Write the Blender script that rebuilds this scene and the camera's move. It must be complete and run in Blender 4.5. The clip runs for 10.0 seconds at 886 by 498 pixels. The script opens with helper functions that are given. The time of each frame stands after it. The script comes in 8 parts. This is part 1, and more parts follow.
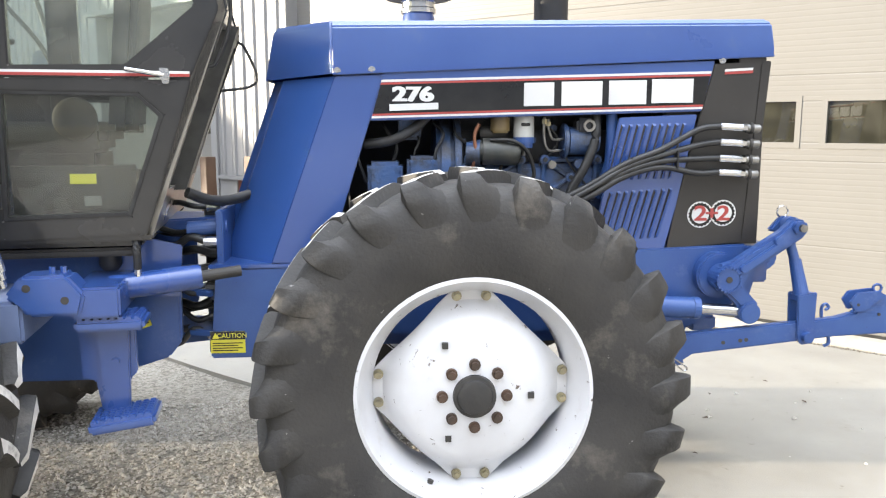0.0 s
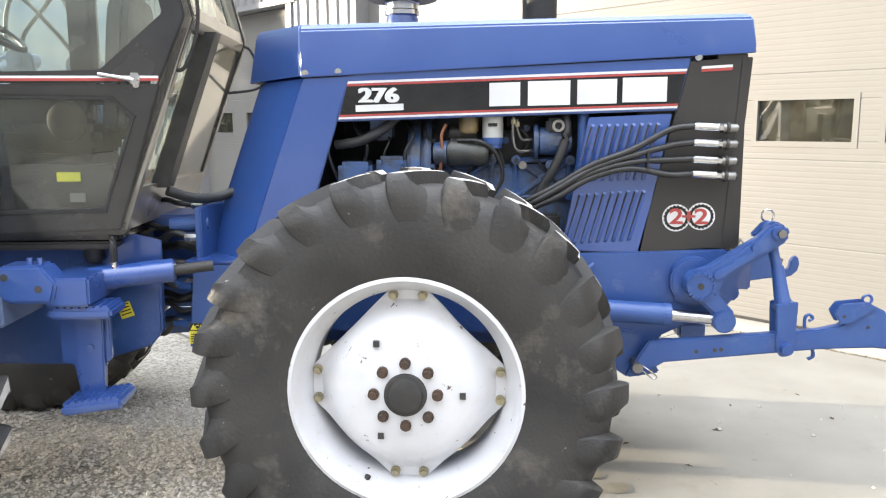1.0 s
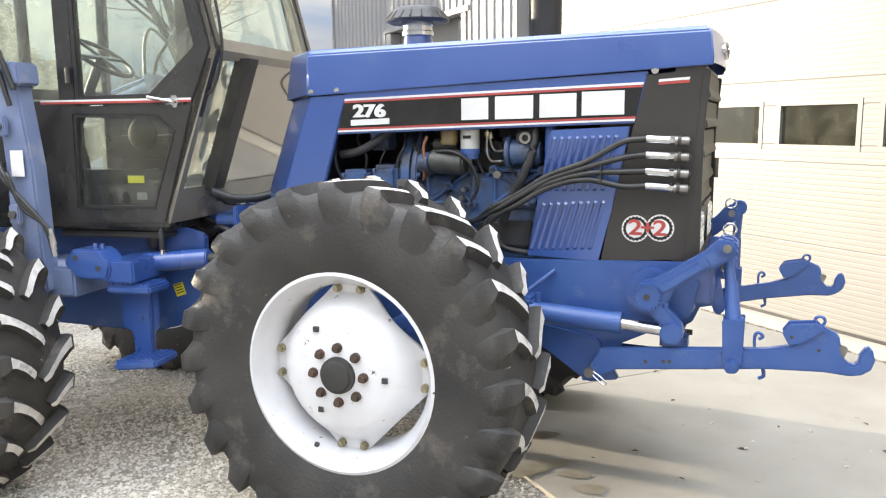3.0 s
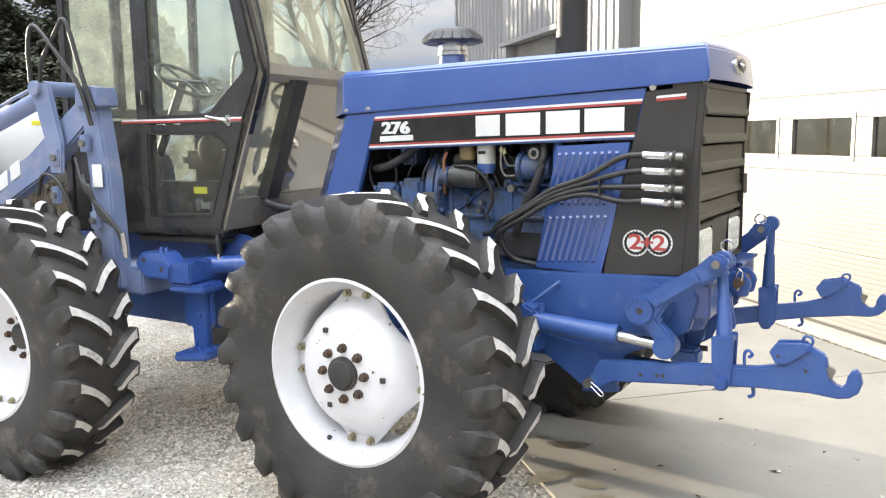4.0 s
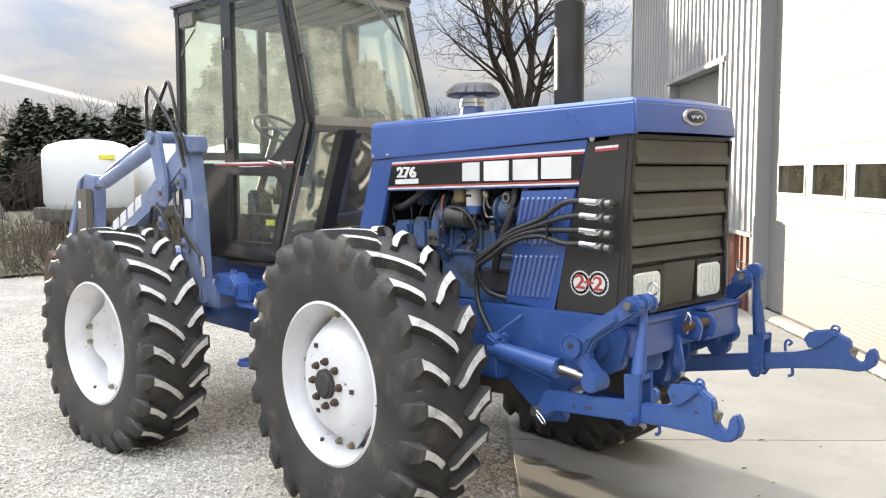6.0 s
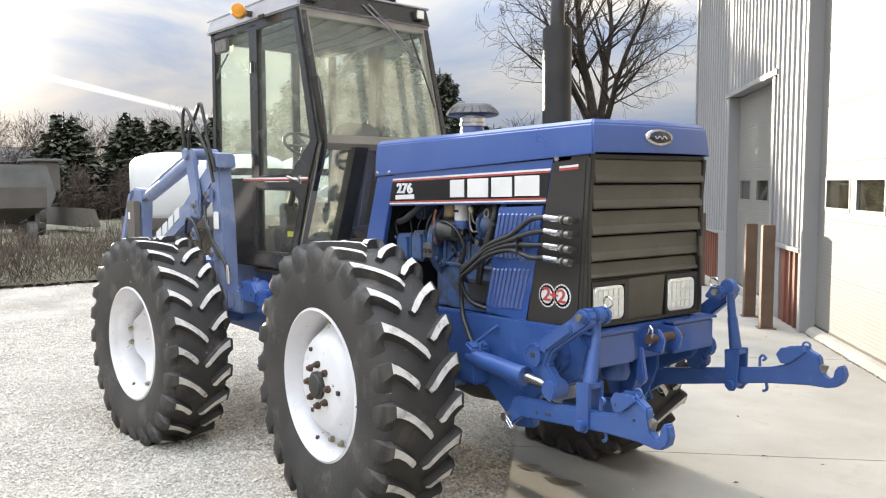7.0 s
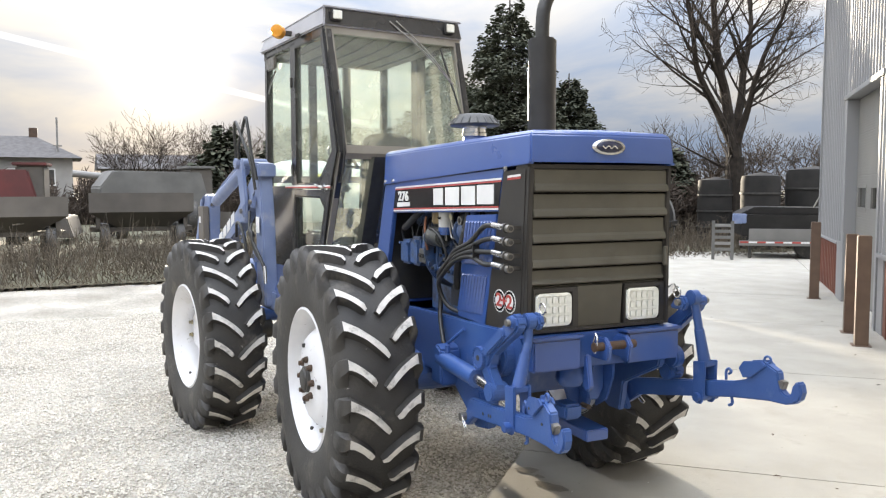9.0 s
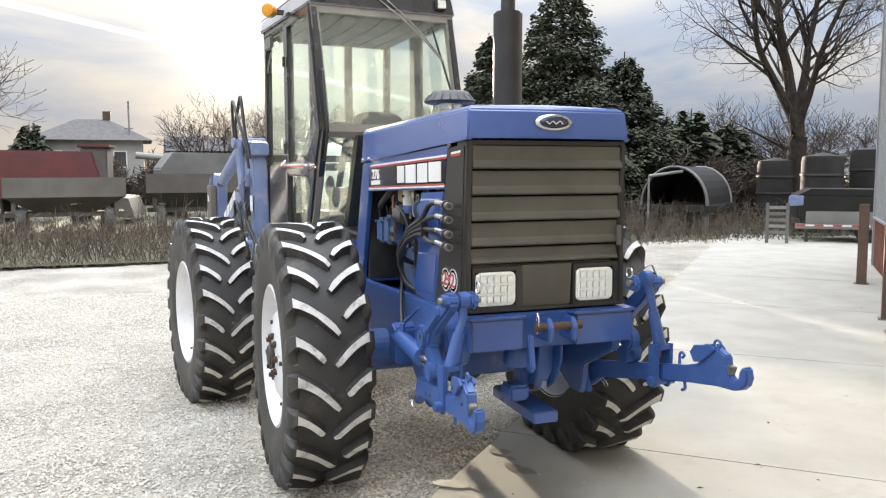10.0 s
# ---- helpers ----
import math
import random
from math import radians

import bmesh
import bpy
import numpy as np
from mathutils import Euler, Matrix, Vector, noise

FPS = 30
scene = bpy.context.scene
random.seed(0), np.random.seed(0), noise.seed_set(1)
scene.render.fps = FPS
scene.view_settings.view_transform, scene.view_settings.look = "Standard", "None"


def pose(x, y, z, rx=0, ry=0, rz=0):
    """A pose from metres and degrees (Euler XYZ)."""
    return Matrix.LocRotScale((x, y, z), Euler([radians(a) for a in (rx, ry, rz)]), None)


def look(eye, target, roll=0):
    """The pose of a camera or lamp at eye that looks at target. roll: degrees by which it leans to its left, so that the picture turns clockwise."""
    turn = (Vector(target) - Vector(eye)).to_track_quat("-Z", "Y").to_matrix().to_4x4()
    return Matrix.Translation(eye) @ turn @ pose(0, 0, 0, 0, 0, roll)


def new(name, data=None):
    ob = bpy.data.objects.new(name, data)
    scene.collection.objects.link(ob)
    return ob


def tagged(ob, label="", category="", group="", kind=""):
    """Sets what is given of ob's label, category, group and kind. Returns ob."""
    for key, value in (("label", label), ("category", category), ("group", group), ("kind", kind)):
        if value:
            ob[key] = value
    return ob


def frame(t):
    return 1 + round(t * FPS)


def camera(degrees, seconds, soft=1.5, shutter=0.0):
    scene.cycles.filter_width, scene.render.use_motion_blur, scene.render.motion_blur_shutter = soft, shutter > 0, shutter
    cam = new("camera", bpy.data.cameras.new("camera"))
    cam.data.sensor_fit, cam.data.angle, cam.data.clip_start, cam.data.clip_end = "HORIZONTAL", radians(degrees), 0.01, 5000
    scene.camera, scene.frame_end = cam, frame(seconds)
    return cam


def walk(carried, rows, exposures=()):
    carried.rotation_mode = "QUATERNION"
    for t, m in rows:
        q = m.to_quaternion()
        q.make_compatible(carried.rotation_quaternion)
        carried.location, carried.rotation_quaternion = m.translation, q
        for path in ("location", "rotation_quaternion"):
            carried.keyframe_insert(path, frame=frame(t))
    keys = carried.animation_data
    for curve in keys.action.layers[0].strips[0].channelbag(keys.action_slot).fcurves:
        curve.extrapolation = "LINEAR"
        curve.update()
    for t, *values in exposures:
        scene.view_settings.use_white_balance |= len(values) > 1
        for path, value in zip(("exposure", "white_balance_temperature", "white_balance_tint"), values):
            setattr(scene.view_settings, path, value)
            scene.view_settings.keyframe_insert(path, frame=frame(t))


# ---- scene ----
cam = camera(57.3, 10.0, soft=1.2)
PATH = [
    (0, (-0.4, -3.966, 1.728), (-0.239, -1.995, 1.424), 0.0),
    (0.5, (-0.038, -4.007, 1.732), (-0.017, -2.031, 1.426), -0.1),
    (1, (0.272, -3.992, 1.734), (0.142, -2.02, 1.428), -0.2),
    (1.5, (0.541, -3.94, 1.754), (0.262, -1.985, 1.439), -0.3),
    (2, (0.898, -4.056, 1.768), (0.478, -2.126, 1.45), -0.3),
    (3.5, (1.902, -4.004, 1.807), (1.008, -2.24, 1.51), -0.8),
    (4, (2.229, -3.924, 1.819), (1.176, -2.247, 1.539), -0.9),
    (4.5, (2.518, -3.789, 1.853), (1.327, -2.203, 1.597), -0.8),
    (5, (2.919, -3.753, 1.874), (1.612, -2.259, 1.637), -0.7),
    (5.5, (3.177, -3.617, 1.852), (1.777, -2.205, 1.641), -0.5),
    (7, (4.01, -3.224, 1.888), (2.397, -2.054, 1.726), -0.2),
    (7.5, (4.168, -3.036, 1.897), (2.496, -1.95, 1.746), 0.0),
    (8, (4.456, -2.928, 1.896), (2.736, -1.919, 1.753), 0.0),
    (8.5, (4.635, -2.736, 1.9), (2.868, -1.809, 1.76), 0.0),
    (9, (4.694, -2.467, 1.901), (2.889, -1.619, 1.754), -0.1),
    (9.5, (4.831, -2.151, 1.893), (2.994, -1.38, 1.726), -0.2),
    (10, (4.894, -1.874, 1.875), (3.027, -1.181, 1.684), -0.1),
]
EXPOSURES = [(0.0, 1.92, 7150, 10), (2.0, 1.90, 7250, 10), (3.5, 1.91, 7350, 10), (5.0, 1.85, 7350, 10), (7.0, 1.73, 7250, 10), (10.0, 1.78, 7250, 10)]
walk(cam, [(t, look(eye, target, roll)) for t, eye, target, roll in PATH], EXPOSURES)

# ---- world, sun ----
SUN_AZ, SUN_EL = radians(173.4), radians(8.2)
TRAIL = (-0.1506, -0.1911, -0.9700)
sun_dir = Vector((math.cos(SUN_EL) * math.cos(SUN_AZ), math.cos(SUN_EL) * math.sin(SUN_AZ), math.sin(SUN_EL)))
world = bpy.data.worlds.new("world")
scene.world = world
world.use_nodes = True
wt = world.node_tree
wt.nodes.clear()


sky = wt.nodes.new("ShaderNodeTexSky")
sky.sky_type = "NISHITA"
sky.sun_disc = False
sky.sun_elevation = SUN_EL
sky.sun_rotation = radians(90) - SUN_AZ
sky.altitude, sky.air_density, sky.dust_density, sky.ozone_density = 250, 0.8, 1.2, 1.5


def wnode(kind, ins=(), **props):
    """A world node; ins: (input, value or socket)."""
    n = wt.nodes.new(kind)
    if "op" in props:
        n.operation = props["op"]
    if "blend" in props:
        n.blend_type = props["blend"]
    for key, v in ins:
        if isinstance(v, bpy.types.NodeSocket):
            wt.links.new(v, n.inputs[key])
        else:
            n.inputs[key].default_value = v
    return n


w_co = wnode("ShaderNodeTexCoord")
w_dir = w_co.outputs["Generated"]
w_map = wnode("ShaderNodeMapping", [("Vector", w_dir), ("Scale", (1.0, 1.5, 5.0)), ("Rotation", (0.0, 0.10, 0.3))])
w_noise = wnode("ShaderNodeTexNoise", [("Vector", w_map.outputs["Vector"]), ("Scale", 2.1), ("Detail", 7.0), ("Roughness", 0.55), ("Distortion", 0.5)])
w_ramp = wnode("ShaderNodeValToRGB", [("Fac", w_noise.outputs["Fac"])])
w_ramp.color_ramp.elements[0].position, w_ramp.color_ramp.elements[1].position = 0.36, 0.66
# thin bright cloud, brighter towards the zenith, with blue gaps
w_xyz = wnode("ShaderNodeSeparateXYZ", [("Vector", w_dir)])
w_pow = wnode("ShaderNodeMath", [(0, w_xyz.outputs["Z"]), (1, 1.7)], op="POWER")
w_up = wnode("ShaderNodeMapRange", [("Value", w_pow.outputs["Value"]), ("From Min", 0.0), ("From Max", 1.0), ("To Min", 0.162), ("To Max", 2.45)])
w_tint = wnode("ShaderNodeMixRGB", [(0, w_ramp.outputs["Color"]), (1, (0.45, 0.61, 0.92, 1)), (2, (1.08, 1.07, 1.05, 1))])
w_cloud = wnode("ShaderNodeMixRGB", [(0, 1.0), (1, w_tint.outputs["Color"]), (2, w_up.outputs["Result"])], blend="MULTIPLY")
# a long vapour trail low over the sun
w_dot = wnode("ShaderNodeVectorMath", [(0, w_dir), (1, TRAIL)], op="DOT_PRODUCT")
w_abs = wnode("ShaderNodeMath", [(0, w_dot.outputs["Value"])], op="ABSOLUTE")
w_tr = wnode("ShaderNodeMapRange", [("Value", w_abs.outputs["Value"]), ("From Min", 0.0006), ("From Max", 0.0042), ("To Min", 0.26), ("To Max", 0.0)])
w_west = wnode("ShaderNodeMapRange", [("Value", w_xyz.outputs["X"]), ("From Min", -0.9), ("From Max", -0.97), ("To Min", 0.0), ("To Max", 1.0)])
w_tm = wnode("ShaderNodeMath", [(0, w_tr.outputs["Result"]), (1, w_west.outputs["Result"])], op="MULTIPLY")
w_trail = wnode("ShaderNodeMixRGB", [(0, 1.0), (1, w_cloud.outputs["Color"]), (2, w_tm.outputs["Value"])], blend="ADD")
# the bright ring of thin cloud round the sun
w_near = wnode("ShaderNodeVectorMath", [(0, w_dir), (1, tuple(sun_dir))], op="DOT_PRODUCT")
w_clip = wnode("ShaderNodeMath", [(0, w_near.outputs["Value"]), (1, 0.0)], op="MAXIMUM")
w_wide = wnode("ShaderNodeMath", [(0, w_clip.outputs["Value"]), (1, 170.0)], op="POWER")
w_core = wnode("ShaderNodeMath", [(0, w_clip.outputs["Value"]), (1, 1100.0)], op="POWER")
w_ring = wnode("ShaderNodeMath", [(0, w_core.outputs["Value"]), (1, 3.6), (2, w_wide.outputs["Value"])], op="MULTIPLY_ADD")
w_glow = wnode("ShaderNodeMixRGB", [(0, 1.0), (1, (0.115, 0.108, 0.097, 1)), (2, w_ring.outputs["Value"])], blend="MULTIPLY")
w_all = wnode("ShaderNodeMixRGB", [(0, 1.0), (1, w_trail.outputs["Color"]), (2, w_glow.outputs["Color"])], blend="ADD")
w_bg = wnode("ShaderNodeBackground", [("Color", sky.outputs["Color"]), ("Strength", 0.0012)])
w_veil = wnode("ShaderNodeBackground", [("Color", w_all.outputs["Color"]), ("Strength", 0.95)])
w_sum = wnode("ShaderNodeAddShader", [(0, w_bg.outputs["Background"]), (1, w_veil.outputs["Background"])])
w_out = wnode("ShaderNodeOutputWorld", [("Surface", w_sum.outputs["Shader"])])

sun = new("sun", bpy.data.lights.new("sun", "SUN"))
sun.data.energy, sun.data.angle, sun.data.color = 3.4, radians(0.6), (1.0, 0.92, 0.79)
sun.matrix_world = look(sun_dir * 60, (0, 0, 0))
scene.view_settings.exposure = 0.0


# ---- materials ----
def mat(name, c1, c2=None, scale=6.0, rough=0.5, rvar=0.1, metal=0.0, bump=0.1, bscale=80.0, dust=None, dscale=3.0, dlow=0.5,
        coat=0.0, spec=0.5, rand=0.0, chip=None):
    """Two scales of variation: c1 to c2 over patches, fine grain in bump and roughness; dust: a third colour in uneven patches."""
    m = bpy.data.materials.new(name)
    m.use_nodes = True
    nt = m.node_tree
    b = nt.nodes["Principled BSDF"]
    co = nt.nodes.new("ShaderNodeTexCoord")
    n1 = nt.nodes.new("ShaderNodeTexNoise")
    n1.inputs["Scale"].default_value, n1.inputs["Detail"].default_value = scale, 6
    n2 = nt.nodes.new("ShaderNodeTexNoise")
    n2.inputs["Scale"].default_value, n2.inputs["Detail"].default_value = bscale, 4
    ln = nt.links.new
    for n in (n1, n2):
        ln(co.outputs["Object"], n.inputs["Vector"])
    r = nt.nodes.new("ShaderNodeValToRGB")
    r.color_ramp.elements[0].position, r.color_ramp.elements[1].position = 0.35, 0.65
    c2 = c2 or tuple(v * 0.85 for v in c1)
    r.color_ramp.elements[0].color, r.color_ramp.elements[1].color = (*c1, 1), (*c2, 1)
    ln(n1.outputs["Fac"], r.inputs["Fac"])
    col = r.outputs["Color"]
    if dust:
        n3 = nt.nodes.new("ShaderNodeTexNoise")
        n3.inputs["Scale"].default_value, n3.inputs["Detail"].default_value, n3.inputs["Roughness"].default_value = dscale, 9, 0.68
        ln(co.outputs["Object"], n3.inputs["Vector"])
        r3 = nt.nodes.new("ShaderNodeValToRGB")
        r3.color_ramp.elements[0].position, r3.color_ramp.elements[1].position = dlow, dlow + 0.22
        ln(n3.outputs["Fac"], r3.inputs["Fac"])
        mx = nt.nodes.new("ShaderNodeMixRGB")
        ln(r3.outputs["Color"], mx.inputs[0])
        ln(col, mx.inputs[1])
        mx.inputs[2].default_value = (*dust, 1)
        col = mx.outputs["Color"]
    if chip:
        ccol, cscale, clow, stretch = chip
        mp = nt.nodes.new("ShaderNodeMapping")
        mp.inputs["Scale"].default_value = stretch
        ln(co.outputs["Object"], mp.inputs["Vector"])
        n4 = nt.nodes.new("ShaderNodeTexNoise")
        n4.inputs["Scale"].default_value, n4.inputs["Detail"].default_value, n4.inputs["Roughness"].default_value, n4.inputs["Distortion"].default_value = cscale, 5, 0.6, 0.6
        ln(mp.outputs["Vector"], n4.inputs["Vector"])
        r4 = nt.nodes.new("ShaderNodeValToRGB")
        r4.color_ramp.elements[0].position, r4.color_ramp.elements[1].position = clow, clow + 0.03
        ln(n4.outputs["Fac"], r4.inputs["Fac"])
        mx4 = nt.nodes.new("ShaderNodeMixRGB")
        ln(r4.outputs["Color"], mx4.inputs[0])
        ln(col, mx4.inputs[1])
        mx4.inputs[2].default_value = (*ccol, 1)
        col = mx4.outputs["Color"]
    if rand:
        info = nt.nodes.new("ShaderNodeObjectInfo")
        hs = nt.nodes.new("ShaderNodeHueSaturation")
        mr2 = nt.nodes.new("ShaderNodeMapRange")
        mr2.inputs["To Min"].default_value, mr2.inputs["To Max"].default_value = 1 - rand, 1 + rand
        ln(info.outputs["Random"], mr2.inputs["Value"])
        ln(mr2.outputs["Result"], hs.inputs["Value"])
        ln(col, hs.inputs["Color"])
        col = hs.outputs["Color"]
    ln(col, b.inputs["Base Color"])
    mr = nt.nodes.new("ShaderNodeMapRange")
    mr.inputs["To Min"].default_value, mr.inputs["To Max"].default_value = max(0.02, rough - rvar), min(1, rough + rvar)
    ln(n1.outputs["Fac"], mr.inputs["Value"])
    ln(mr.outputs["Result"], b.inputs["Roughness"])
    b.inputs["Metallic"].default_value = metal
    b.inputs["Coat Weight"].default_value = coat
    b.inputs["Coat Roughness"].default_value = 0.12
    b.inputs["Specular IOR Level"].default_value = spec
    if bump:
        bp = nt.nodes.new("ShaderNodeBump")
        bp.inputs["Strength"].default_value, bp.inputs["Distance"].default_value = bump, 0.01
        ln(n2.outputs["Fac"], bp.inputs["Height"])
        ln(bp.outputs["Normal"], b.inputs["Normal"])
    return m


def glass(name, tint, rough=0.02, gain=1.3, film=0.0, film_col=(0.3, 0.3, 0.25)):
    """A pane: clear with a tint, a real reflection, and a film: dust on the cab, painted-in reflection on the shed
    doors.
    """
    m = bpy.data.materials.new(name)
    m.use_nodes = True
    nt = m.node_tree
    nt.nodes.clear()
    tr = nt.nodes.new("ShaderNodeBsdfTransparent")
    tr.inputs["Color"].default_value = (*tint, 1)
    d1 = nt.nodes.new("ShaderNodeBsdfDiffuse")
    d1.inputs["Color"].default_value = (*film_col, 1)
    d2 = nt.nodes.new("ShaderNodeBsdfTranslucent")
    d2.inputs["Color"].default_value = (*film_col, 1)
    df = nt.nodes.new("ShaderNodeMixShader")
    nt.links.new(d1.outputs["BSDF"], df.inputs[1])
    nt.links.new(d2.outputs["BSDF"], df.inputs[2])
    co = nt.nodes.new("ShaderNodeTexCoord")
    ns = nt.nodes.new("ShaderNodeTexNoise")
    ns.inputs["Scale"].default_value, ns.inputs["Detail"].default_value = 7, 8
    mr = nt.nodes.new("ShaderNodeMapRange")
    mr.inputs["From Min"].default_value, mr.inputs["From Max"].default_value = 0.35, 0.7
    mr.inputs["To Min"].default_value, mr.inputs["To Max"].default_value = film * 0.6, film * 1.4
    base = nt.nodes.new("ShaderNodeMixShader")
    gl = nt.nodes.new("ShaderNodeBsdfGlossy")
    gl.inputs["Roughness"].default_value = rough
    fr = nt.nodes.new("ShaderNodeLayerWeight")
    fr.inputs["Blend"].default_value = 0.5
    p5 = nt.nodes.new("ShaderNodeMath")
    p5.operation = "POWER"
    p5.inputs[1].default_value = 5.0
    nt.links.new(fr.outputs["Facing"], p5.inputs[0])
    sc = nt.nodes.new("ShaderNodeMath")
    sc.operation = "MULTIPLY_ADD"
    sc.use_clamp = True
    sc.inputs[1].default_value, sc.inputs[2].default_value = 0.9, 0.06 * gain
    mx = nt.nodes.new("ShaderNodeMixShader")
    out = nt.nodes.new("ShaderNodeOutputMaterial")
    ln = nt.links.new
    ln(co.outputs["Object"], ns.inputs["Vector"])
    ln(ns.outputs["Fac"], mr.inputs["Value"])
    ln(mr.outputs["Result"], base.inputs["Fac"])
    ln(tr.outputs["BSDF"], base.inputs[1])
    ln(df.outputs["Shader"], base.inputs[2])
    ln(p5.outputs["Value"], sc.inputs[0])
    ln(sc.outputs["Value"], mx.inputs["Fac"])
    ln(base.outputs["Shader"], mx.inputs[1])
    ln(gl.outputs["BSDF"], mx.inputs[2])
    ln(mx.outputs["Shader"], out.inputs["Surface"])
    return m


BLUE = mat("blue_paint", (0.026, 0.073, 0.255), (0.033, 0.085, 0.275), 2.5, 0.30, 0.08, bump=0.03, bscale=220, dust=(0.06, 0.105, 0.255), dscale=5, dlow=0.6, coat=0.8)
BLUE_OLD = mat("blue_paint_worn", (0.023, 0.070, 0.235), (0.033, 0.088, 0.26), 5, 0.42, 0.1, bump=0.12, bscale=90, dust=(0.085, 0.135, 0.29), dscale=7, dlow=0.57, coat=0.15, chip=((0.02, 0.025, 0.05), 34, 0.72, (1, 1, 1)))
# faded blue, greyed and paled further to put haze into the colour
BLUE_PALE = mat("blue_paint_faded_haze", (0.17, 0.215, 0.34), (0.13, 0.175, 0.30), 5, 0.5, 0.1, bump=0.1, bscale=90, dust=(0.27, 0.28, 0.33), dscale=6, dlow=0.52)
# engine blue and its dark patches, deepened for the low light in the bay
ENGINE = mat("engine_paint", (0.045, 0.10, 0.24), (0.085, 0.125, 0.21), 9, 0.42, 0.12, bump=0.3, bscale=60, dust=(0.035, 0.031, 0.026), dscale=9, dlow=0.46)
BLACK = mat("black_panel", (0.024, 0.022, 0.02), (0.034, 0.031, 0.028), 4, 0.38, 0.08, bump=0.03, bscale=200, dust=(0.05, 0.048, 0.044), dscale=9, dlow=0.62)
GRILLE = mat("grille_black", (0.072, 0.066, 0.05), (0.095, 0.087, 0.066), 5, 0.55, 0.1, bump=0.08, bscale=120, dust=(0.10, 0.095, 0.08), dscale=8, dlow=0.58)
FRAME = mat("cab_frame_taupe", (0.22, 0.20, 0.165), (0.18, 0.163, 0.135), 4, 0.3, 0.08, bump=0.03, bscale=150, coat=0.5)
PANEL = mat("cab_panel_gloss", (0.13, 0.118, 0.09), (0.105, 0.095, 0.075), 3, 0.22, 0.05, bump=0.02, bscale=150, coat=1.0)
PANEL.node_tree.nodes["Principled BSDF"].inputs["Coat IOR"].default_value = 2.8
PANEL.node_tree.nodes["Principled BSDF"].inputs["Coat Roughness"].default_value = 0.04
GLOSSBLUE = mat("blue_paint_polished", (0.026, 0.080, 0.275), (0.031, 0.089, 0.295), 2.5, 0.22, 0.05, bump=0.015, bscale=120, coat=1.0)
GLOSSBLUE.node_tree.nodes["Principled BSDF"].inputs["Coat Roughness"].default_value = 0.05
CABBLK = mat("cab_black", (0.020, 0.020, 0.020), (0.031, 0.030, 0.029), 4, 0.26, 0.08, bump=0.03, bscale=150, dust=(0.055, 0.053, 0.05), dscale=8, dlow=0.64, coat=0.4)
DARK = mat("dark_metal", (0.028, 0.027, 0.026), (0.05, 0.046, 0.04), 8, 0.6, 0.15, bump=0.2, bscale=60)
RUBBER = mat("tyre_rubber", (0.025, 0.024, 0.023), (0.047, 0.044, 0.040), 3.5, 0.62, 0.14, bump=0.3, bscale=70, dust=(0.135, 0.12, 0.10), dscale=4, dlow=0.55, spec=0.4, chip=((0.30, 0.29, 0.27), 17, 0.70, (1.0, 1.0, 1.6)))
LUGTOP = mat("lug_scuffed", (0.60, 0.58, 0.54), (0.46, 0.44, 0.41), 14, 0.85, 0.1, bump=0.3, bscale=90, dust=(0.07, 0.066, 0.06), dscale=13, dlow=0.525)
WHITE = mat("wheel_white", (0.66, 0.665, 0.68), (0.58, 0.58, 0.59), 4, 0.36, 0.1, bump=0.05, bscale=120, dust=(0.50, 0.47, 0.42), dscale=8, dlow=0.60, coat=0.2, chip=((0.10, 0.075, 0.06), 30, 0.67, (1, 1, 1)))
HOSE = mat("hose_rubber", (0.018, 0.018, 0.018), (0.03, 0.03, 0.029), 20, 0.42, 0.1, bump=0.1, bscale=300)
CHROME = mat("chrome_steel", (0.6, 0.6, 0.6), (0.5, 0.5, 0.49), 14, 0.24, 0.1, metal=1.0, bump=0.03)
STEEL = mat("bare_steel", (0.30, 0.29, 0.27), (0.2, 0.19, 0.17), 18, 0.42, 0.12, metal=0.9, bump=0.1)
RUST = mat("rusty_steel", (0.09, 0.05, 0.03), (0.05, 0.035, 0.025), 9, 0.8, 0.1, bump=0.3)
BRASS = mat("zinc_bolt", (0.42, 0.38, 0.25), (0.3, 0.27, 0.2), 30, 0.4, 0.1, metal=0.8)
DECAL_W = mat("decal_white", (0.7, 0.7, 0.69), (0.62, 0.62, 0.61), 6, 0.4, 0.05, bump=0)
DECAL_R = mat("decal_red", (0.42, 0.06, 0.05), (0.36, 0.05, 0.045), 6, 0.4, 0.05, bump=0)
DECAL_K = mat("decal_black", (0.012, 0.012, 0.013), (0.02, 0.02, 0.02), 8, 0.14, 0.06, bump=0)
YELLOW = mat("label_yellow", (0.75, 0.68, 0.05), (0.65, 0.58, 0.06), 9, 0.5, 0.05, bump=0)
AMBER = mat("amber_lens", (0.62, 0.26, 0.02), (0.5, 0.2, 0.02), 9, 0.2, 0.05, bump=0)
LENS = mat("lamp_lens", (0.82, 0.82, 0.74), (0.74, 0.74, 0.66), 40, 0.15, 0.05, bump=0.1, bscale=60)
ROOFGREY = mat("roof_grey", (0.34, 0.34, 0.36), (0.28, 0.28, 0.3), 3, 0.5, 0.1, bump=0.05)
LINING = mat("cab_lining", (0.19, 0.175, 0.145), (0.15, 0.14, 0.12), 5, 0.9, 0.05, bump=0.1)
SEAT = mat("seat_vinyl", (0.05, 0.047, 0.043), (0.035, 0.033, 0.03), 6, 0.6, 0.1, bump=0.1)
RGLASS = glass("rear_glass", (0.84, 0.93, 0.87), 0.02, 1.2, 0.26, (0.68, 0.72, 0.64))
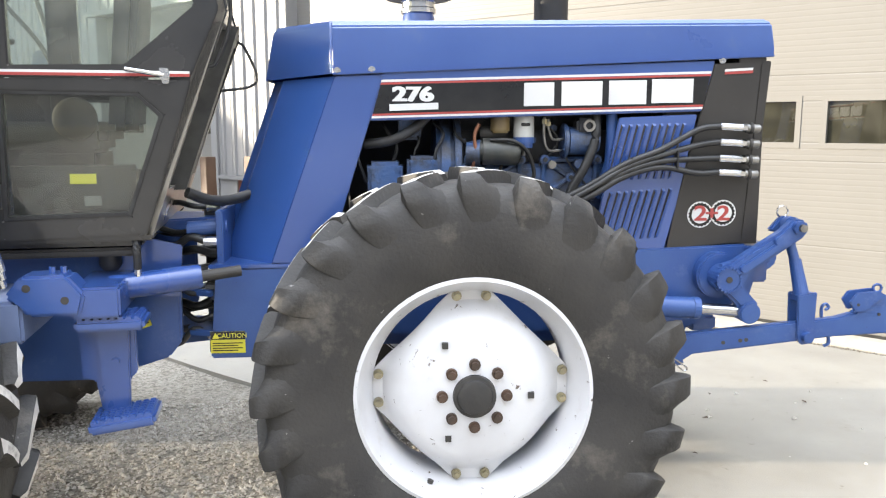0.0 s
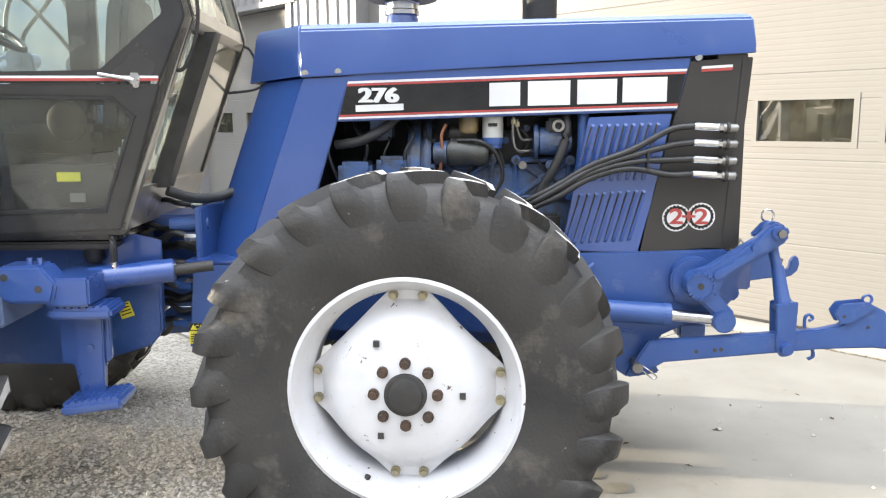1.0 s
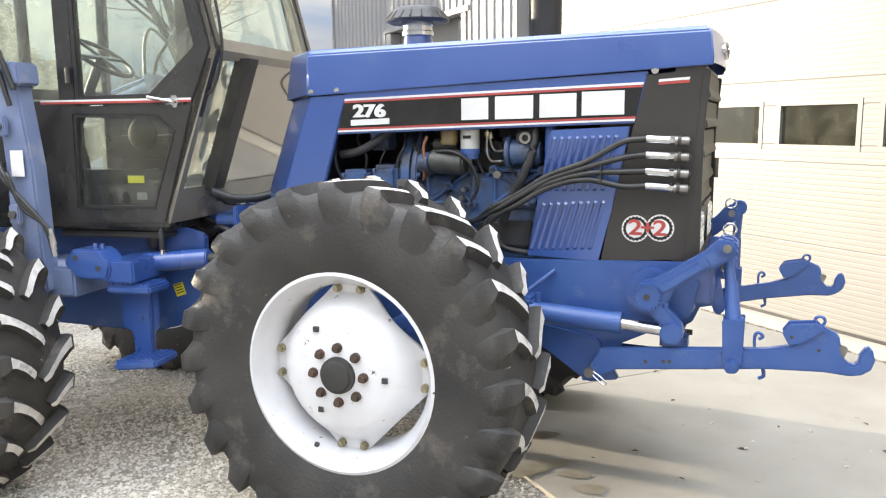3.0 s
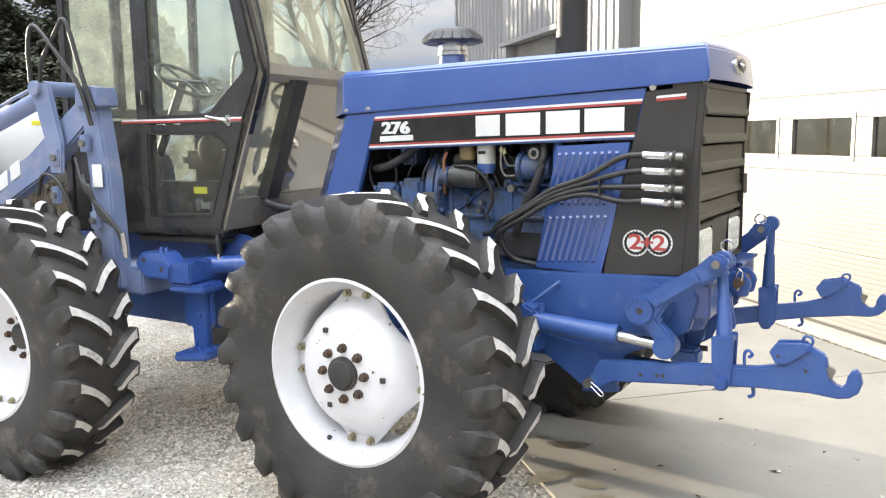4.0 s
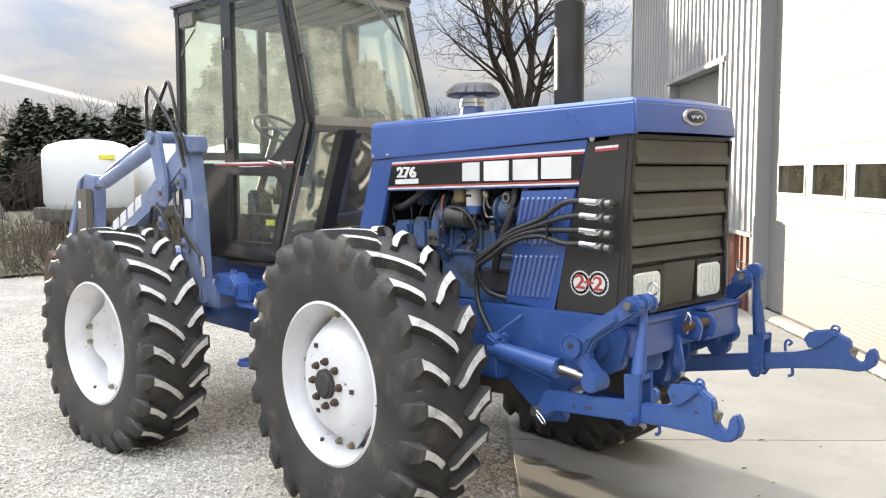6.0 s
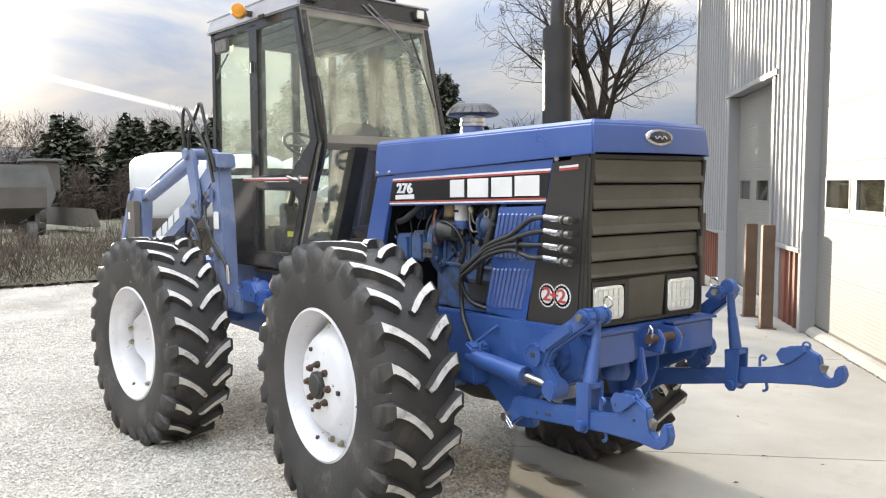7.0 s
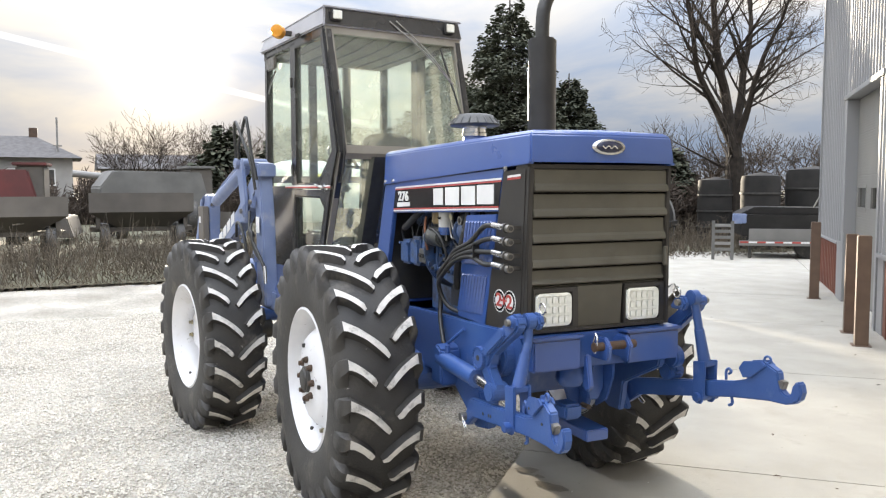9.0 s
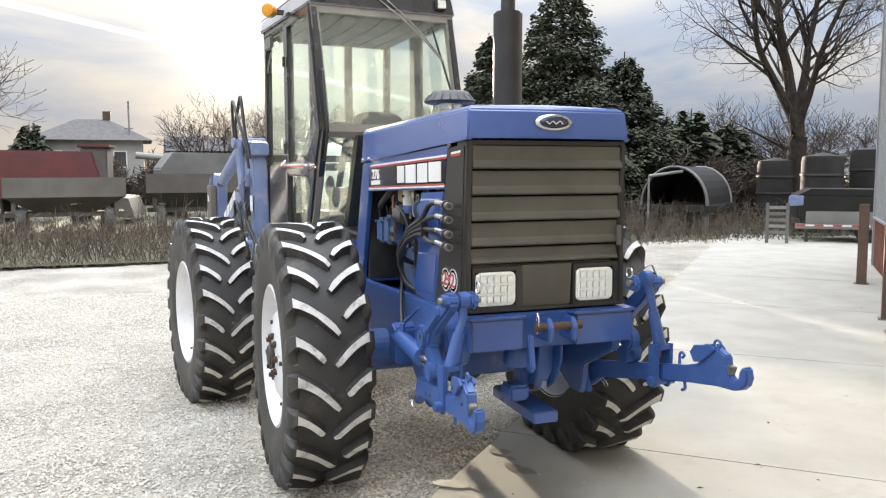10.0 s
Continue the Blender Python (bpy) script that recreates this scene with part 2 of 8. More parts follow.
FGLASS = glass("windscreen_glass", (0.84, 0.93, 0.87), 0.02, 1.3, 0.20, (0.62, 0.66, 0.58))
GLASS = glass("cab_glass", (0.84, 0.93, 0.88), 0.02, 1.3, 0.14, (0.6, 0.64, 0.57))
LGLASS = glass("door_pane_glass", (0.7, 0.77, 0.72), 0.02, 1.2, 0.07, (0.5, 0.5, 0.45))
# olive film colours in the reflected sky and dim interior of the door panes
WGLASS = glass("door_glass", (0.30, 0.31, 0.26), 0.02, 2.2, 0.40, (0.20, 0.195, 0.145))


def gravel_mat(name):
    """Crushed stone: cells of uneven tone with relief at their edges, and broad paler and darker drifts."""
    m = bpy.data.materials.new(name)
    m.use_nodes = True
    nt = m.node_tree
    b = nt.nodes["Principled BSDF"]
    ln = nt.links.new
    co = nt.nodes.new("ShaderNodeTexCoord")
    wob = nt.nodes.new("ShaderNodeTexNoise")
    wob.inputs["Scale"].default_value = 40
    ln(co.outputs["Object"], wob.inputs["Vector"])
    add = nt.nodes.new("ShaderNodeMixRGB")
    add.blend_type = "LINEAR_LIGHT"
    add.inputs[0].default_value = 0.012
    ln(co.outputs["Object"], add.inputs[1])
    ln(wob.outputs["Color"], add.inputs[2])
    vo = nt.nodes.new("ShaderNodeTexVoronoi")
    vo.inputs["Scale"].default_value = 62
    ln(add.outputs["Color"], vo.inputs["Vector"])
    tone = nt.nodes.new("ShaderNodeSeparateColor")
    ln(vo.outputs["Color"], tone.inputs["Color"])
    r = nt.nodes.new("ShaderNodeValToRGB")
    r.color_ramp.elements[0].color, r.color_ramp.elements[1].color = (0.25, 0.234, 0.205, 1), (0.53, 0.505, 0.455, 1)
    e = r.color_ramp.elements.new(0.35)
    e.color = (0.38, 0.36, 0.32, 1)
    ln(tone.outputs["Red"], r.inputs["Fac"])
    big = nt.nodes.new("ShaderNodeTexNoise")
    big.inputs["Scale"].default_value, big.inputs["Detail"].default_value = 0.9, 8
    ln(co.outputs["Object"], big.inputs["Vector"])
    br = nt.nodes.new("ShaderNodeValToRGB")
    br.color_ramp.elements[0].position, br.color_ramp.elements[1].position = 0.34, 0.66
    br.color_ramp.elements[0].color, br.color_ramp.elements[1].color = (0.66, 0.645, 0.62, 1), (1.0, 0.985, 0.965, 1)
    ln(big.outputs["Fac"], br.inputs["Fac"])
    mu = nt.nodes.new("ShaderNodeMixRGB")
    mu.blend_type = "MULTIPLY"
    mu.inputs[0].default_value = 1
    ln(r.outputs["Color"], mu.inputs[1])
    ln(br.outputs["Color"], mu.inputs[2])
    ln(mu.outputs["Color"], b.inputs["Base Color"])
    b.inputs["Roughness"].default_value = 0.9
    b.inputs["Specular IOR Level"].default_value = 0.06
    bp = nt.nodes.new("ShaderNodeBump")
    bp.invert = True
    bp.inputs["Strength"].default_value, bp.inputs["Distance"].default_value = 0.55, 0.012
    ln(vo.outputs["Distance"], bp.inputs["Height"])
    ln(bp.outputs["Normal"], b.inputs["Normal"])
    return m


GRAVEL = gravel_mat("gravel")
STONE = mat("gravel_stone", (0.66, 0.63, 0.57), (0.47, 0.445, 0.395), 31, 0.92, 0.05, bump=0.3, bscale=120, spec=0.08)
for m_ in (GRAVEL, STONE):
    bs = m_.node_tree.nodes["Principled BSDF"]
    bs.inputs["Diffuse Roughness"].default_value, bs.inputs["Specular IOR Level"].default_value = 1.0, 0.0
CONCRETE = mat("concrete", (0.33, 0.315, 0.28), (0.285, 0.27, 0.238), 1.6, 0.75, 0.1, bump=0.25, bscale=140, dust=(0.26, 0.243, 0.21), dscale=2.3, dlow=0.56, spec=0.12, chip=((0.20, 0.18, 0.15), 22, 0.69, (1, 1, 1)))
WET = mat("oil_stain", (0.10, 0.085, 0.065), (0.17, 0.145, 0.11), 14, 0.4, 0.1, bump=0.1, bscale=120)
DAMP = mat("damp_stain", (0.19, 0.168, 0.122), (0.255, 0.235, 0.19), 12, 0.5, 0.1, bump=0.1, bscale=120)
# near-black that puts the engine bay's shade into head, covers and fittings
ENGINE_SHADE = mat("engine_shaded", (0.030, 0.027, 0.023), (0.045, 0.05, 0.06), 7, 0.6, 0.15, bump=0.3, bscale=50)
GRASS = mat("winter_grass", (0.055, 0.055, 0.03), (0.085, 0.075, 0.045), 0.7, 0.95, 0.05, bump=0.8, bscale=9)
SIDING = mat("white_siding", (0.255, 0.255, 0.258), (0.235, 0.235, 0.238), 0.7, 0.45, 0.08, bump=0.04, bscale=40)
DOORW = mat("door_white", (0.184, 0.179, 0.167), (0.166, 0.161, 0.15), 0.8, 0.5, 0.08, bump=0.05, bscale=50)
WAINSCOT = mat("wainscot_red_brown", (0.16, 0.052, 0.03), (0.12, 0.04, 0.026), 2, 0.5, 0.08, bump=0.05)
POST = mat("bollard_brown", (0.115, 0.07, 0.045), (0.09, 0.054, 0.036), 6, 0.6, 0.1, bump=0.1, rand=0.1)
BARK = mat("bark", (0.04, 0.033, 0.027), (0.024, 0.02, 0.017), 5, 0.95, 0.03, bump=0.8, bscale=16, spec=0.15)
TWIG = mat("twig", (0.075, 0.058, 0.046), (0.05, 0.04, 0.033), 5, 0.95, 0.03, bump=0, spec=0.15)
NEEDLE = mat("spruce_needles", (0.055, 0.062, 0.045), (0.085, 0.09, 0.064), 1.3, 0.9, 0.05, bump=0, spec=0.1)
STRAW = mat("dry_stalks", (0.11, 0.088, 0.062), (0.07, 0.056, 0.04), 0.8, 0.95, 0.03, bump=0)
TANKW = mat("white_poly_tank", (0.72, 0.73, 0.72), (0.66, 0.67, 0.66), 0.8, 0.5, 0.1, bump=0.03)
BIN = mat("bin_dark", (0.02, 0.019, 0.018), (0.032, 0.03, 0.028), 1.5, 0.7, 0.1, bump=0.1, spec=0.12)
MACH = mat("machinery_dark", (0.085, 0.075, 0.064), (0.12, 0.105, 0.09), 1.5, 0.7, 0.1, bump=0.1, rand=0.3)
MACHRED = mat("machinery_red", (0.12, 0.026, 0.024), (0.085, 0.024, 0.022), 1.5, 0.6, 0.1, bump=0.05)
MACHGREY = mat("machinery_grey", (0.18, 0.175, 0.165), (0.13, 0.128, 0.12), 1.5, 0.6, 0.1, bump=0.05, rand=0.3)
ROOFSH = mat("roof_shingle", (0.09, 0.085, 0.085), (0.065, 0.06, 0.06), 3, 0.9, 0.05, bump=0.2, bscale=30)
HOUSEW = mat("house_wall", (0.30, 0.29, 0.275), (0.25, 0.24, 0.23), 1, 0.7, 0.05, bump=0)


# ---- building blocks ----
def thing(name, base, label, category, group="", kind=""):
    e = new(name)
    e.empty_display_size = 0.2
    e.location = base
    return tagged(e, label, category, group, kind)


def part(name, bm, material, parent=None, label="", smooth=0):
    """One mesh object from a bmesh in world coordinates; a part if it has a parent."""
    me = bpy.data.meshes.new(name)
    if smooth:
        lim = radians(smooth)
        for f in bm.faces:
            f.smooth = True
        for e in bm.edges:
            if len(e.link_faces) == 2 and e.calc_face_angle(0) > lim:
                e.smooth = False
    bm.to_mesh(me)
    bm.free()
    for m in material if isinstance(material, (list, tuple)) else (material,):
        me.materials.append(m)
    ob = new(name, me)
    if parent:
        ob.parent = parent
        ob.matrix_parent_inverse = Matrix.Translation(-parent.location) if parent.type == "EMPTY" else Matrix()
    if label:
        ob["label"] = label
    return ob


def bevel(bm, w, seg=2, ang=35):
    lim = radians(ang)
    ed = [e for e in bm.edges if len(e.link_faces) == 2 and e.calc_face_angle(0) > lim]
    if ed and w:
        bmesh.ops.bevel(bm, geom=ed, offset=w, segments=seg, affect="EDGES", clamp_overlap=True)
    return bm


def box(x0, x1, y0, y1, z0, z1, w=0.0, bm=None, m=None):
    b = bmesh.new()
    v = [b.verts.new(p) for p in ((x0, y0, z0), (x1, y0, z0), (x1, y1, z0), (x0, y1, z0), (x0, y0, z1), (x1, y0, z1), (x1, y1, z1), (x0, y1, z1))]
    for f in ((3, 2, 1, 0), (4, 5, 6, 7), (0, 1, 5, 4), (1, 2, 6, 5), (2, 3, 7, 6), (3, 0, 4, 7)):
        b.faces.new([v[i] for i in f])
    bmesh.ops.recalc_face_normals(b, faces=b.faces)
    bevel(b, w)
    return merge(bm, b, m)


def merge(bm, b, m=None):
    if m is not None:
        b.transform(m)
    if bm is None:
        return b
    me = bpy.data.meshes.new("tmp")
    b.to_mesh(me)
    b.free()
    bm.from_mesh(me)
    bpy.data.meshes.remove(me)
    return bm


def prism(poly, a, c, w=0.0, plane="xz", bm=None, m=None, seg=2):
    """A polygon in a plane, extruded from a to c along the third axis."""
    b = bmesh.new()

    def at(p, d):
        return {"xz": (p[0], d, p[1]), "xy": (p[0], p[1], d), "yz": (d, p[0], p[1])}[plane]
    lo = [b.verts.new(at(p, a)) for p in poly]
    hi = [b.verts.new(at(p, c)) for p in poly]
    n = len(poly)
    b.faces.new(lo)
    b.faces.new(hi[::-1])
    for i in range(n):
        b.faces.new((lo[i], lo[(i + 1) % n], hi[(i + 1) % n], hi[i]))
    bmesh.ops.recalc_face_normals(b, faces=b.faces)
    bevel(b, w, seg)
    return merge(bm, b, m)


def ring(outer, inner, a, c, w=0.0, plane="xz", bm=None, m=None):
    """A frame between two loops of as many corners, extruded from a to c."""
    b = bmesh.new()

    def at(p, d):
        return {"xz": (p[0], d, p[1]), "xy": (p[0], p[1], d), "yz": (d, p[0], p[1])}[plane]
    L = [[b.verts.new(at(p, d)) for p in loop] for loop in (outer, inner) for d in (a, c)]
    n = len(outer)
    for i in range(n):
        j = (i + 1) % n
        for p, q in ((0, 1), (2, 3), (0, 2), (1, 3)):
            b.faces.new((L[p][i], L[p][j], L[q][j], L[q][i]))
    bmesh.ops.recalc_face_normals(b, faces=b.faces)
    bevel(b, w)
    return merge(bm, b, m)


def cyl(p0, p1, r, n=16, r2=None, bm=None, m=None, w=0.0):
    b = bmesh.new()
    p0, p1 = Vector(p0), Vector(p1)
    d = p1 - p0
    bmesh.ops.create_cone(b, cap_ends=True, segments=n, radius1=r, radius2=r if r2 is None else r2, depth=d.length)
    bevel(b, w)
    b.transform(Matrix.Translation((p0 + p1) / 2) @ d.to_track_quat("Z", "Y").to_matrix().to_4x4())
    return merge(bm, b, m)


def lathe(profile, n=48, m=None, bm=None, close=False):
    """A profile of (radius, height) turned about z."""
    b = bmesh.new()
    rows = [[b.verts.new((r * math.cos(2 * math.pi * i / n), r * math.sin(2 * math.pi * i / n), h)) for i in range(n)] for r, h in profile]
    for k in range(len(rows) if close else len(rows) - 1):
        p, q = rows[k], rows[(k + 1) % len(rows)]
        for i in range(n):
            j = (i + 1) % n
            b.faces.new((p[i], p[j], q[j], q[i]))
    if not close:
        for r in (rows[0], rows[-1]):
            if (r[0].co - r[1].co).length > 1e-4:
                b.faces.new(r)
    bmesh.ops.remove_doubles(b, verts=b.verts, dist=1e-5)
    bmesh.ops.recalc_face_normals(b, faces=b.faces)
    return merge(bm, b, m)


def curve_pts(pts, n=6):
    """Catmull-Rom through the points."""
    p = [Vector(v) for v in pts]
    p = [p[0] * 2 - p[1]] + p + [p[-1] * 2 - p[-2]]
    out = []
    for i in range(1, len(p) - 2):
        for k in range(n):
            t = k / n
            out.append(0.5 * (2 * p[i] + (p[i + 1] - p[i - 1]) * t + (2 * p[i - 1] - 5 * p[i] + 4 * p[i + 1] - p[i + 2]) * t * t
                              + (3 * p[i] - p[i - 1] - 3 * p[i + 1] + p[i + 2]) * t ** 3))
    out.append(p[-2])
    return out


def tube(pts, r, n=8, smooth=True, bm=None, m=None, r2=None):
    """A round bar along points; r2: the radius at its end."""
    p = curve_pts(pts) if smooth and len(pts) > 2 else [Vector(v) for v in pts]
    b = bmesh.new()
    up = Vector((0.13, 0.27, 1)).normalized()
    rows = []
    for i, c in enumerate(p):
        d = (p[min(i + 1, len(p) - 1)] - p[max(i - 1, 0)]).normalized()
        s = d.cross(up)
        if s.length < 0.1:
            s = d.cross(Vector((1, 0.2, 0)))
        s.normalize()
        u = s.cross(d)
        rr = r if r2 is None else r + (r2 - r) * i / (len(p) - 1)
        rows.append([b.verts.new(c + rr * (math.cos(2 * math.pi * k / n) * s + math.sin(2 * math.pi * k / n) * u)) for k in range(n)])
    for a, c in zip(rows, rows[1:]):
        for k in range(n):
            j = (k + 1) % n
            b.faces.new((a[k], a[j], c[j], c[k]))
    b.faces.new(rows[0][::-1])
    b.faces.new(rows[-1])
    bmesh.ops.recalc_face_normals(b, faces=b.faces)
    return merge(bm, b, m)


def words(text, size, m, material, parent, name, label="", bold=0.0, sx=1.0, depth=0.002):
    """Lettering as a mesh in the x, y plane of the pose m, centred."""
    cu = bpy.data.curves.new("tmp", "FONT")
    cu.body, cu.size, cu.align_x, cu.align_y, cu.extrude, cu.offset = text, size, "CENTER", "CENTER", depth / 2, bold
    tmp = new("tmp", cu)
    dg = bpy.context.evaluated_depsgraph_get()
    me = bpy.data.meshes.new_from_object(tmp.evaluated_get(dg))
    bpy.data.objects.remove(tmp)
    b = bmesh.new()
    b.from_mesh(me)
    bpy.data.meshes.remove(me)
    b.transform(m @ Matrix.Diagonal((sx, 1, 1, 1)))
    return part(name, b, material, parent, label)


def smooth01(v):
    v = min(1, max(0, v))
    return v * v * (3 - 2 * v)


def pane(pts, m=None):
    """One sheet of glass through the corners."""
    b = bmesh.new()
    b.faces.new([b.verts.new(p) for p in pts])
    if m is not None:
        b.transform(m)
    return b


# ---- ground ----
def lie(x, y):
    """The height of the yard: it falls away a little behind the front axle."""
    return -0.07 * smooth01((-x - 0.2) / 2.2) * smooth01((3.4 - y) / 2.5)


W0, WD, WN = Vector((0.93, 4.19, 0)), Vector((-0.7225, 0.6914, 0)), Vector((-0.6914, -0.7225, 0))


def on_wall(s, off, z=0.0):
    return W0 + WD * s + WN * off + Vector((0, 0, z))


def grid(xs, ys, f, name, material):
    v = [(x, y, f(x, y)) for x in xs for y in ys]
    n = len(ys)
    fc = [(i * n + j, (i + 1) * n + j, (i + 1) * n + j + 1, i * n + j + 1) for i in range(len(xs) - 1) for j in range(n - 1)]
    me = bpy.data.meshes.new(name)
    me.from_pydata(v, [], fc)
    me.materials.append(material)
    return new(name, me)


def spaced(lo, hi, near_lo, near_hi, step):
    far1 = [lo + (near_lo - lo) * (1 - (1 - i / 12) ** 0.35) for i in range(12)]
    near = list(np.arange(near_lo, near_hi, step))
    far2 = [near_hi + (hi - near_hi) * (i / 12) ** 3 for i in range(13)]
    return [float(v) for v in far1 + near + far2]


def rough_lie(x, y):
    near = max(abs(x + 4), abs(y)) < 14
    return lie(x, y) + (0.026 * noise.noise((x * 1.5, y * 1.9, 0)) + 0.011 * noise.noise((x * 6, y * 6, 3)) - 0.016 if near else -0.02)


ground = grid(spaced(-900, 700, -11.5, 6.0, 0.11), spaced(-800, 800, -6.0, 3.0, 0.11), rough_lie, "ground", GRAVEL)
tagged(ground, "light crushed limestone gravel yard", "gravel", kind="structure")

field = grid([-700, -300, -120, -60, -40, -30, -22, -17, -14, -13.2], [-500, -200, -80, -40, -25, -15, -8, -4, 0, 4, 8, 12, 16, 22, 30, 45, 80, 200, 500],
             lambda x, y: 0.03 + 0.05 * noise.noise((x * 0.3, y * 0.3, 0)) + (0.0 if x < -15 else -0.06 * (x + 15) / 2), "grass_verge", GRASS)
tagged(field, "dull brown-green winter grass beyond the yard", "grass", kind="stuff")


def stones():
    """Loose crushed stones over the near gravel, joined."""
    rng = np.random.RandomState(4)
    base = np.array([(1, 0, 0), (-1, 0, 0), (0, 1, 0), (0, -1, 0), (0, 0, 1), (0, 0, -1)], float)
    tri = np.array([(0, 2, 4), (2, 1, 4), (1, 3, 4), (3, 0, 4), (2, 0, 5), (1, 2, 5), (3, 1, 5), (0, 3, 5)])
    edge = np.array(on_wall(0, 3.5))
    n = 150000
    xy = np.stack([rng.uniform(-9.0, 3.6, n), rng.uniform(-4.4, 1.2, n)], 1)
    off = (xy - edge[:2]) @ np.array((WN.x, WN.y))
    keep = (off > 0.02) | (rng.rand(n) < 0.003)
    xy, off = xy[keep], off[keep]
    n = len(xy)
    r = 0.0045 + 0.0125 * rng.rand(n) ** 2.2
    z = np.array([lie(x, y) + 0.012 if o < 0.0 else rough_lie(x, y) for (x, y), o in zip(xy.tolist(), off.tolist())])
    q = base[None] * r[:, None, None] * rng.uniform(0.6, 1.3, (n, 6, 3)) * (1, 1, 0.72)
    a = rng.uniform(0, 6.28, n)
    c, s_ = np.cos(a)[:, None], np.sin(a)[:, None]
    q = np.stack([q[:, :, 0] * c - q[:, :, 1] * s_, q[:, :, 0] * s_ + q[:, :, 1] * c, q[:, :, 2] + q[:, :, 0] * rng.uniform(-0.5, 0.5, n)[:, None]], 2)
    q += np.concatenate([xy, (z + r * 0.35)[:, None]], 1)[:, None, :]
    f = (tri[None] + 6 * np.arange(n)[:, None, None]).reshape(-1, 3)
    me = bpy.data.meshes.new("loose_gravel")
    me.from_pydata(q.reshape(-1, 3), [], f)
    me.materials.append(STONE)
    tagged(new("loose_gravel", me), "loose pale limestone chips lying on the yard", "gravel", kind="stuff")


stones()


def joint_dirt():
    """Dark crumbs and chips caught in the joint along the foot of the building."""
    rng = np.random.RandomState(12)
    n = 900
    base = np.array([(1, 0, 0), (-1, 0, 0), (0, 1, 0), (0, -1, 0), (0, 0, 1), (0, 0, -1)], float)
    tri = np.array([(0, 2, 4), (2, 1, 4), (1, 3, 4), (3, 0, 4), (2, 0, 5), (1, 2, 5), (3, 1, 5), (0, 3, 5)])
    along = rng.uniform(-4.0, 4.6, n)
    off = 0.132 + rng.normal(0, 0.008, n) + 0.006 * np.sin(along * 5)
    r = 0.004 + 0.009 * rng.rand(n) ** 2
    p = np.array([tuple(on_wall(a, o, 0.012)) for a, o in zip(along.tolist(), off.tolist())])
    q = base[None] * r[:, None, None] * rng.uniform(0.6, 1.5, (n, 6, 3)) + p[:, None, :]
    me = bpy.data.meshes.new("joint_debris")
    me.from_pydata(q.reshape(-1, 3), [], (tri[None] + 6 * np.arange(n)[:, None, None]).reshape(-1, 3))
    me.materials.append(WET)
    tagged(new("joint_debris", me), "dark dirt and chips caught in the slab joint", "debris", kind="stuff")


joint_dirt()


def slab(s0, s1, o0, o1, name="concrete_slab"):
    """One slab of the apron, following the lie of the yard, with a worn arris."""
    b = bmesh.new()
    g = 0.006
    ns, no = max(2, int((s1 - s0) / 0.4)), max(2, int((o1 - o0) / 0.35))
    top = []
    for i in range(ns + 1):
        row = []
        for j in range(no + 1):
            p = on_wall(s0 + g + (s1 - s0 - 2 * g) * i / ns, o0 + g + (o1 - o0 - 2 * g) * j / no)
            edge = i in (0, ns) or j in (0, no)
            row.append(b.verts.new((p.x, p.y, lie(p.x, p.y) + (0.009 if edge else 0.013))))
        top.append(row)
    for i in range(ns):
        for j in range(no):
            b.faces.new((top[i][j], top[i + 1][j], top[i + 1][j + 1], top[i][j + 1]))
    rim = [e for e in b.edges if len(e.link_faces) == 1]
    ext = bmesh.ops.extrude_edge_only(b, edges=rim)
    for v in [g for g in ext["geom"] if isinstance(g, bmesh.types.BMVert)]:
        v.co.z -= 0.12
    bmesh.ops.recalc_face_normals(b, faces=b.faces)
    return part(name, b, CONCRETE)


pavement = box(0, 0.01, 0, 0.01, -0.3, -0.29)
pavement = part("pavement", pavement, CONCRETE)
tagged(pavement, "pale broom-finished concrete apron in slabs before the building", "pavement", kind="structure")
for a, c in ((-12, -8.1), (-8.1, -4.9), (-4.9, -1.66), (-1.66, 1.6), (1.6, 4.9), (4.9, 8.2), (8.2, 11.5), (11.5, 15.0), (15.0, 18.5)):
    for o0, o1 in ((0.13, 3.5),) if a < 11 else ((-3.0, 0.13), (0.13, 3.5)):
        ob = slab(a, c, o0, o1)
        ob.parent = pavement
    if a < 11:
        ob = slab(a, c, -0.02, 0.13)
        ob.parent = pavement


def stain(x, y, rx, ry, a, seed, material, label):
    b = bmesh.new()
    rng = random.Random(seed)
    ph = [rng.uniform(0, 6.28) for _ in range(4)]
    pts = []
    for i in range(28):
        t = 2 * math.pi * i / 28
        k = 1 + 0.14 * math.sin(2 * t + ph[0]) + 0.1 * math.sin(3 * t + ph[1]) + 0.05 * math.sin(7 * t + ph[2])
        u, v = rx * k * math.cos(t), ry * k * math.sin(t)
        px, py = x + u * math.cos(a) - v * math.sin(a), y + u * math.sin(a) + v * math.cos(a)
        pts.append(b.verts.new((px, py, lie(px, py) + 0.0155)))
    b.faces.new(pts)
    bmesh.ops.recalc_face_normals(b, faces=b.faces)
    ob = part("oil_stain", b, material)
    tagged(ob, label, "stain", "oil spots on the apron")


OIL, OLD = "dark damp oil spot on the concrete", "faded olive oil stain on the concrete"
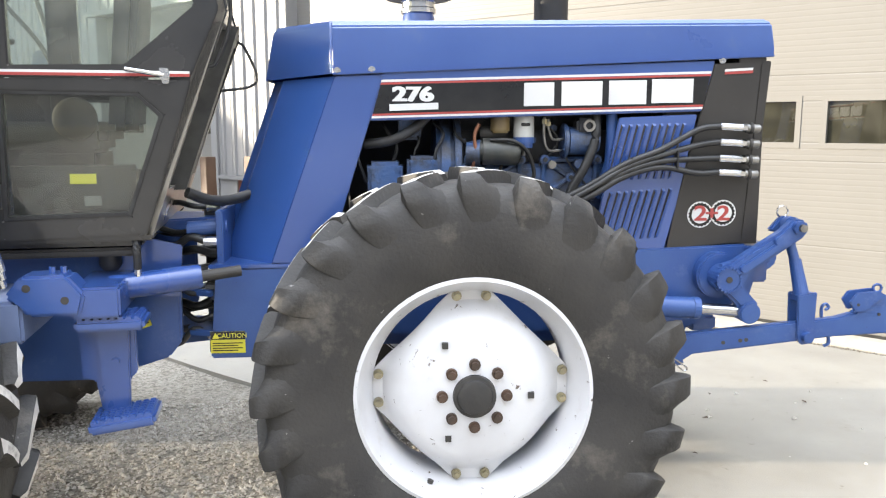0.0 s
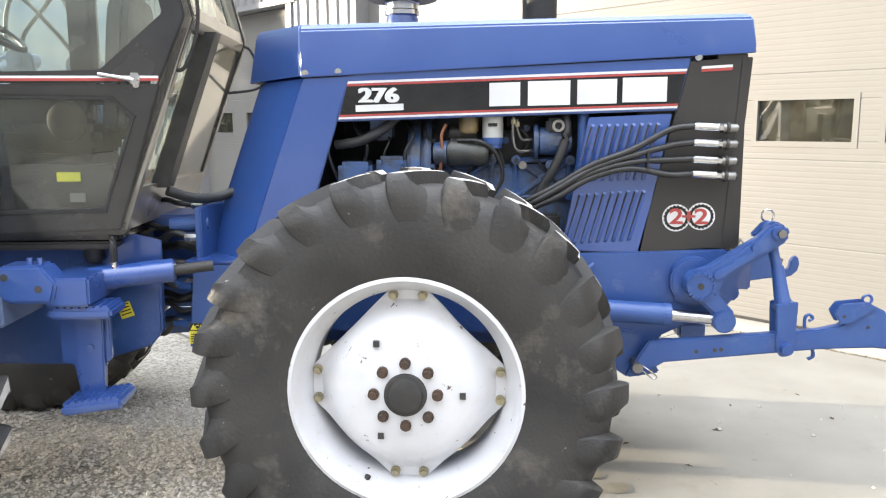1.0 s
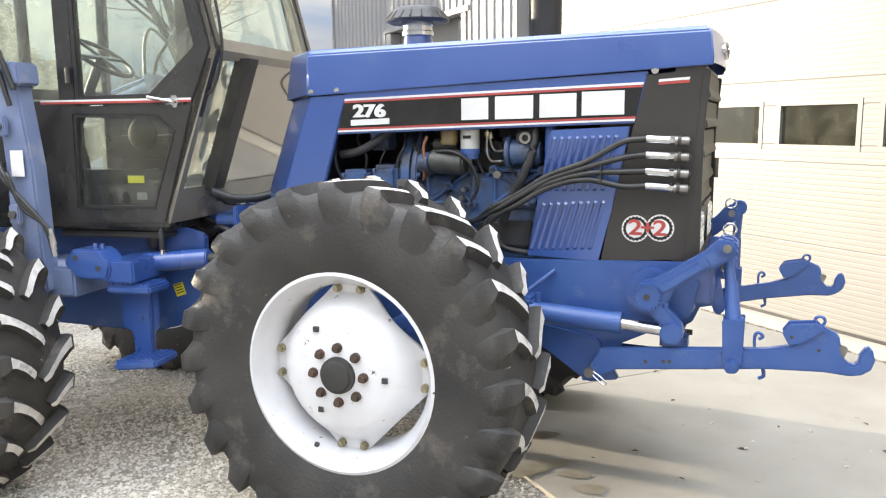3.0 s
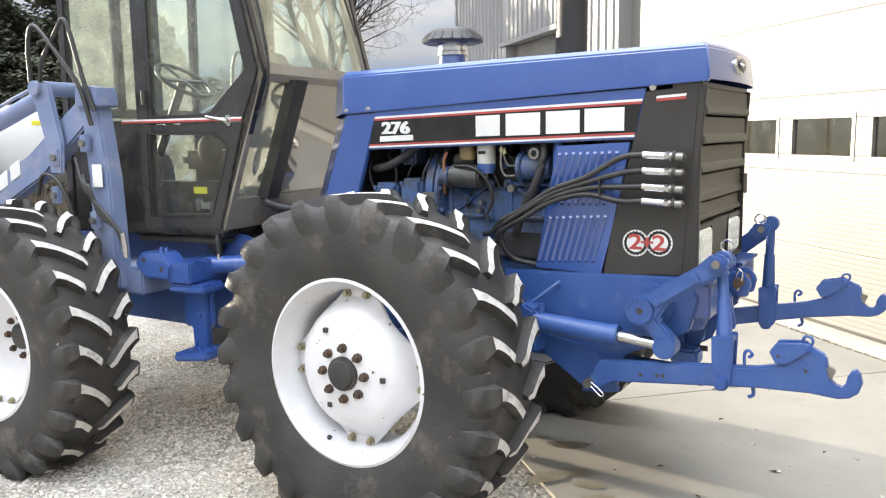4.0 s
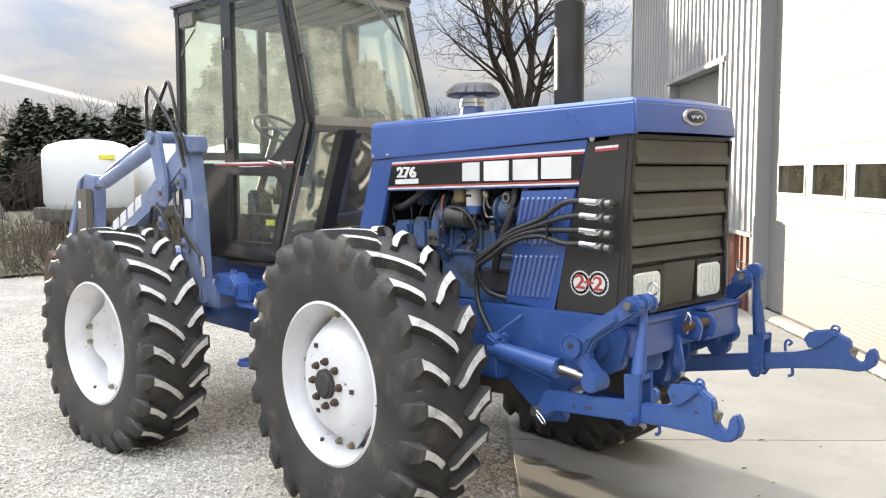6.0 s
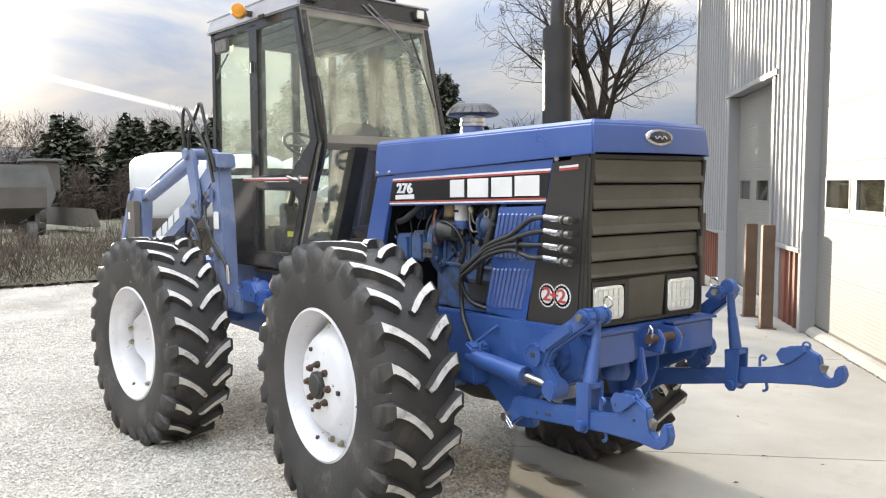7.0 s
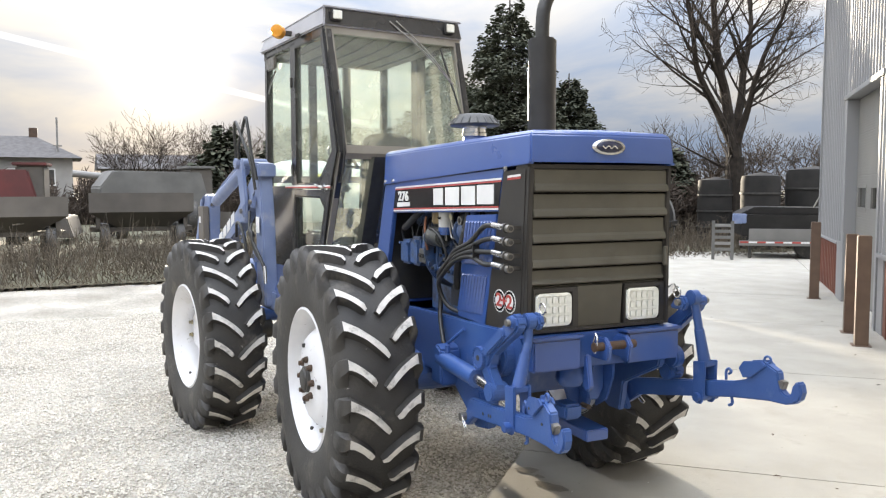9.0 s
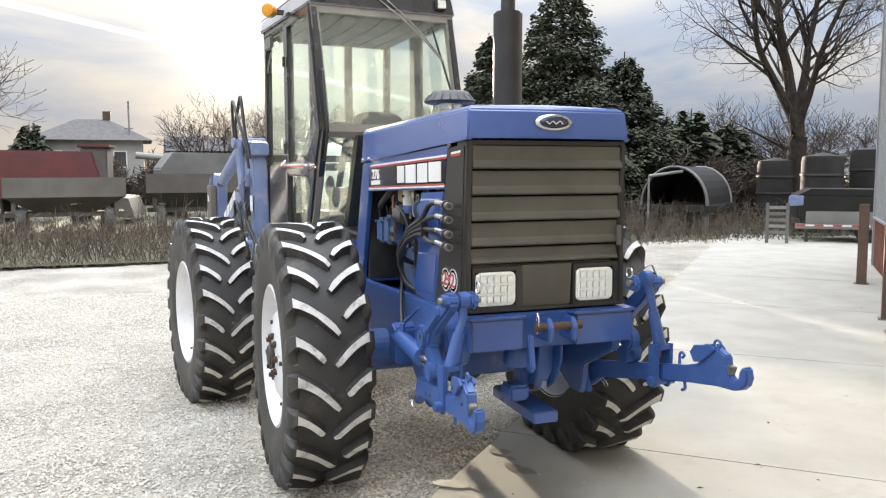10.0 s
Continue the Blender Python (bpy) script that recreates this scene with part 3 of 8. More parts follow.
for i, (x, y, rx, ry, a, m_, lab) in enumerate(((0.105, 0.31, 0.085, 0.05, 0.6, WET, OIL), (0.435, 0.29, 0.11, 0.06, 0.3, WET, OIL), (0.245, 0.323, 0.04, 0.022, 0, WET, OIL), (0.51, -0.19, 0.10, 0.07, 0.9, DAMP, OLD),
                                               (0.62, -0.05, 0.09, 0.06, 0.3, DAMP, OLD), (0.74, -0.16, 0.085, 0.045, 0.5, DAMP, OLD), (0.845, -0.30, 0.09, 0.05, 0.2, DAMP, OLD))):
    stain(x, y, rx, ry, a, i, m_, lab)


# ---- building ----
WM = Matrix(((WD.x, WN.x, 0, W0.x), (WD.y, WN.y, 0, W0.y), (0, 0, 1, 0), (0, 0, 0, 1)))   # s, off, z to world


def wbox(s0, s1, o0, o1, z0, z1, w=0.0, bm=None):
    return box(s0, s1, o0, o1, z0, z1, w, bm, WM)


def ribbed(s0, s1, z0, z1, off, material, name, parent):
    """Sheet metal with standing ribs."""
    prof = []
    s = s0
    while s < s1 - 0.23:
        prof += [(s, off), (s + 0.10, off), (s + 0.115, off + 0.028), (s + 0.15, off + 0.028), (s + 0.165, off)]
        prof += [(s + 0.20, off), (s + 0.205, off + 0.006), (s + 0.22, off + 0.006), (s + 0.225, off)]
        s += 0.2286
    prof.append((s1, off))
    poly = prof + [(s1, off - 0.12), (s0, off - 0.12)]
    return part(name, prism(poly, z0, z1, 0, "xy", None, WM), material, parent)


building = thing("machine_shed", on_wall(4, -4), "white ribbed-metal machine shed with red-brown wainscot and overhead doors", "building")
OFF = 0.15
TOP = 7.2
for s0, s1, z0, z1 in ((3.22, 4.62, 1.06, TOP), (7.80, 10.95, 0.98, TOP), (4.62, 7.80, 3.46, TOP), (-12.0, -5.2, 1.06, TOP), (-5.2, 3.22, 5.3, TOP)):
    ribbed(s0, s1, z0, z1, OFF, SIDING, "wall_sheet", building)
for s0, s1 in ((3.345, 4.24), (8.3, 10.95), (-12.0, -5.6)):
    ribbed(s0, s1, 0.02, 1.0 if s0 < 8 else 0.93, OFF - 0.004, WAINSCOT, "wainscot", building)
trim = wbox(3.14, 3.24, -0.06, OFF + 0.035, 0.0, 5.3, 0.008)
part("door_trim", trim, SIDING, building)
part("door_trim", wbox(-5.5, -5.2, -0.06, OFF + 0.035, 0.0, 5.3, 0.008), SIDING, building)
part("door_trim", wbox(3.24, 3.335, 0.02, OFF + 0.02, 0.0, 1.06, 0.005), SIDING, building)
part("door_trim", wbox(4.24, 4.62, -0.06, OFF + 0.012, 0.0, 1.06, 0.005), SIDING, building)
part("door_trim", wbox(7.6, 8.29, -0.06, OFF + 0.035, 0.0, 1.0, 0.006), SIDING, building)
part("door_trim", wbox(7.6, 7.82, -0.06, OFF + 0.034, 1.0, 3.36, 0.006), SIDING, building)
part("door_trim", wbox(4.62, 4.76, -0.06, OFF + 0.034, 0.0, 3.36, 0.006), SIDING, building)
part("lintel_trim", wbox(4.5, 7.9, -0.06, OFF + 0.05, 3.37, 3.45, 0.006), SIDING, building)
part("ledge_trim", wbox(3.24, 4.62, 0.05, OFF + 0.05, 1.0, 1.055, 0.006), SIDING, building)
part("ledge_trim", wbox(8.29, 10.95, 0.05, OFF + 0.05, 0.93, 0.975, 0.006), SIDING, building)
part("corner_trim", wbox(10.955, 11.05, -0.1, OFF + 0.04, 0.0, TOP, 0.006), SIDING, building)
part("end_wall", wbox(10.8, 10.95, -14, 0.02, 0.0, TOP), SIDING, building)
part("back_wall", wbox(-12.0, 10.95, -14.2, -14.05, 0.0, TOP), SIDING, building)
part("end_wall", wbox(-12.15, -12.0, -14, OFF, 0.0, TOP), SIDING, building)
part("roof", prism([(-14.6, TOP), (OFF + 0.5, TOP), (OFF + 0.5, TOP + 0.15), (-7, TOP + 2.2), (-14.6, TOP + 0.15)], -12.4, 11.3, 0, "yz", None, WM), ROOFGREY, building)
part("interior_floor", wbox(-12, 10.8, -14, -0.06, -0.02, 0.012), CONCRETE, building)


def overhead_door(s_left, s_right, height, wins, wz0, wz1, rows):
    """A sectional door: ribbed panels, one of them with framed windows."""
    for z0, z1 in zip(rows, rows[1:]):
        glazed = z0 < wz0 < z1
        segs = [(s_right, s_left)]
        if glazed:
            cuts = sorted([s_right, s_left] + [v for w in wins for v in w])
            segs = [(cuts[i], cuts[i + 1]) for i in range(0, len(cuts), 2)]
        n = 15
        h = (z1 - z0 - 0.008) / n

        def profile(lo, hi):
            p, k = [], max(1, round((hi - lo) / h))
            q = (hi - lo) / k
            for i in range(k):
                p += [(-0.0005 if i == 0 else 0.0016, lo + q * i), (0.0025, lo + q * i + 0.009), (0.0025, lo + q * (i + 1) - 0.009), (-0.0005 if i == k - 1 else 0.0016, lo + q * (i + 1))]
            return p + [(-0.045, hi), (-0.045, lo)]
        pan = None
        if glazed:
            for a, c in segs:
                pan = prism(profile(wz0, wz1), a, c, 0, "yz", pan)
            pan = prism(profile(z0, wz0), s_right, s_left, 0, "yz", pan)
            pan = prism(profile(wz1, z1), s_right, s_left, 0, "yz", pan)
        else:
            pan = prism(profile(z0, z1), s_right, s_left, 0, "yz", pan)
        # prism(yz) gives x=d, y=off, z: x is s
        pan.transform(WM)
        part("door_panel", pan, DOORW, building)
    for a, c in wins:
        fr = ring([(a - 0.045, wz0 - 0.045), (c + 0.045, wz0 - 0.045), (c + 0.045, wz1 + 0.045), (a - 0.045, wz1 + 0.045)],
                  [(a, wz0), (c, wz0), (c, wz1), (a, wz1)], -0.01, 0.0075, 0.002, "xz", None, WM)
        f = part("window_frame", fr, DOORW, building)
        p = part("pane", pane([(a - 0.005, -0.02, wz0 - 0.005), (c + 0.005, -0.02, wz0 - 0.005), (c + 0.005, -0.02, wz1 + 0.005), (a - 0.005, -0.02, wz1 + 0.005)], WM), WGLASS, f)
        p.visible_shadow = False


overhead_door(3.15, -5.2, 5.3, [(2.13 - 0.975 * i, 2.87 - 0.975 * i) for i in range(8)], 1.585, 1.905, [0.112, 0.77, 1.44, 2.11, 2.78, 3.45, 4.12, 4.79, 5.3])
overhead_door(7.62, 4.72, 3.36, [(6.71, 7.41), (5.56, 6.26), (4.86, 5.12)], 1.60, 1.91, [0.112, 0.77, 1.44, 2.11, 2.78, 3.36])
part("door_seal", wbox(-5.2, 3.14, -0.03, 0.014, 0.101, 0.124), HOSE, building)
part("door_seal", wbox(4.76, 7.6, -0.03, 0.014, 0.101, 0.124), HOSE, building)
for s0, s1 in ((-5.2, 3.138), (4.762, 7.598)):
    part("door_sill", prism([(0.118, -0.1), (0.118, 0.02), (0.10, 0.055), (0.065, 0.085), (0.02, 0.1), (-0.12, 0.1), (-0.12, -0.1)], s0, s1, 0.003, "yz", None, WM), CONCRETE, building, "rounded concrete door sill")
part("inner_wall", wbox(-12, 10.8, -6.2, -6.1, 0, TOP), LINING, building)


def bollard(x, y, h):
    t = thing("bollard", (x, y, 0), "square brown-painted steel bollard before the shed doors", "bollard", "bollards by the doors")
    part("post", box(x - 0.075, x + 0.075, y - 0.075, y + 0.075, -0.1, h, 0.008, None,
                     Matrix.Translation((x, y, 0)) @ pose(0, 0, 0, 0, 0, -46) @ Matrix.Translation((-x, -y, 0))), POST, t)
    part("base_plate", box(x - 0.11, x + 0.11, y - 0.11, y + 0.11, 0.0, 0.022, 0.003, None,
                           Matrix.Translation((x, y, 0)) @ pose(0, 0, 0, 0, 0, -46) @ Matrix.Translation((-x, -y, 0))), POST, t)


for x, y, h in ((-2.59, 6.86, 1.31), (-1.92, 6.21, 1.34), (-5.16, 9.23, 1.33)):
    bollard(x, y, h)


# ---- tractor: the engine half, nose to +x, near side at -y ----
tractor = thing("tractor", (-0.6, 0, 0), "blue articulated farm tractor with black cab, white wheels and front linkage", "tractor")
PIV = Vector((-1.2, 0, 0))
RM = Matrix.Translation(PIV) @ pose(0, 0, 0, 0, 0, 7.0)      # the cab half is turned on the joint
HUB_Z, TYRE_R, RIM_R = 0.752, 0.815, 0.437
SIDE = 0.433


def both(f):
    for s in (-1, 1):
        f(s)


def tyre_carcass():
    """The plain carcass, axis along y."""
    prof = [(0.425, -0.20), (0.455, -0.216), (0.52, -0.232), (0.60, -0.238), (0.67, -0.234), (0.725, -0.22), (0.757, -0.19), (0.768, -0.10), (0.772, 0.0)]
    prof = prof + [(r, -a) for r, a in prof[-2::-1]]
    return lathe(prof + [(0.43, 0.17), (0.43, -0.17)], 96, pose(0, 0, 0, -90, 0, 0), None, True)


def tread_bar(side, q, n_bars, turn):
    """One bar of the tread: a broad buttress low on the shoulder, then a curved bar across the crown. Slot 1: the scuffed top."""
    rng = random.Random(q * 7 + (3 if side > 0 else 0))
    long = (q % 2 == 0) == (side < 0)
    th0 = 2 * math.pi * q / n_bars + radians(turn)
    end = ((-0.035 if side < 0 else 0.012) if long else (0.05 if side < 0 else 0.075)) + rng.uniform(-0.006, 0.006)
    # across, radius, half width, run-out of the trailing flank
    sh = [(0.2355, 0.640, 0.034, 0.050), (0.2385, 0.670, 0.042, 0.056), (0.2415, 0.700, 0.047, 0.058), (0.2420, 0.728, 0.049, 0.056), (0.2385, 0.757, 0.047, 0.050),
          (0.2310, 0.784, 0.042, 0.042), (0.2175, 0.804, 0.035, 0.032), (0.1980, TYRE_R - 0.004, 0.028, 0.024)]
    path = [(a, r, 0.055 * (1 - i / 7)) for i, (a, r, w, g) in enumerate(sh)]
    tops = [w for a, r, w, g in sh]
    ramps = [g for a, r, w, g in sh]
    n = 9
    d = 0.0
    for k in range(1, n + 1):
        f = k / n
        a = 0.198 + (end - 0.198) * f
        d += (0.198 - end) / n * (0.32 + 0.85 * f) / TYRE_R
        path.append((a, TYRE_R - 0.004 * abs(a) / 0.2, d))
        tops.append(0.024 - 0.006 * min(1, f * 2) + rng.uniform(-0.0012, 0.0012))
        ramps.append(0.016)
    tops[-1], tops[-2] = 0.012, 0.017
    rows = []
    last = len(path) - 1
    ns = len(sh)
    for k, (a, r, d) in enumerate(path):
        wt_, ramp = tops[k], ramps[k]
        rb = min(r, 0.757) if k < ns else 0.757
        ab = float(np.interp(rb, (0.60, 0.67, 0.725, 0.757), (0.238, 0.234, 0.22, 0.19))) - 0.003 if k < ns else a
        if k == ns - 1:
            ab = 0.185
        lean = 0.0 if k < ns else min(0.62, 0.10 + 0.55 * (k - ns) / n)
        drop = 0.016 if k == last else 0.0
        row = []
        for w, mix in ((-wt_ - ramp, 0.0), (-wt_ - ramp * 0.35, 0.68), (-wt_, 1.0), (wt_, 1.0), (wt_ + 0.007, 0.72), (wt_ + 0.014, 0.0)):
            rr, aa = (r - drop) * mix + rb * (1 - mix), a * mix + ab * (1 - mix)
            t = th0 - d + w * math.sqrt(1 - lean * lean) / TYRE_R
            row.append((rr * math.cos(t), side * (aa - w * lean), rr * math.sin(t)))
        rows.append(row)
    b = bmesh.new()
    V = [[b.verts.new(p) for p in row] for row in rows]
    first = ns - 1
    for k in range(last):
        for e in range(5):
            f = b.faces.new((V[k][e], V[k][e + 1], V[k + 1][e + 1], V[k + 1][e]))
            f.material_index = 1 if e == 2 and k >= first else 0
    b.faces.new(V[0])
    b.faces.new(V[-1])
    bmesh.ops.recalc_face_normals(b, faces=b.faces)
    return b


def wheel(name, m, floor_z, recess, dish, label, turn, far=False):
    """m: the wheel's centre, outside towards local -y. recess: of the disc's bolts behind the flange; dish: how far the hub stands out of that."""
    fl = -0.205
    hubp = lathe([(0.02, 0), (0.085, 0), (0.085, 0.42), (0.02, 0.42)], 24, m @ pose(0, fl + recess - dish + 0.03, 0, -90, 0, 0))
    w = part(name, hubp, DARK, tractor, label)
    def settle(bm):
        bm.transform(m)
        for v in bm.verts:
            v.co.z = max(v.co.z, floor_z + 0.004)
        return bm
    part("tyre", settle(tyre_carcass()), RUBBER, w, "dusty black tractor tyre", smooth=40)
    for side in (-1, 1):
        for q in range(24):
            bar = tread_bar(side, q, 24, turn)
            if far:         # the bars point the same way on both sides of the tractor
                bar.transform(Matrix.Diagonal((-1, 1, 1, 1)))
                bmesh.ops.reverse_faces(bar, faces=bar.faces)
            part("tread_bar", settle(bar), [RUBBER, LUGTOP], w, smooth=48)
    turn = m @ pose(0, 0, 0, -90, 0, 0)       # lathe height -> +y
    rp = [(0.425, fl + 0.012), (RIM_R, fl + 0.008), (RIM_R + 0.002, fl - 0.004), (RIM_R - 0.012, fl - 0.010), (0.418, fl + 0.004), (0.408, fl + 0.035),
          (0.398, fl + 0.06), (0.372, fl + 0.10), (0.368, fl + 0.22), (0.398, fl + 0.29), (0.408, fl + 0.37), (0.425, fl + 0.40), (RIM_R, fl + 0.414), (0.43, fl + 0.40), (0.415, fl + 0.37), (0.404, fl + 0.29), (0.376, fl + 0.22), (0.38, fl + 0.10)]
    part("rim", lathe(rp, 64, turn, None, True), WHITE, w, "white-painted steel rim with chipped flange", smooth=40)
    part("valve_hole", cyl(m @ Vector((-0.16, fl + 0.07, -0.362)), m @ Vector((-0.155, fl + 0.07, -0.35)), 0.012, 10), DARK, w)
    # the disc: four bolted lobes
    yb = fl + recess
    b = bmesh.new()
    R0 = 0.378
    prof = [(0.0, yb - dish), (0.09, yb - dish), (0.165, yb - dish), (0.19, yb - dish * 0.9), (0.255, yb - dish * 0.80), (0.285, yb - dish * 0.55), (0.32, yb - dish * 0.12), (0.335, yb), (R0, yb)]
    nn = 96

    def outline(a):
        u = abs((a + math.pi / 4) % (math.pi / 2) - math.pi / 4)
        return min(R0, 0.437 / (math.cos(u) + math.sin(u)))
    rows = []
    for k, f in enumerate((0.0, 0.2, 0.42, 0.5, 0.62, 0.72, 0.8, 0.88, 0.95, 1.0)):
        row = []
        for i in range(nn):
            a = 2 * math.pi * i / nn
            r = outline(a) * (f if f > 0.7 else f) if f > 0.7 else f * 0.33 / 0.7 * (1 - 0.0)
            r = min(r, outline(a) * max(f, 0.72)) if f <= 0.7 else max(r, 0.0)
            yy = float(np.interp(r, [p[0] for p in prof], [p[1] for p in prof]))
            row.append(b.verts.new((r * math.cos(a), yy, r * math.sin(a))))
        rows.append(row)
    rows.append([b.verts.new((v.co.x, v.co.y + 0.014, v.co.z)) for v in rows[-1]])
    for p, q in zip(rows, rows[1:]):
        for i in range(nn):
            j = (i + 1) % nn
            b.faces.new((p[i], p[j], q[j], q[i]))
    bmesh.ops.remove_doubles(b, verts=b.verts, dist=1e-5)
    bmesh.ops.recalc_face_normals(b, faces=b.faces)
    b.transform(m)
    part("wheel_disc", b, WHITE, w, "white dished wheel disc with four bolted lobes", smooth=35)
    yc = yb - dish
    part("hub_cap", lathe([(0.0, 0.03), (0.05, 0.034), (0.062, 0.03), (0.066, 0.02), (0.078, 0.018), (0.08, 0.0)], 32, m @ pose(0, yc, 0, 90, 0, 0)), DARK, w, "black round hub cap", smooth=35)
    for k in range(8):
        a = 2 * math.pi * k / 8
        p = (0.118 * math.cos(a), yc, 0.118 * math.sin(a))
        nut = cyl((p[0], yc + 0.01, p[2]), (p[0], yc - 0.012, p[2]), 0.021, 12)
        cyl((p[0], yc, p[2]), (p[0], yc - 0.028, p[2]), 0.015, 6, bm=nut)
        nut.transform(m)
        part("wheel_nut", nut, RUST, w)
    for q in range(4):
        for d in (-0.055, 0.055):
            a = math.pi / 2 * q
            x, z = 0.348 * math.cos(a) - d * math.sin(a), 0.348 * math.sin(a) + d * math.cos(a)
            nut = cyl((x, yb - 0.004, z), (x, yb - 0.016, z), 0.019, 12)
            cyl((x, yb - 0.01, z), (x, yb - 0.034, z), 0.013, 6, bm=nut)
            nut.transform(m)
            part("rim_bolt", nut, BRASS, w)
    for a, r in ((2.09, 0.215), (-0.03, 0.21), (4.19, 0.19)):
        x, z = r * math.cos(a), r * math.sin(a)
        sq = box(x - 0.011, x + 0.011, yc - 0.002 + 0.15 * abs(dish) * 0.9 - 0.012, yc + 0.03, z - 0.011, z + 0.011)
        sq.transform(m)
        part("square_hole", sq, DARK, w)
    return w


wheel("front_wheel", Matrix.Translation((-0.055, -0.945, HUB_Z)), 0.012, 0.125, 0.125, "front wheel, white disc bolted outward", 2.0)
wheel("front_wheel", Matrix.Translation((-0.055, 0.945, HUB_Z)) @ pose(0, 0, 0, 0, 0, 180), 0.012, 0.125, 0.125, "front wheel, white disc bolted outward", 9.0, True)
wheel("rear_wheel", RM @ Matrix.Translation((-1.36, -1.19, 0.668)), -0.07, 0.155, -0.14, "rear wheel, white disc dished inward", 19.5)
wheel("rear_wheel", RM @ Matrix.Translation((-1.38, 1.205, 0.685)) @ pose(0, 0, 0, 0, 0, 180), -0.07, 0.155, -0.14, "rear wheel, white disc dished inward", 5.0, True)


def front_frame():
    # side rails and the long belly
    def rail(s):
        poly = [(-1.135, 0.71), (-0.86, 0.71), (-0.5, 0.80), (0.55, 0.80), (0.86, 0.63), (0.97, 0.63), (1.0, 0.80), (1.30, 0.95), (1.34, 1.10), (1.27, 1.19), (0.55, 1.165), (-0.60, 1.125), (-1.10, 1.107)]
        part("side_rail", prism(poly, s * 0.40, s * 0.445, 0.008), BLUE_OLD, tractor)
    both(rail)
    part("axle_housing", cyl((-0.0, -0.86, HUB_Z), (0.0, 0.86, HUB_Z), 0.13, 24, w=0.02), BLUE_OLD, tractor)
    part("belly", box(-1.05, 0.8, -0.395, 0.395, 0.74, 1.05, 0.02), BLUE_OLD, tractor)
    part("gearbox", lathe([(0.0, -0.3), (0.14, -0.3), (0.19, -0.2), (0.21, 0), (0.19, 0.2), (0.14, 0.3), (0, 0.3)], 20, pose(0, 0, 0.72, 0, 90, 0)), DARK, tractor, smooth=40)
    # ledge over the joint
    part("deck_plate", box(-1.13, -0.55, -0.45, 0.45, 1.11, 1.128, 0.004), BLUE, tractor)
    part("rear_plate", box(-1.10, -1.07, -0.40, 0.40, 0.72, 1.36, 0.006), BLUE_OLD, tractor)
    # cross beam under the grille
    for y0, y1 in ((-0.43, -0.155), (0.135, 0.465)):
        cb = part("cross_beam", box(1.27, 1.385, y0, y1, 1.01, 1.165, 0.008), BLUE, tractor)
        part("beam_flange", box(1.255, 1.40, y0 - 0.02, y1 + 0.01, 1.168, 1.182, 0.003), BLUE, cb)
    part("beam_core", box(1.2, 1.33, -0.42, 0.45, 1.0, 1.18, 0.008), BLUE_OLD, tractor)
    # the tow bracket in the middle, with its pin
    br = part("tow_bracket", prism([(-0.15, 1.0), (0.13, 1.0), (0.10, 0.90), (0.055, 0.73), (-0.06, 0.73), (-0.12, 0.90)], 1.15, 1.17, 0.006, "yz"), BLUE_OLD, tractor)
    part("bracket_fold", prism([(1.17, 1.02), (1.33, 1.02), (1.325, 0.93), (1.27, 0.80), (1.17, 0.74)], 0.085, 0.098, 0.005), BLUE_OLD, br)
    part("bracket_fold", prism([(1.17, 1.02), (1.30, 1.02), (1.28, 0.90), (1.24, 0.78), (1.17, 0.74)], -0.02, -0.007, 0.005), BLUE_OLD, br)
    part("bracket_web", prism([(-0.007, 1.02), (0.085, 1.02), (0.085, 0.86), (0.05, 0.80), (-0.007, 0.80)], 1.235, 1.248, 0.005, "yz"), BLUE_OLD, br)
    part("bell_foot", lathe([(0.0, 0.0), (0.06, 0.0), (0.075, 0.03), (0.065, 0.09), (0.045, 0.12), (0.0, 0.12)], 20, Matrix.Translation((1.22, -0.11, 0.89))), BLUE_OLD, br, smooth=40)
    part("stop_block", box(1.14, 1.27, -0.17, -0.06, 0.715, 0.795, 0.014), BLUE_OLD, br)
    part("stop_bolt", cyl((1.22, -0.03, 0.775), (1.28, -0.03, 0.775), 0.014, 6), RUST, br)
    for y in (-0.055, 0.075):
        part("lug", prism([(1.30, 1.05), (1.46, 1.05), (1.475, 1.12), (1.44, 1.165), (1.36, 1.165), (1.30, 1.12)], y, y + 0.025, 0.006), BLUE, br)
    pin = cyl((1.425, -0.11, 1.12), (1.425, 0.14, 1.12), 0.022, 14)
    part("pin", pin, RUST, br)
    part("retaining_clip", tube([(1.425, -0.10, 1.19), (1.445, -0.102, 1.16), (1.425, -0.1, 1.09), (1.405, -0.1, 1.12), (1.425, -0.1, 1.18)], 0.005, 6), CHROME, br)
    part("hanger", prism([(1.38, 1.08), (1.40, 1.08), (1.43, 0.92), (1.40, 0.89), (1.37, 0.92)], -0.135, -0.105, 0.006), BLUE, br)
    part("drawbar", prism([(0.75, 0.60), (1.27, 0.585), (1.27, 0.645), (0.75, 0.66)], -0.035, 0.105, 0.006), BLUE, tractor, "blue flat drawbar tongue")


front_frame()


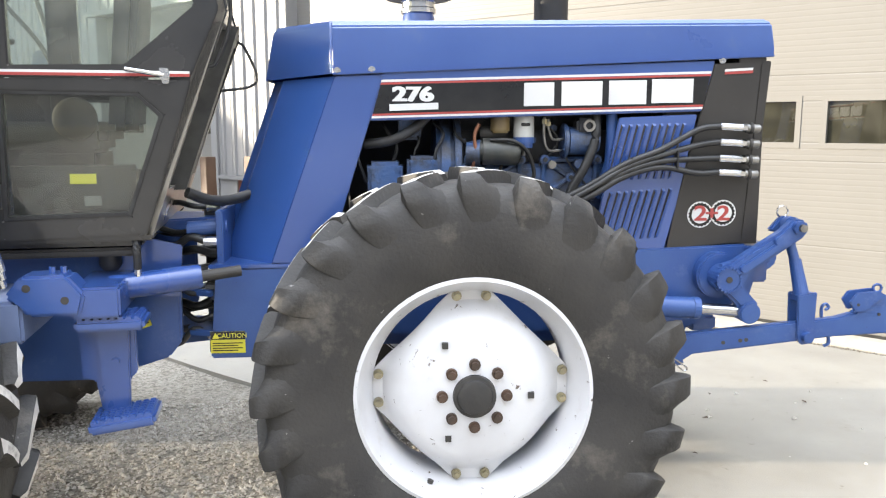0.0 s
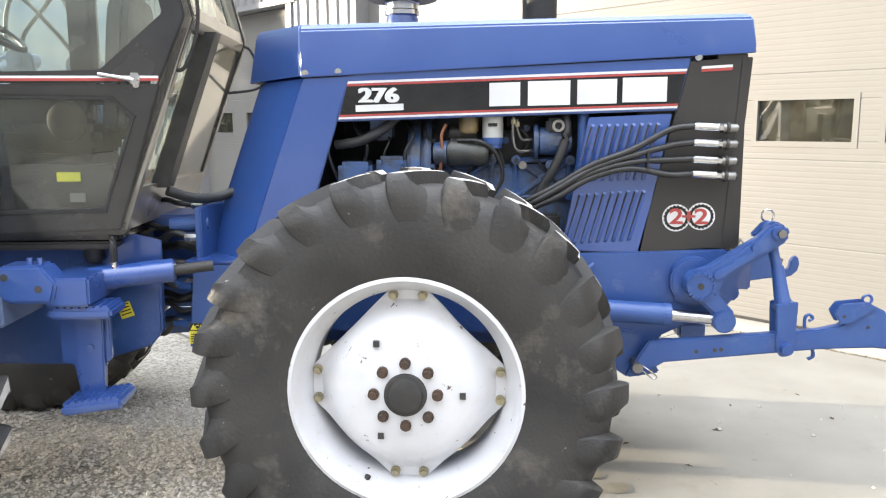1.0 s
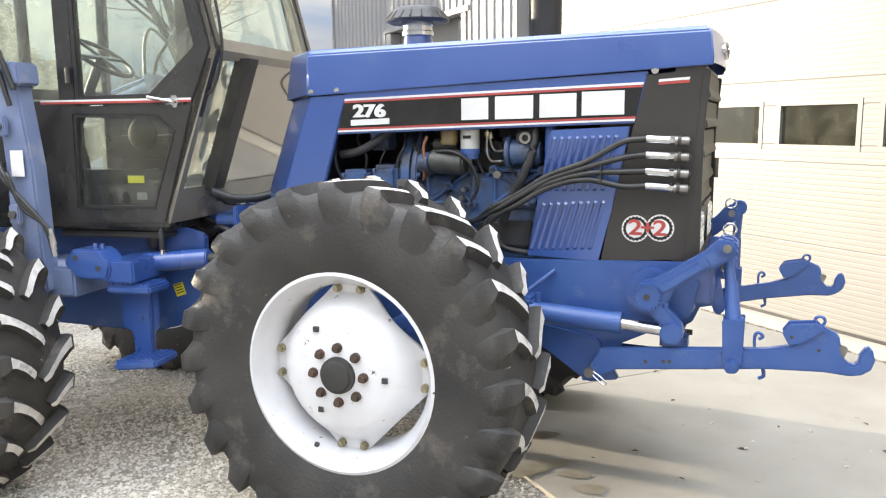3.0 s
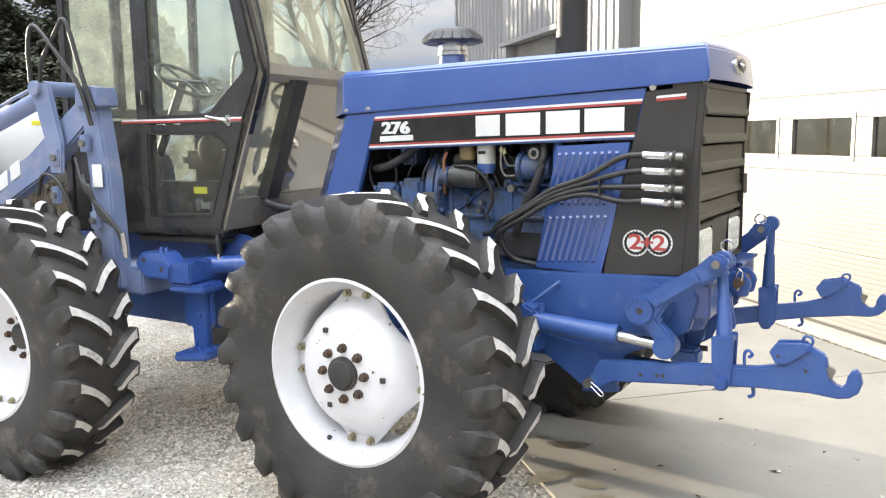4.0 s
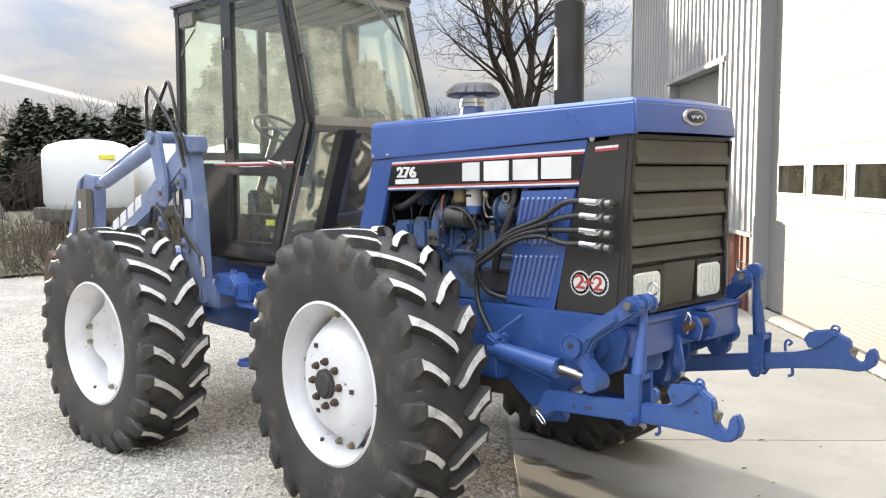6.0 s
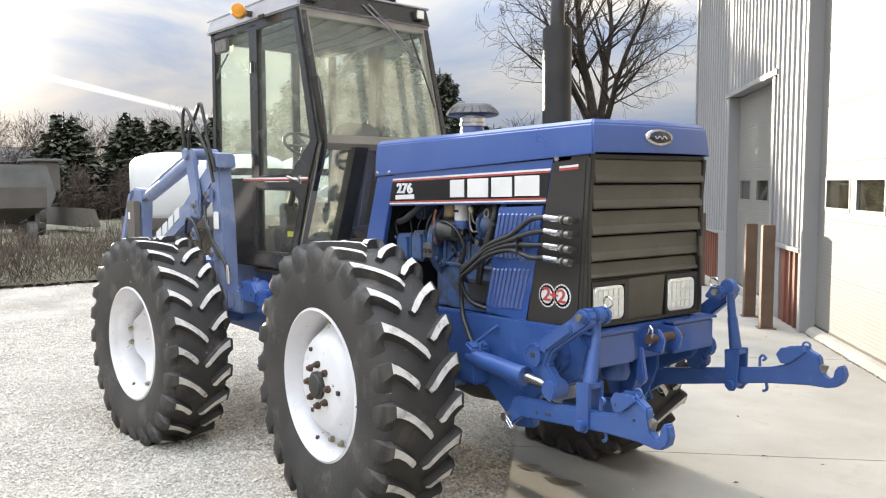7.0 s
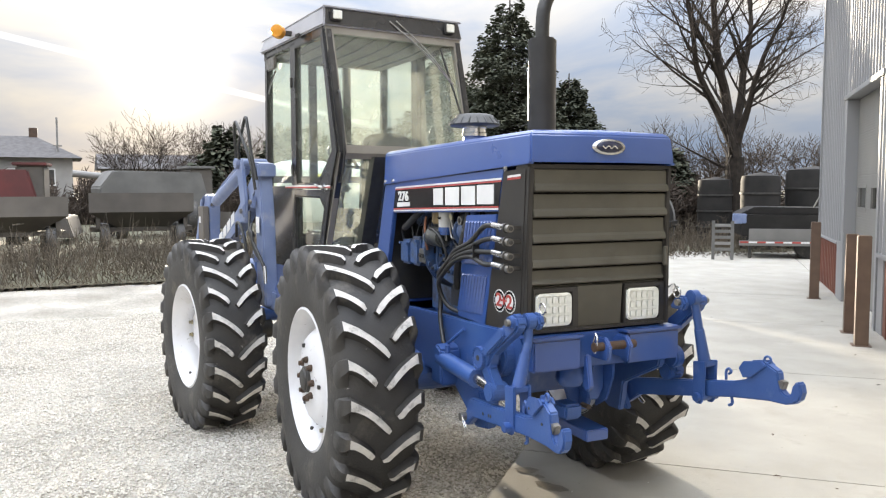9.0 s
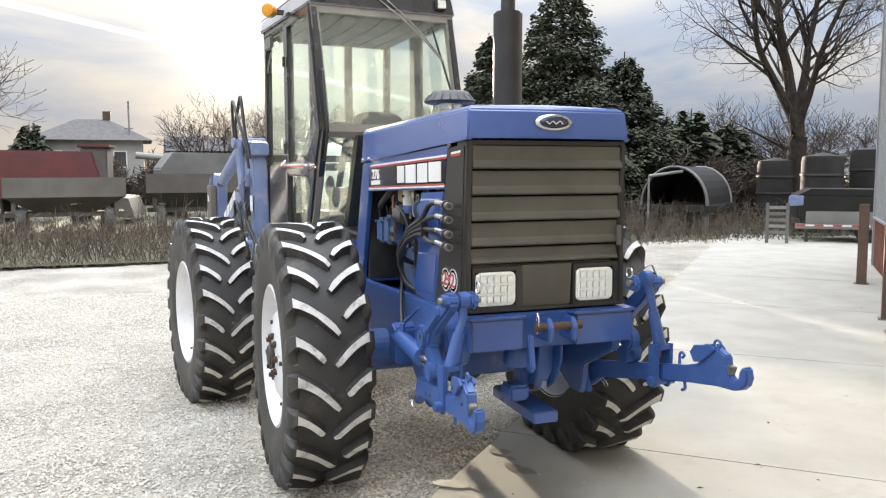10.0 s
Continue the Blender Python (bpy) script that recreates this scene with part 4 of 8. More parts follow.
def hood():
    b = bmesh.new()
    # outline from above: straight sides, chamfered tail, bowed nose
    def loop(side, tailx, tailh, nose, bow):
        return [(nose, -side), (-0.585, -side), (tailx, -tailh), (tailx, tailh), (-0.585, side), (nose, side), (nose + bow * 0.7, side * 0.5), (nose + bow, 0.0), (nose + bow * 0.7, -side * 0.5)]

    def z_at(x, z0, z1):
        return z0 + (z1 - z0) * (x + 0.9) / 2.25
    specs = [(SIDE + 0.004, -0.90, 0.13, 1.352, 0.028, 1.925, 2.03), (SIDE + 0.004, -0.895, 0.13, 1.354, 0.028, 1.955, 2.055),
             (SIDE - 0.006, -0.86, 0.14, 1.340, 0.030, 2.13, 2.165), (SIDE - 0.03, -0.84, 0.15, 1.322, 0.028, 2.157, 2.187)]
    rows = [[b.verts.new((x, y, z_at(x, z0, z1))) for x, y in loop(s, tx, th, n, bw)] for s, tx, th, n, bw, z0, z1 in specs]
    k = len(rows[0])
    for p, q in zip(rows, rows[1:]):
        for i in range(k):
            b.faces.new((p[i], p[(i + 1) % k], q[(i + 1) % k], q[i]))
    ctr = [b.verts.new((x, 0, z_at(x, 2.165, 2.196))) for x in (-0.84, -0.585, 1.322)]
    t = rows[-1]
    b.faces.new((t[1], t[2], t[3], t[4], ctr[1]))
    b.faces.new((t[0], t[1], ctr[1], ctr[2]))
    b.faces.new((t[4], t[5], ctr[2], ctr[1]))
    b.faces.new((t[5], t[6], t[7], t[8], t[0], ctr[2]))
    bmesh.ops.remove_doubles(b, verts=b.verts, dist=1e-5)
    b.verts.ensure_lookup_table()
    bmesh.ops.delete(b, geom=[v for v in b.verts if not v.link_faces], context="VERTS")
    bmesh.ops.recalc_face_normals(b, faces=b.faces)
    bevel(b, 0.007, 2, 14)
    h = part("hood", b, BLUE, tractor, "long blue engine hood", smooth=32)
    # folded lip below
    def lip(s):
        poly = [(-0.58, 1.933), (1.352, 2.022), (1.352, 2.034), (-0.58, 1.945)]
        part("hood_lip", prism(poly, s * (SIDE - 0.02), s * (SIDE + 0.012), 0.003), BLUE, h)
        for x in (-0.561, -0.415, 1.118):
            z = 1.951 + (x + 0.561) * 0.0333
            bt = cyl((x, s * (SIDE + 0.002), z), (x, s * (SIDE + 0.008), z), 0.016, 14)
            cyl((x, s * (SIDE + 0.006), z), (x, s * (SIDE + 0.014), z), 0.009, 6, bm=bt)
            part("hood_bolt", bt, CHROME, h)
    both(lip)
    # the oval badge
    def oval(w, hgt, d):
        return lathe([(0, d), (1, d), (1.04, d * 0.6), (1.04, 0)], 40, Matrix.Translation((1.366, 0.0, 2.107)) @ pose(0, 0, 0, 0, 86, 0) @ Matrix.Diagonal((hgt, w, 1, 1)))
    badge = part("badge", oval(0.095, 0.039, 0.022), CHROME, h, "oval chrome and dark blue maker's badge", smooth=30)
    part("badge_face", oval(0.078, 0.029, 0.0245), mat("badge_blue", (0.02, 0.024, 0.05), None, 8, 0.25, 0.05, bump=0), badge, smooth=30)
    sq = [(-0.045 + 0.018 * i, 0.006 * (-1) ** i) for i in range(6)]
    part("badge_script", tube([(1.391, y, 2.107 + z) for y, z in sq], 0.0042, 6), CHROME, badge)
    # rear shroud with a raked, chamfered tail
    b = bmesh.new()
    top = [(-0.36, -SIDE + 0.012, 1.935), (-0.575, -SIDE + 0.012, 1.93), (-0.865, -0.14, 1.92), (-0.865, 0.14, 1.92), (-0.575, SIDE - 0.012, 1.93), (-0.36, SIDE - 0.012, 1.935)]
    bot = [(-0.62, -SIDE, 1.13), (-0.863, -SIDE, 1.128), (-1.155, -0.14, 1.128), (-1.155, 0.14, 1.128), (-0.863, SIDE, 1.128), (-0.62, SIDE, 1.13)]
    tv, lv = [b.verts.new(p) for p in top], [b.verts.new(p) for p in bot]
    for i in range(1, 4):
        b.faces.new((tv[i], tv[i + 1], lv[i + 1], lv[i]))
    bmesh.ops.recalc_face_normals(b, faces=b.faces)
    ed = [e for e in b.edges if len(e.link_faces) == 2]
    bmesh.ops.bevel(b, geom=ed, offset=0.07, segments=5, affect="EDGES")
    bmesh.ops.delete(b, geom=[v for v in b.verts if not v.link_faces], context="VERTS")
    bmesh.ops.solidify(b, geom=b.faces[:], thickness=0.006)
    part("rear_shroud", b, GLOSSBLUE, tractor, "glossy blue raked shroud behind the engine", smooth=40)

    def pillar(s):
        poly = [(-0.571, 1.930), (-0.365, 1.938), (-0.62, 1.13), (-0.858, 1.13)]
        part("side_pillar", prism(poly, s * (SIDE - 0.03), s * (SIDE + 0.001), 0.005), BLUE, tractor)
        tri = [(-0.57, 1.925), (-0.53, 1.925), (-0.55, 1.87)]
    both(pillar)


hood()


def side_panels(s):
    y0, y1 = s * (SIDE - 0.028), s * SIDE
    o = lambda d: s * (SIDE + d)
    # long name plate
    pl = part("name_plate", prism([(-0.372, 1.944), (1.088, 2.004), (1.036, 1.785), (-0.425, 1.743)], y0, y1, 0.003), BLUE, tractor, "blue plate with black decal and red and white stripes")
    lerp = lambda a, c, f: (a[0] + (c[0] - a[0]) * f, a[1] + (c[1] - a[1]) * f)
    TL, TR, BR, BL = (-0.372, 1.921), (1.074, 1.964), (1.036, 1.790), (-0.420, 1.748)

    def band(f0, f1, d, m, name):
        q = [lerp(TL, BL, f0), lerp(TR, BR, f0), lerp(TR, BR, f1), lerp(TL, BL, f1)]
        part(name, prism(q, o(0.0), o(d), 0), m, pl)
    band(0.10, 0.90, 0.0025, DECAL_K, "decal")
    for a, c, m, nm in ((0.03, 0.09, DECAL_W, "white_stripe"), (0.10, 0.15, DECAL_R, "red_stripe"), (0.86, 0.91, DECAL_R, "red_stripe"), (0.92, 0.97, DECAL_W, "white_stripe")):
        band(a, c, 0.0035, m, nm)
    # blocks where the maker's name stands
    for x0, x1, z0, z1 in ((0.24, 0.372, 1.806, 1.908), (0.405, 0.585, 1.808, 1.914), (0.615, 0.782, 1.813, 1.919), (0.806, 0.992, 1.82, 1.926)):
        part("letter_block", prism([(x0, z0), (x1, z0 + 0.003), (x1, z1), (x0, z1 - 0.003)], o(0.002), o(0.0055), 0.0), DECAL_W, pl)
    face = Matrix.Translation((-0.24, o(0.003), 1.853)) @ pose(0, 0, 0, 90, 0, 0 if s < 0 else 180)
    for i, dx in enumerate((-0.0045, 0.0, 0.0045)):
        words("276", 0.084, face @ Matrix.Translation((dx, 0, 0.0004 * i)), DECAL_W, pl, "model_number", "bold white model number 276", bold=0.0022, sx=1.38)
    part("letter_block", prism([(-0.342, 1.785), (-0.132, 1.792), (-0.132, 1.820), (-0.342, 1.813)], o(0.002), o(0.0055), 0), DECAL_W, pl)
    # louvred panel
    lv = part("louvre_panel", prism([(0.668, 1.757), (1.018, 1.772), (0.905, 1.168), (0.560, 1.18)], y0, y1, 0.004), BLUE, tractor, "blue side panel with two rows of louvres")
    for (xa, za), (xb, zb), (xc, zc) in (((0.684, 1.728), (0.961, 1.735), (0.627, 1.481)), ((0.64, 1.431), (0.91, 1.447), (0.581, 1.205))):
        for i in range(9):
            f = i / 8
            tx, tz = xa + (xb - xa) * f, za + (zb - za) * f
            bx, bz = tx + (xc - xa), tz + (zc - za)
            w = 0.008
            b = bmesh.new()
            v = [b.verts.new(p) for p in ((tx - w, o(0.0), tz), (tx + w, o(0.0), tz), (bx + w, o(0.0), bz), (bx - w, o(0.0), bz),
                                          (tx - w * 0.55, o(0.011), tz - 0.012), (bx - w * 0.55, o(0.011), bz + 0.012), (tx + w, o(0.004), tz - 0.01), (bx + w, o(0.004), bz + 0.01))]
            for f4 in ((0, 4, 5, 3), (4, 6, 7, 5), (6, 1, 2, 7), (0, 1, 6, 4), (3, 5, 7, 2)):
                b.faces.new([v[k] for k in f4]).material_index = 1 if f4 == (0, 4, 5, 3) else 0      # the open side, a closed face coloured dark as the slot's shade
            bmesh.ops.recalc_face_normals(b, faces=b.faces)
            part("louvre", b, [BLUE, DARK], lv)
    # black nose panel with badge, stripe and couplings
    nose = part("nose_panel", prism([(1.085, 1.99), (1.345, 2.006), (1.285, 1.2), (0.885, 1.168)], y0, y1, 0.004), BLACK, tractor, "black nose side panel")
    for d, m, nm in ((0.0, DECAL_W, "white_stripe"), (0.012, DECAL_R, "red_stripe")):
        part(nm, prism([(1.135, 1.968 - d), (1.262, 1.975 - d), (1.259, 1.964 - d), (1.132, 1.957 - d)], o(0), o(0.003), 0), m, nose)
    part("edge_trim", prism([(1.30, 1.995), (1.312, 1.995), (1.262, 1.21), (1.25, 1.21)], o(0), o(0.004), 0.001), BLACK, nose)
    # two cog wheels with a sum between
    for cx, cz in ((1.052, 1.3255), (1.158, 1.332)):
        cog = []
        for k in range(80):
            t = 2 * math.pi * k / 80
            r = 0.055 if (k // 2) % 2 else 0.051
            cog.append((cx + r * math.cos(t), cz + r * math.sin(t)))
        disc = lambda r0: [(cx + r0 * math.cos(2 * math.pi * k / 40), cz + r0 * math.sin(2 * math.pi * k / 40)) for k in range(40)]
        d0 = part("cog_badge", prism(disc(0.0595), o(0), o(0.002), 0), DECAL_W, nose, "white and black cog badge with a red figure")
        part("cog", prism(cog, o(0.001), o(0.003), 0), DECAL_K, d0)
        part("cog_face", prism(disc(0.040), o(0.002), o(0.004), 0), DECAL_W, d0)
    for x, t, sz in ((1.052, "2", 0.094), (1.105, "+", 0.082), (1.158, "2", 0.094)):
        words(t, sz, Matrix.Translation((x, o(0.005), 1.3285)) @ pose(0, 0, 0, 90, 0, 0 if s < 0 else 180), DECAL_R, nose, "figure", bold=0.0018, sx=1.35)


both(side_panels)


def couplings():
    pts = []
    for i, z in enumerate((1.713, 1.646, 1.576, 1.514)):
        y = -SIDE - 0.065
        c = part("hydraulic_coupler", cyl((1.215, y, z - 0.002), (1.275, y, z - 0.004), 0.019, 16, w=0.002), STEEL, tractor, "steel quick coupler with knurled collar", smooth=30)
        part("collar", cyl((1.228, y, z - 0.002), (1.242, y, z - 0.003), 0.025, 20, w=0.002), DARK, c)
        part("bore", cyl((1.276, y, z - 0.004), (1.282, y, z - 0.004), 0.011, 12), DARK, c)
        part("bracket", box(1.232, 1.262, y + 0.01, -SIDE + 0.004, z - 0.012, z + 0.008, 0.002), DARK, c)
        part("ferrule", cyl((1.098, y, z + 0.006), (1.20, y, z), 0.0165, 12, w=0.003), CHROME, c, smooth=30)
        part("hex_nut", cyl((1.196, y, z), (1.216, y, z - 0.001), 0.019, 6), CHROME, c)
        mid = 1.60 - 0.018 * i
        path = [(1.10, y, z + 0.006), (1.0, y - 0.004, z + 0.002 - 0.01 * (i < 2)), (0.84, y + 0.002, mid + (0.02 - 0.008 * i)), (0.68, y - 0.01, mid - 0.04),
                (0.54, y - 0.012 * (i % 2), 1.475 - 0.016 * i), (0.40, y + 0.02, 1.40 - 0.02 * i)]
        if i in (2, 3):
            path += [(0.36, y + 0.05, 1.26), (0.40, y + 0.03, 1.14), (0.50, y, 1.04), (0.575, y - 0.02, 0.985)] if i == 2 else [(0.44, y + 0.06, 1.22), (0.6, y + 0.12, 1.18)]
        else:
            path += [(0.26, y + 0.16, 1.32), (0.1, y + 0.28, 1.30)]
        part("hose", tube(path, 0.0135, 8), HOSE, c, smooth=60)
    for x, z in ((0.905, 1.567), (0.70, 1.535)):
        part("hose_tie", box(x, x + 0.008, -SIDE - 0.085, -SIDE - 0.045, z - 0.03, z + 0.05, 0.002), HOSE, tractor)
    part("hose_end", cyl((0.575, -0.52, 0.985), (0.625, -0.535, 0.955), 0.016, 10), CHROME, tractor)


couplings()


def grille():
    g = part("grille_shell", ring([(-0.432, 1.19), (0.444, 1.19), (0.44, 2.022), (-0.428, 2.022)], [(-0.405, 1.205), (0.418, 1.205), (0.414, 2.0), (-0.402, 2.0)], 1.20, 1.325, 0.004, "yz"), BLACK, tractor, "black radiator grille surround")
    tilt = lambda z: 1.295 + 0.05 * (z - 1.19) / 0.83
    zs = [2.0, 1.88, 1.755, 1.63, 1.505, 1.42]
    for z1, z0 in zip(zs, zs[1:]):
        h = z1 - z0
        b = bmesh.new()
        prof = [(tilt(z1) - 0.045, z1 - 0.001), (tilt(z1) - 0.012, z1 - 0.004), (tilt(z0) - 0.004, z0 + h * 0.40), (tilt(z0) + 0.004, z0 + h * 0.30), (tilt(z0) + 0.010, z0 + 0.012), (tilt(z0) - 0.004, z0 + 0.006), (tilt(z0) - 0.045, z0 + 0.004)]
        part("grille_slat", prism(prof, -0.403, 0.415, 0.003, "xz"), GRILLE, g)
    part("lower_panel", box(1.22, 1.288, -0.404, 0.416, 1.205, 1.42, 0.003), GRILLE, g)
    part("centre_plate", prism([(1.285, 1.205), (1.302, 1.205), (1.318, 1.415), (1.285, 1.415)], -0.135, 0.145, 0.003), GRILLE, g)
    part("hinge", cyl((1.335, 0.405, 1.50), (1.335, 0.405, 1.60), 0.012, 10), GRILLE, g)
    for y0 in (-0.38, 0.17):
        y1 = y0 + 0.215
        fr = part("headlight", ring([(y0 - 0.015, 1.20), (y1 + 0.04, 1.20), (y1 + 0.04, 1.412), (y0 - 0.015, 1.412)], [(y0, 1.218), (y1, 1.218), (y1, 1.388), (y0, 1.388)], 1.285, 1.316, 0.004, "yz"), BLACK, g, "white LED work light in a black recess")
        poly = []
        for cx, cy, a0 in ((y1 - 0.03, 1.358, 0), (y0 + 0.03, 1.358, 90), (y0 + 0.03, 1.248, 180), (y1 - 0.03, 1.248, 270)):
            poly += [(cx + 0.028 * math.cos(radians(a0 + 30 * k)), cy + 0.028 * math.sin(radians(a0 + 30 * k))) for k in range(4)]
        part("lens", prism(poly, 1.29, 1.322, 0.006, "yz"), LENS, fr, "bright white lens")
        for r in range(3):
            for c in range(5):
                y, z = y0 + 0.036 + 0.036 * c, 1.254 + 0.049 * r
                part("led", box(1.319, 1.3255, y - 0.0155, y + 0.0155, z - 0.019, z + 0.019, 0.005), LENS, fr)


grille()


def front_linkage(s):
    k = lambda y: s * y
    L = "blue lift arm of the front linkage"
    out = 0.105 if s < 0 else 0.155

    def splay(bm):
        """The lower links stand apart towards their hooks."""
        for v in bm.verts:
            v.co.y += s * out * (v.co.x - 0.885)
            v.co.z += (0.05 if s > 0 else 0.0) * (v.co.x - 0.885)
        return bm
    tip = (1.445, 1.281) if s < 0 else (1.454, 1.337)
    raised = Matrix.Translation((1.13, 0, 1.056)) @ pose(0, 0, 0, 0, 0.0 if s < 0 else -5.8, 0) @ Matrix.Translation((-1.13, 0, -1.056))

    def apart(name, bm, material, parent, label="", smooth=0):
        bm.transform(raised)
        return part(name, bm, material, parent, label, smooth)
    arm = apart("lift_arm", prism([(1.075, 1.075), (1.10, 1.115), (1.16, 1.135), (1.36, 1.262), (1.42, 1.32), (1.475, 1.312), (1.492, 1.27), (1.465, 1.235), (1.24, 1.085), (1.205, 1.02),
                                   (1.275, 0.945), (1.285, 0.885), (1.245, 0.855), (1.20, 0.875), (1.19, 0.93), (1.13, 0.985), (1.085, 1.005), (1.068, 1.045)], k(0.525), k(0.585), 0.012), BLUE_OLD, tractor, L)
    apart("hub", cyl((1.13, k(0.40), 1.056), (1.13, k(0.50), 1.056), 0.105, 28, w=0.008), BLUE_OLD, arm)
    sp = cyl((1.13, k(0.48), 1.056), (1.13, k(0.60), 1.056), 0.058, 24, w=0.004)
    apart("spline_hub", sp, BLUE_OLD, arm)
    for i in range(20):
        t = 2 * math.pi * i / 20
        apart("spline_tooth", cyl((1.13 + 0.053 * math.cos(t), k(0.585), 1.056 + 0.053 * math.sin(t)), (1.13 + 0.053 * math.cos(t), k(0.606), 1.056 + 0.053 * math.sin(t)), 0.007, 6), BLUE_OLD, arm)
    apart("bore", cyl((1.13, k(0.60), 1.056), (1.13, k(0.6035), 1.056), 0.014, 12), DARK, arm)
    apart("rib", prism([(1.19, 1.12), (1.37, 1.235), (1.385, 1.205), (1.22, 1.09)], k(0.58), k(0.60), 0.006), BLUE_OLD, arm)
    for x, z in ((1.20, 1.103), (1.35, 1.222), (1.44, 1.281), (1.243, 0.90)):
        apart("pin_head", cyl((x, k(0.575), z), (x, k(0.602), z), 0.02 if z < 1.27 else 0.03, 16, w=0.003), BLUE_OLD, arm)
    apart("clevis", prism([(1.36, 1.252), (1.42, 1.32), (1.475, 1.312), (1.492, 1.27), (1.465, 1.235)], k(0.43), k(0.465), 0.01), BLUE_OLD, arm)
    apart("clevis_pin", cyl((1.445, k(0.41), 1.281), (1.445, k(0.62), 1.281), 0.017, 12), STEEL, arm)
    apart("ring_pin", tube([(1.445 + 0.026 * math.sin(2 * math.pi * i / 10), k(0.42), 1.335 + 0.026 * math.cos(2 * math.pi * i / 10)) for i in range(11)], 0.0045, 6), CHROME, arm)
    # lift ram
    ram = part("lift_ram", cyl((0.56, k(0.535), 0.945), (1.0, k(0.545), 0.922), 0.047, 20, w=0.006), BLUE_OLD, tractor, "blue hydraulic lift ram", smooth=30)
    part("gland", cyl((0.985, k(0.545), 0.923), (1.02, k(0.546), 0.921), 0.05, 20, w=0.004), BLUE_OLD, ram)
    part("ram_rod", cyl((1.0, k(0.545), 0.922), (1.19, k(0.552), 0.908), 0.026, 18), CHROME, ram, "bright chrome rod", smooth=30)
    part("rod_eye", cyl((1.235, k(0.50), 0.903), (1.235, k(0.60), 0.903), 0.048, 20, w=0.006), BLUE_OLD, ram)
    part("ram_lug", prism([(0.50, 0.80), (0.64, 0.80), (0.62, 1.0), (0.56, 1.03), (0.50, 0.99)], k(0.44), k(0.575), 0.012), BLUE_OLD, ram)
    part("bleed_rod", tube([(0.585, k(0.505), 1.03), (0.70, k(0.46), 1.125)], 0.010, 8, False), BLUE_OLD, ram)
    part("port", cyl((0.64, k(0.535), 0.98), (0.64, k(0.535), 1.03), 0.014, 10), BLUE_OLD, ram)
    # gusset and lower link
    part("link_gusset", prism([(0.50, 0.87), (0.62, 0.87), (0.90, 0.82), (1.0, 0.64), (0.86, 0.615), (0.60, 0.79)], k(0.435), k(0.475), 0.008), BLUE_OLD, tractor)
    lk = part("lower_link", splay(prism([(0.84, 0.64), (0.93, 0.80), (1.62, 0.882), (1.70, 0.905), (1.72, 0.93), (1.70, 0.965), (1.72, 0.985), (1.81, 0.995), (1.87, 0.965), (1.878, 0.92), (1.892, 0.872),
                                   (1.915, 0.852), (1.938, 0.858), (1.945, 0.90), (1.965, 0.93), (1.985, 0.925), (1.997, 0.88), (1.985, 0.842), (1.955, 0.818), (1.915, 0.808), (1.82, 0.812), (1.74, 0.806), (1.62, 0.797), (1.0, 0.712), (0.90, 0.645)],
                                  k(0.50), k(0.545), 0.007)), BLUE_OLD, tractor, "blue lower link with open claw hook")
    tab = [(1.665, 0.958), (1.69, 0.995), (1.79, 1.008), (1.815, 0.985), (1.735, 0.918), (1.69, 0.912)]
    part("claw_tab", splay(prism(tab, k(0.547), k(0.561), 0.003)), BLUE_OLD, lk)
    part("claw_tab", splay(prism(tab, k(0.484), k(0.498), 0.003)), BLUE_OLD, lk)
    for x, z in ((1.70, 0.945), (1.80, 0.90)):
        part("claw_hole", splay(cyl((x, k(0.55), z), (x, k(0.5625 if z > 0.92 else 0.5465), z), 0.007, 10)), DARK, lk)
    part("latch", splay(prism([(1.86, 0.93), (1.905, 0.915), (1.89, 0.875), (1.87, 0.885)], k(0.505), k(0.54), 0.004)), STEEL, lk)
    part("latch_ring", splay(tube([(1.80 + 0.018 * math.sin(2 * math.pi * i / 8), k(0.52), 1.012 + 0.018 * math.cos(2 * math.pi * i / 8)) for i in range(9)], 0.006, 6)), BLUE_OLD, lk)
    part("pivot_pin", splay(cyl((0.885, k(0.43), 0.69), (0.885, k(0.58), 0.69), 0.022, 14)), STEEL, lk)
    part("pivot_clip", splay(tube([(0.885, k(0.572), 0.695), (0.915, k(0.574), 0.672), (0.95, k(0.574), 0.645), (0.965, k(0.574), 0.655), (0.94, k(0.574), 0.678), (0.905, k(0.574), 0.700)], 0.0035, 6)), CHROME, lk)
    part("pull_pin", splay(tube([(1.565, k(0.52), 0.88), (1.565, k(0.52), 0.925), (1.58, k(0.52), 0.94), (1.595, k(0.52), 0.925), (1.58, k(0.52), 0.912)], 0.007, 6)), BLUE_OLD, lk)
    part("pin_tail", splay(tube([(1.60, k(0.52), 0.80), (1.605, k(0.52), 0.762), (1.585, k(0.52), 0.748)], 0.008, 6)), BLUE_OLD, lk)
    # holes as flat discs: dark near side, white far side for light coming through
    for x in (1.13, 1.205, 1.23):
        part("link_hole_disc", splay(cyl((x, k(0.543), 0.75 + (x - 1.0) * 0.13), (x, k(0.5465), 0.75 + (x - 1.0) * 0.13), 0.009, 12)), DARK if s < 0 else DECAL_W, lk)
    # lifting rod
    dy = out * 0.6
    fx = -0.045 if s > 0 else 0.0
    bend = [(1.449, k(0.50), 1.2), (1.462, k(0.50 + dy * 0.4), 1.12)] if s < 0 else []
    mid = (1.462, k(0.50 + dy * 0.4), 1.13) if s < 0 else (1.478 + fx + (tip[0] - 1.478 - fx) * 0.55, k(0.51 + dy - (0.01 + dy) * 0.55), 0.96 + (tip[1] - 0.96) * 0.55)
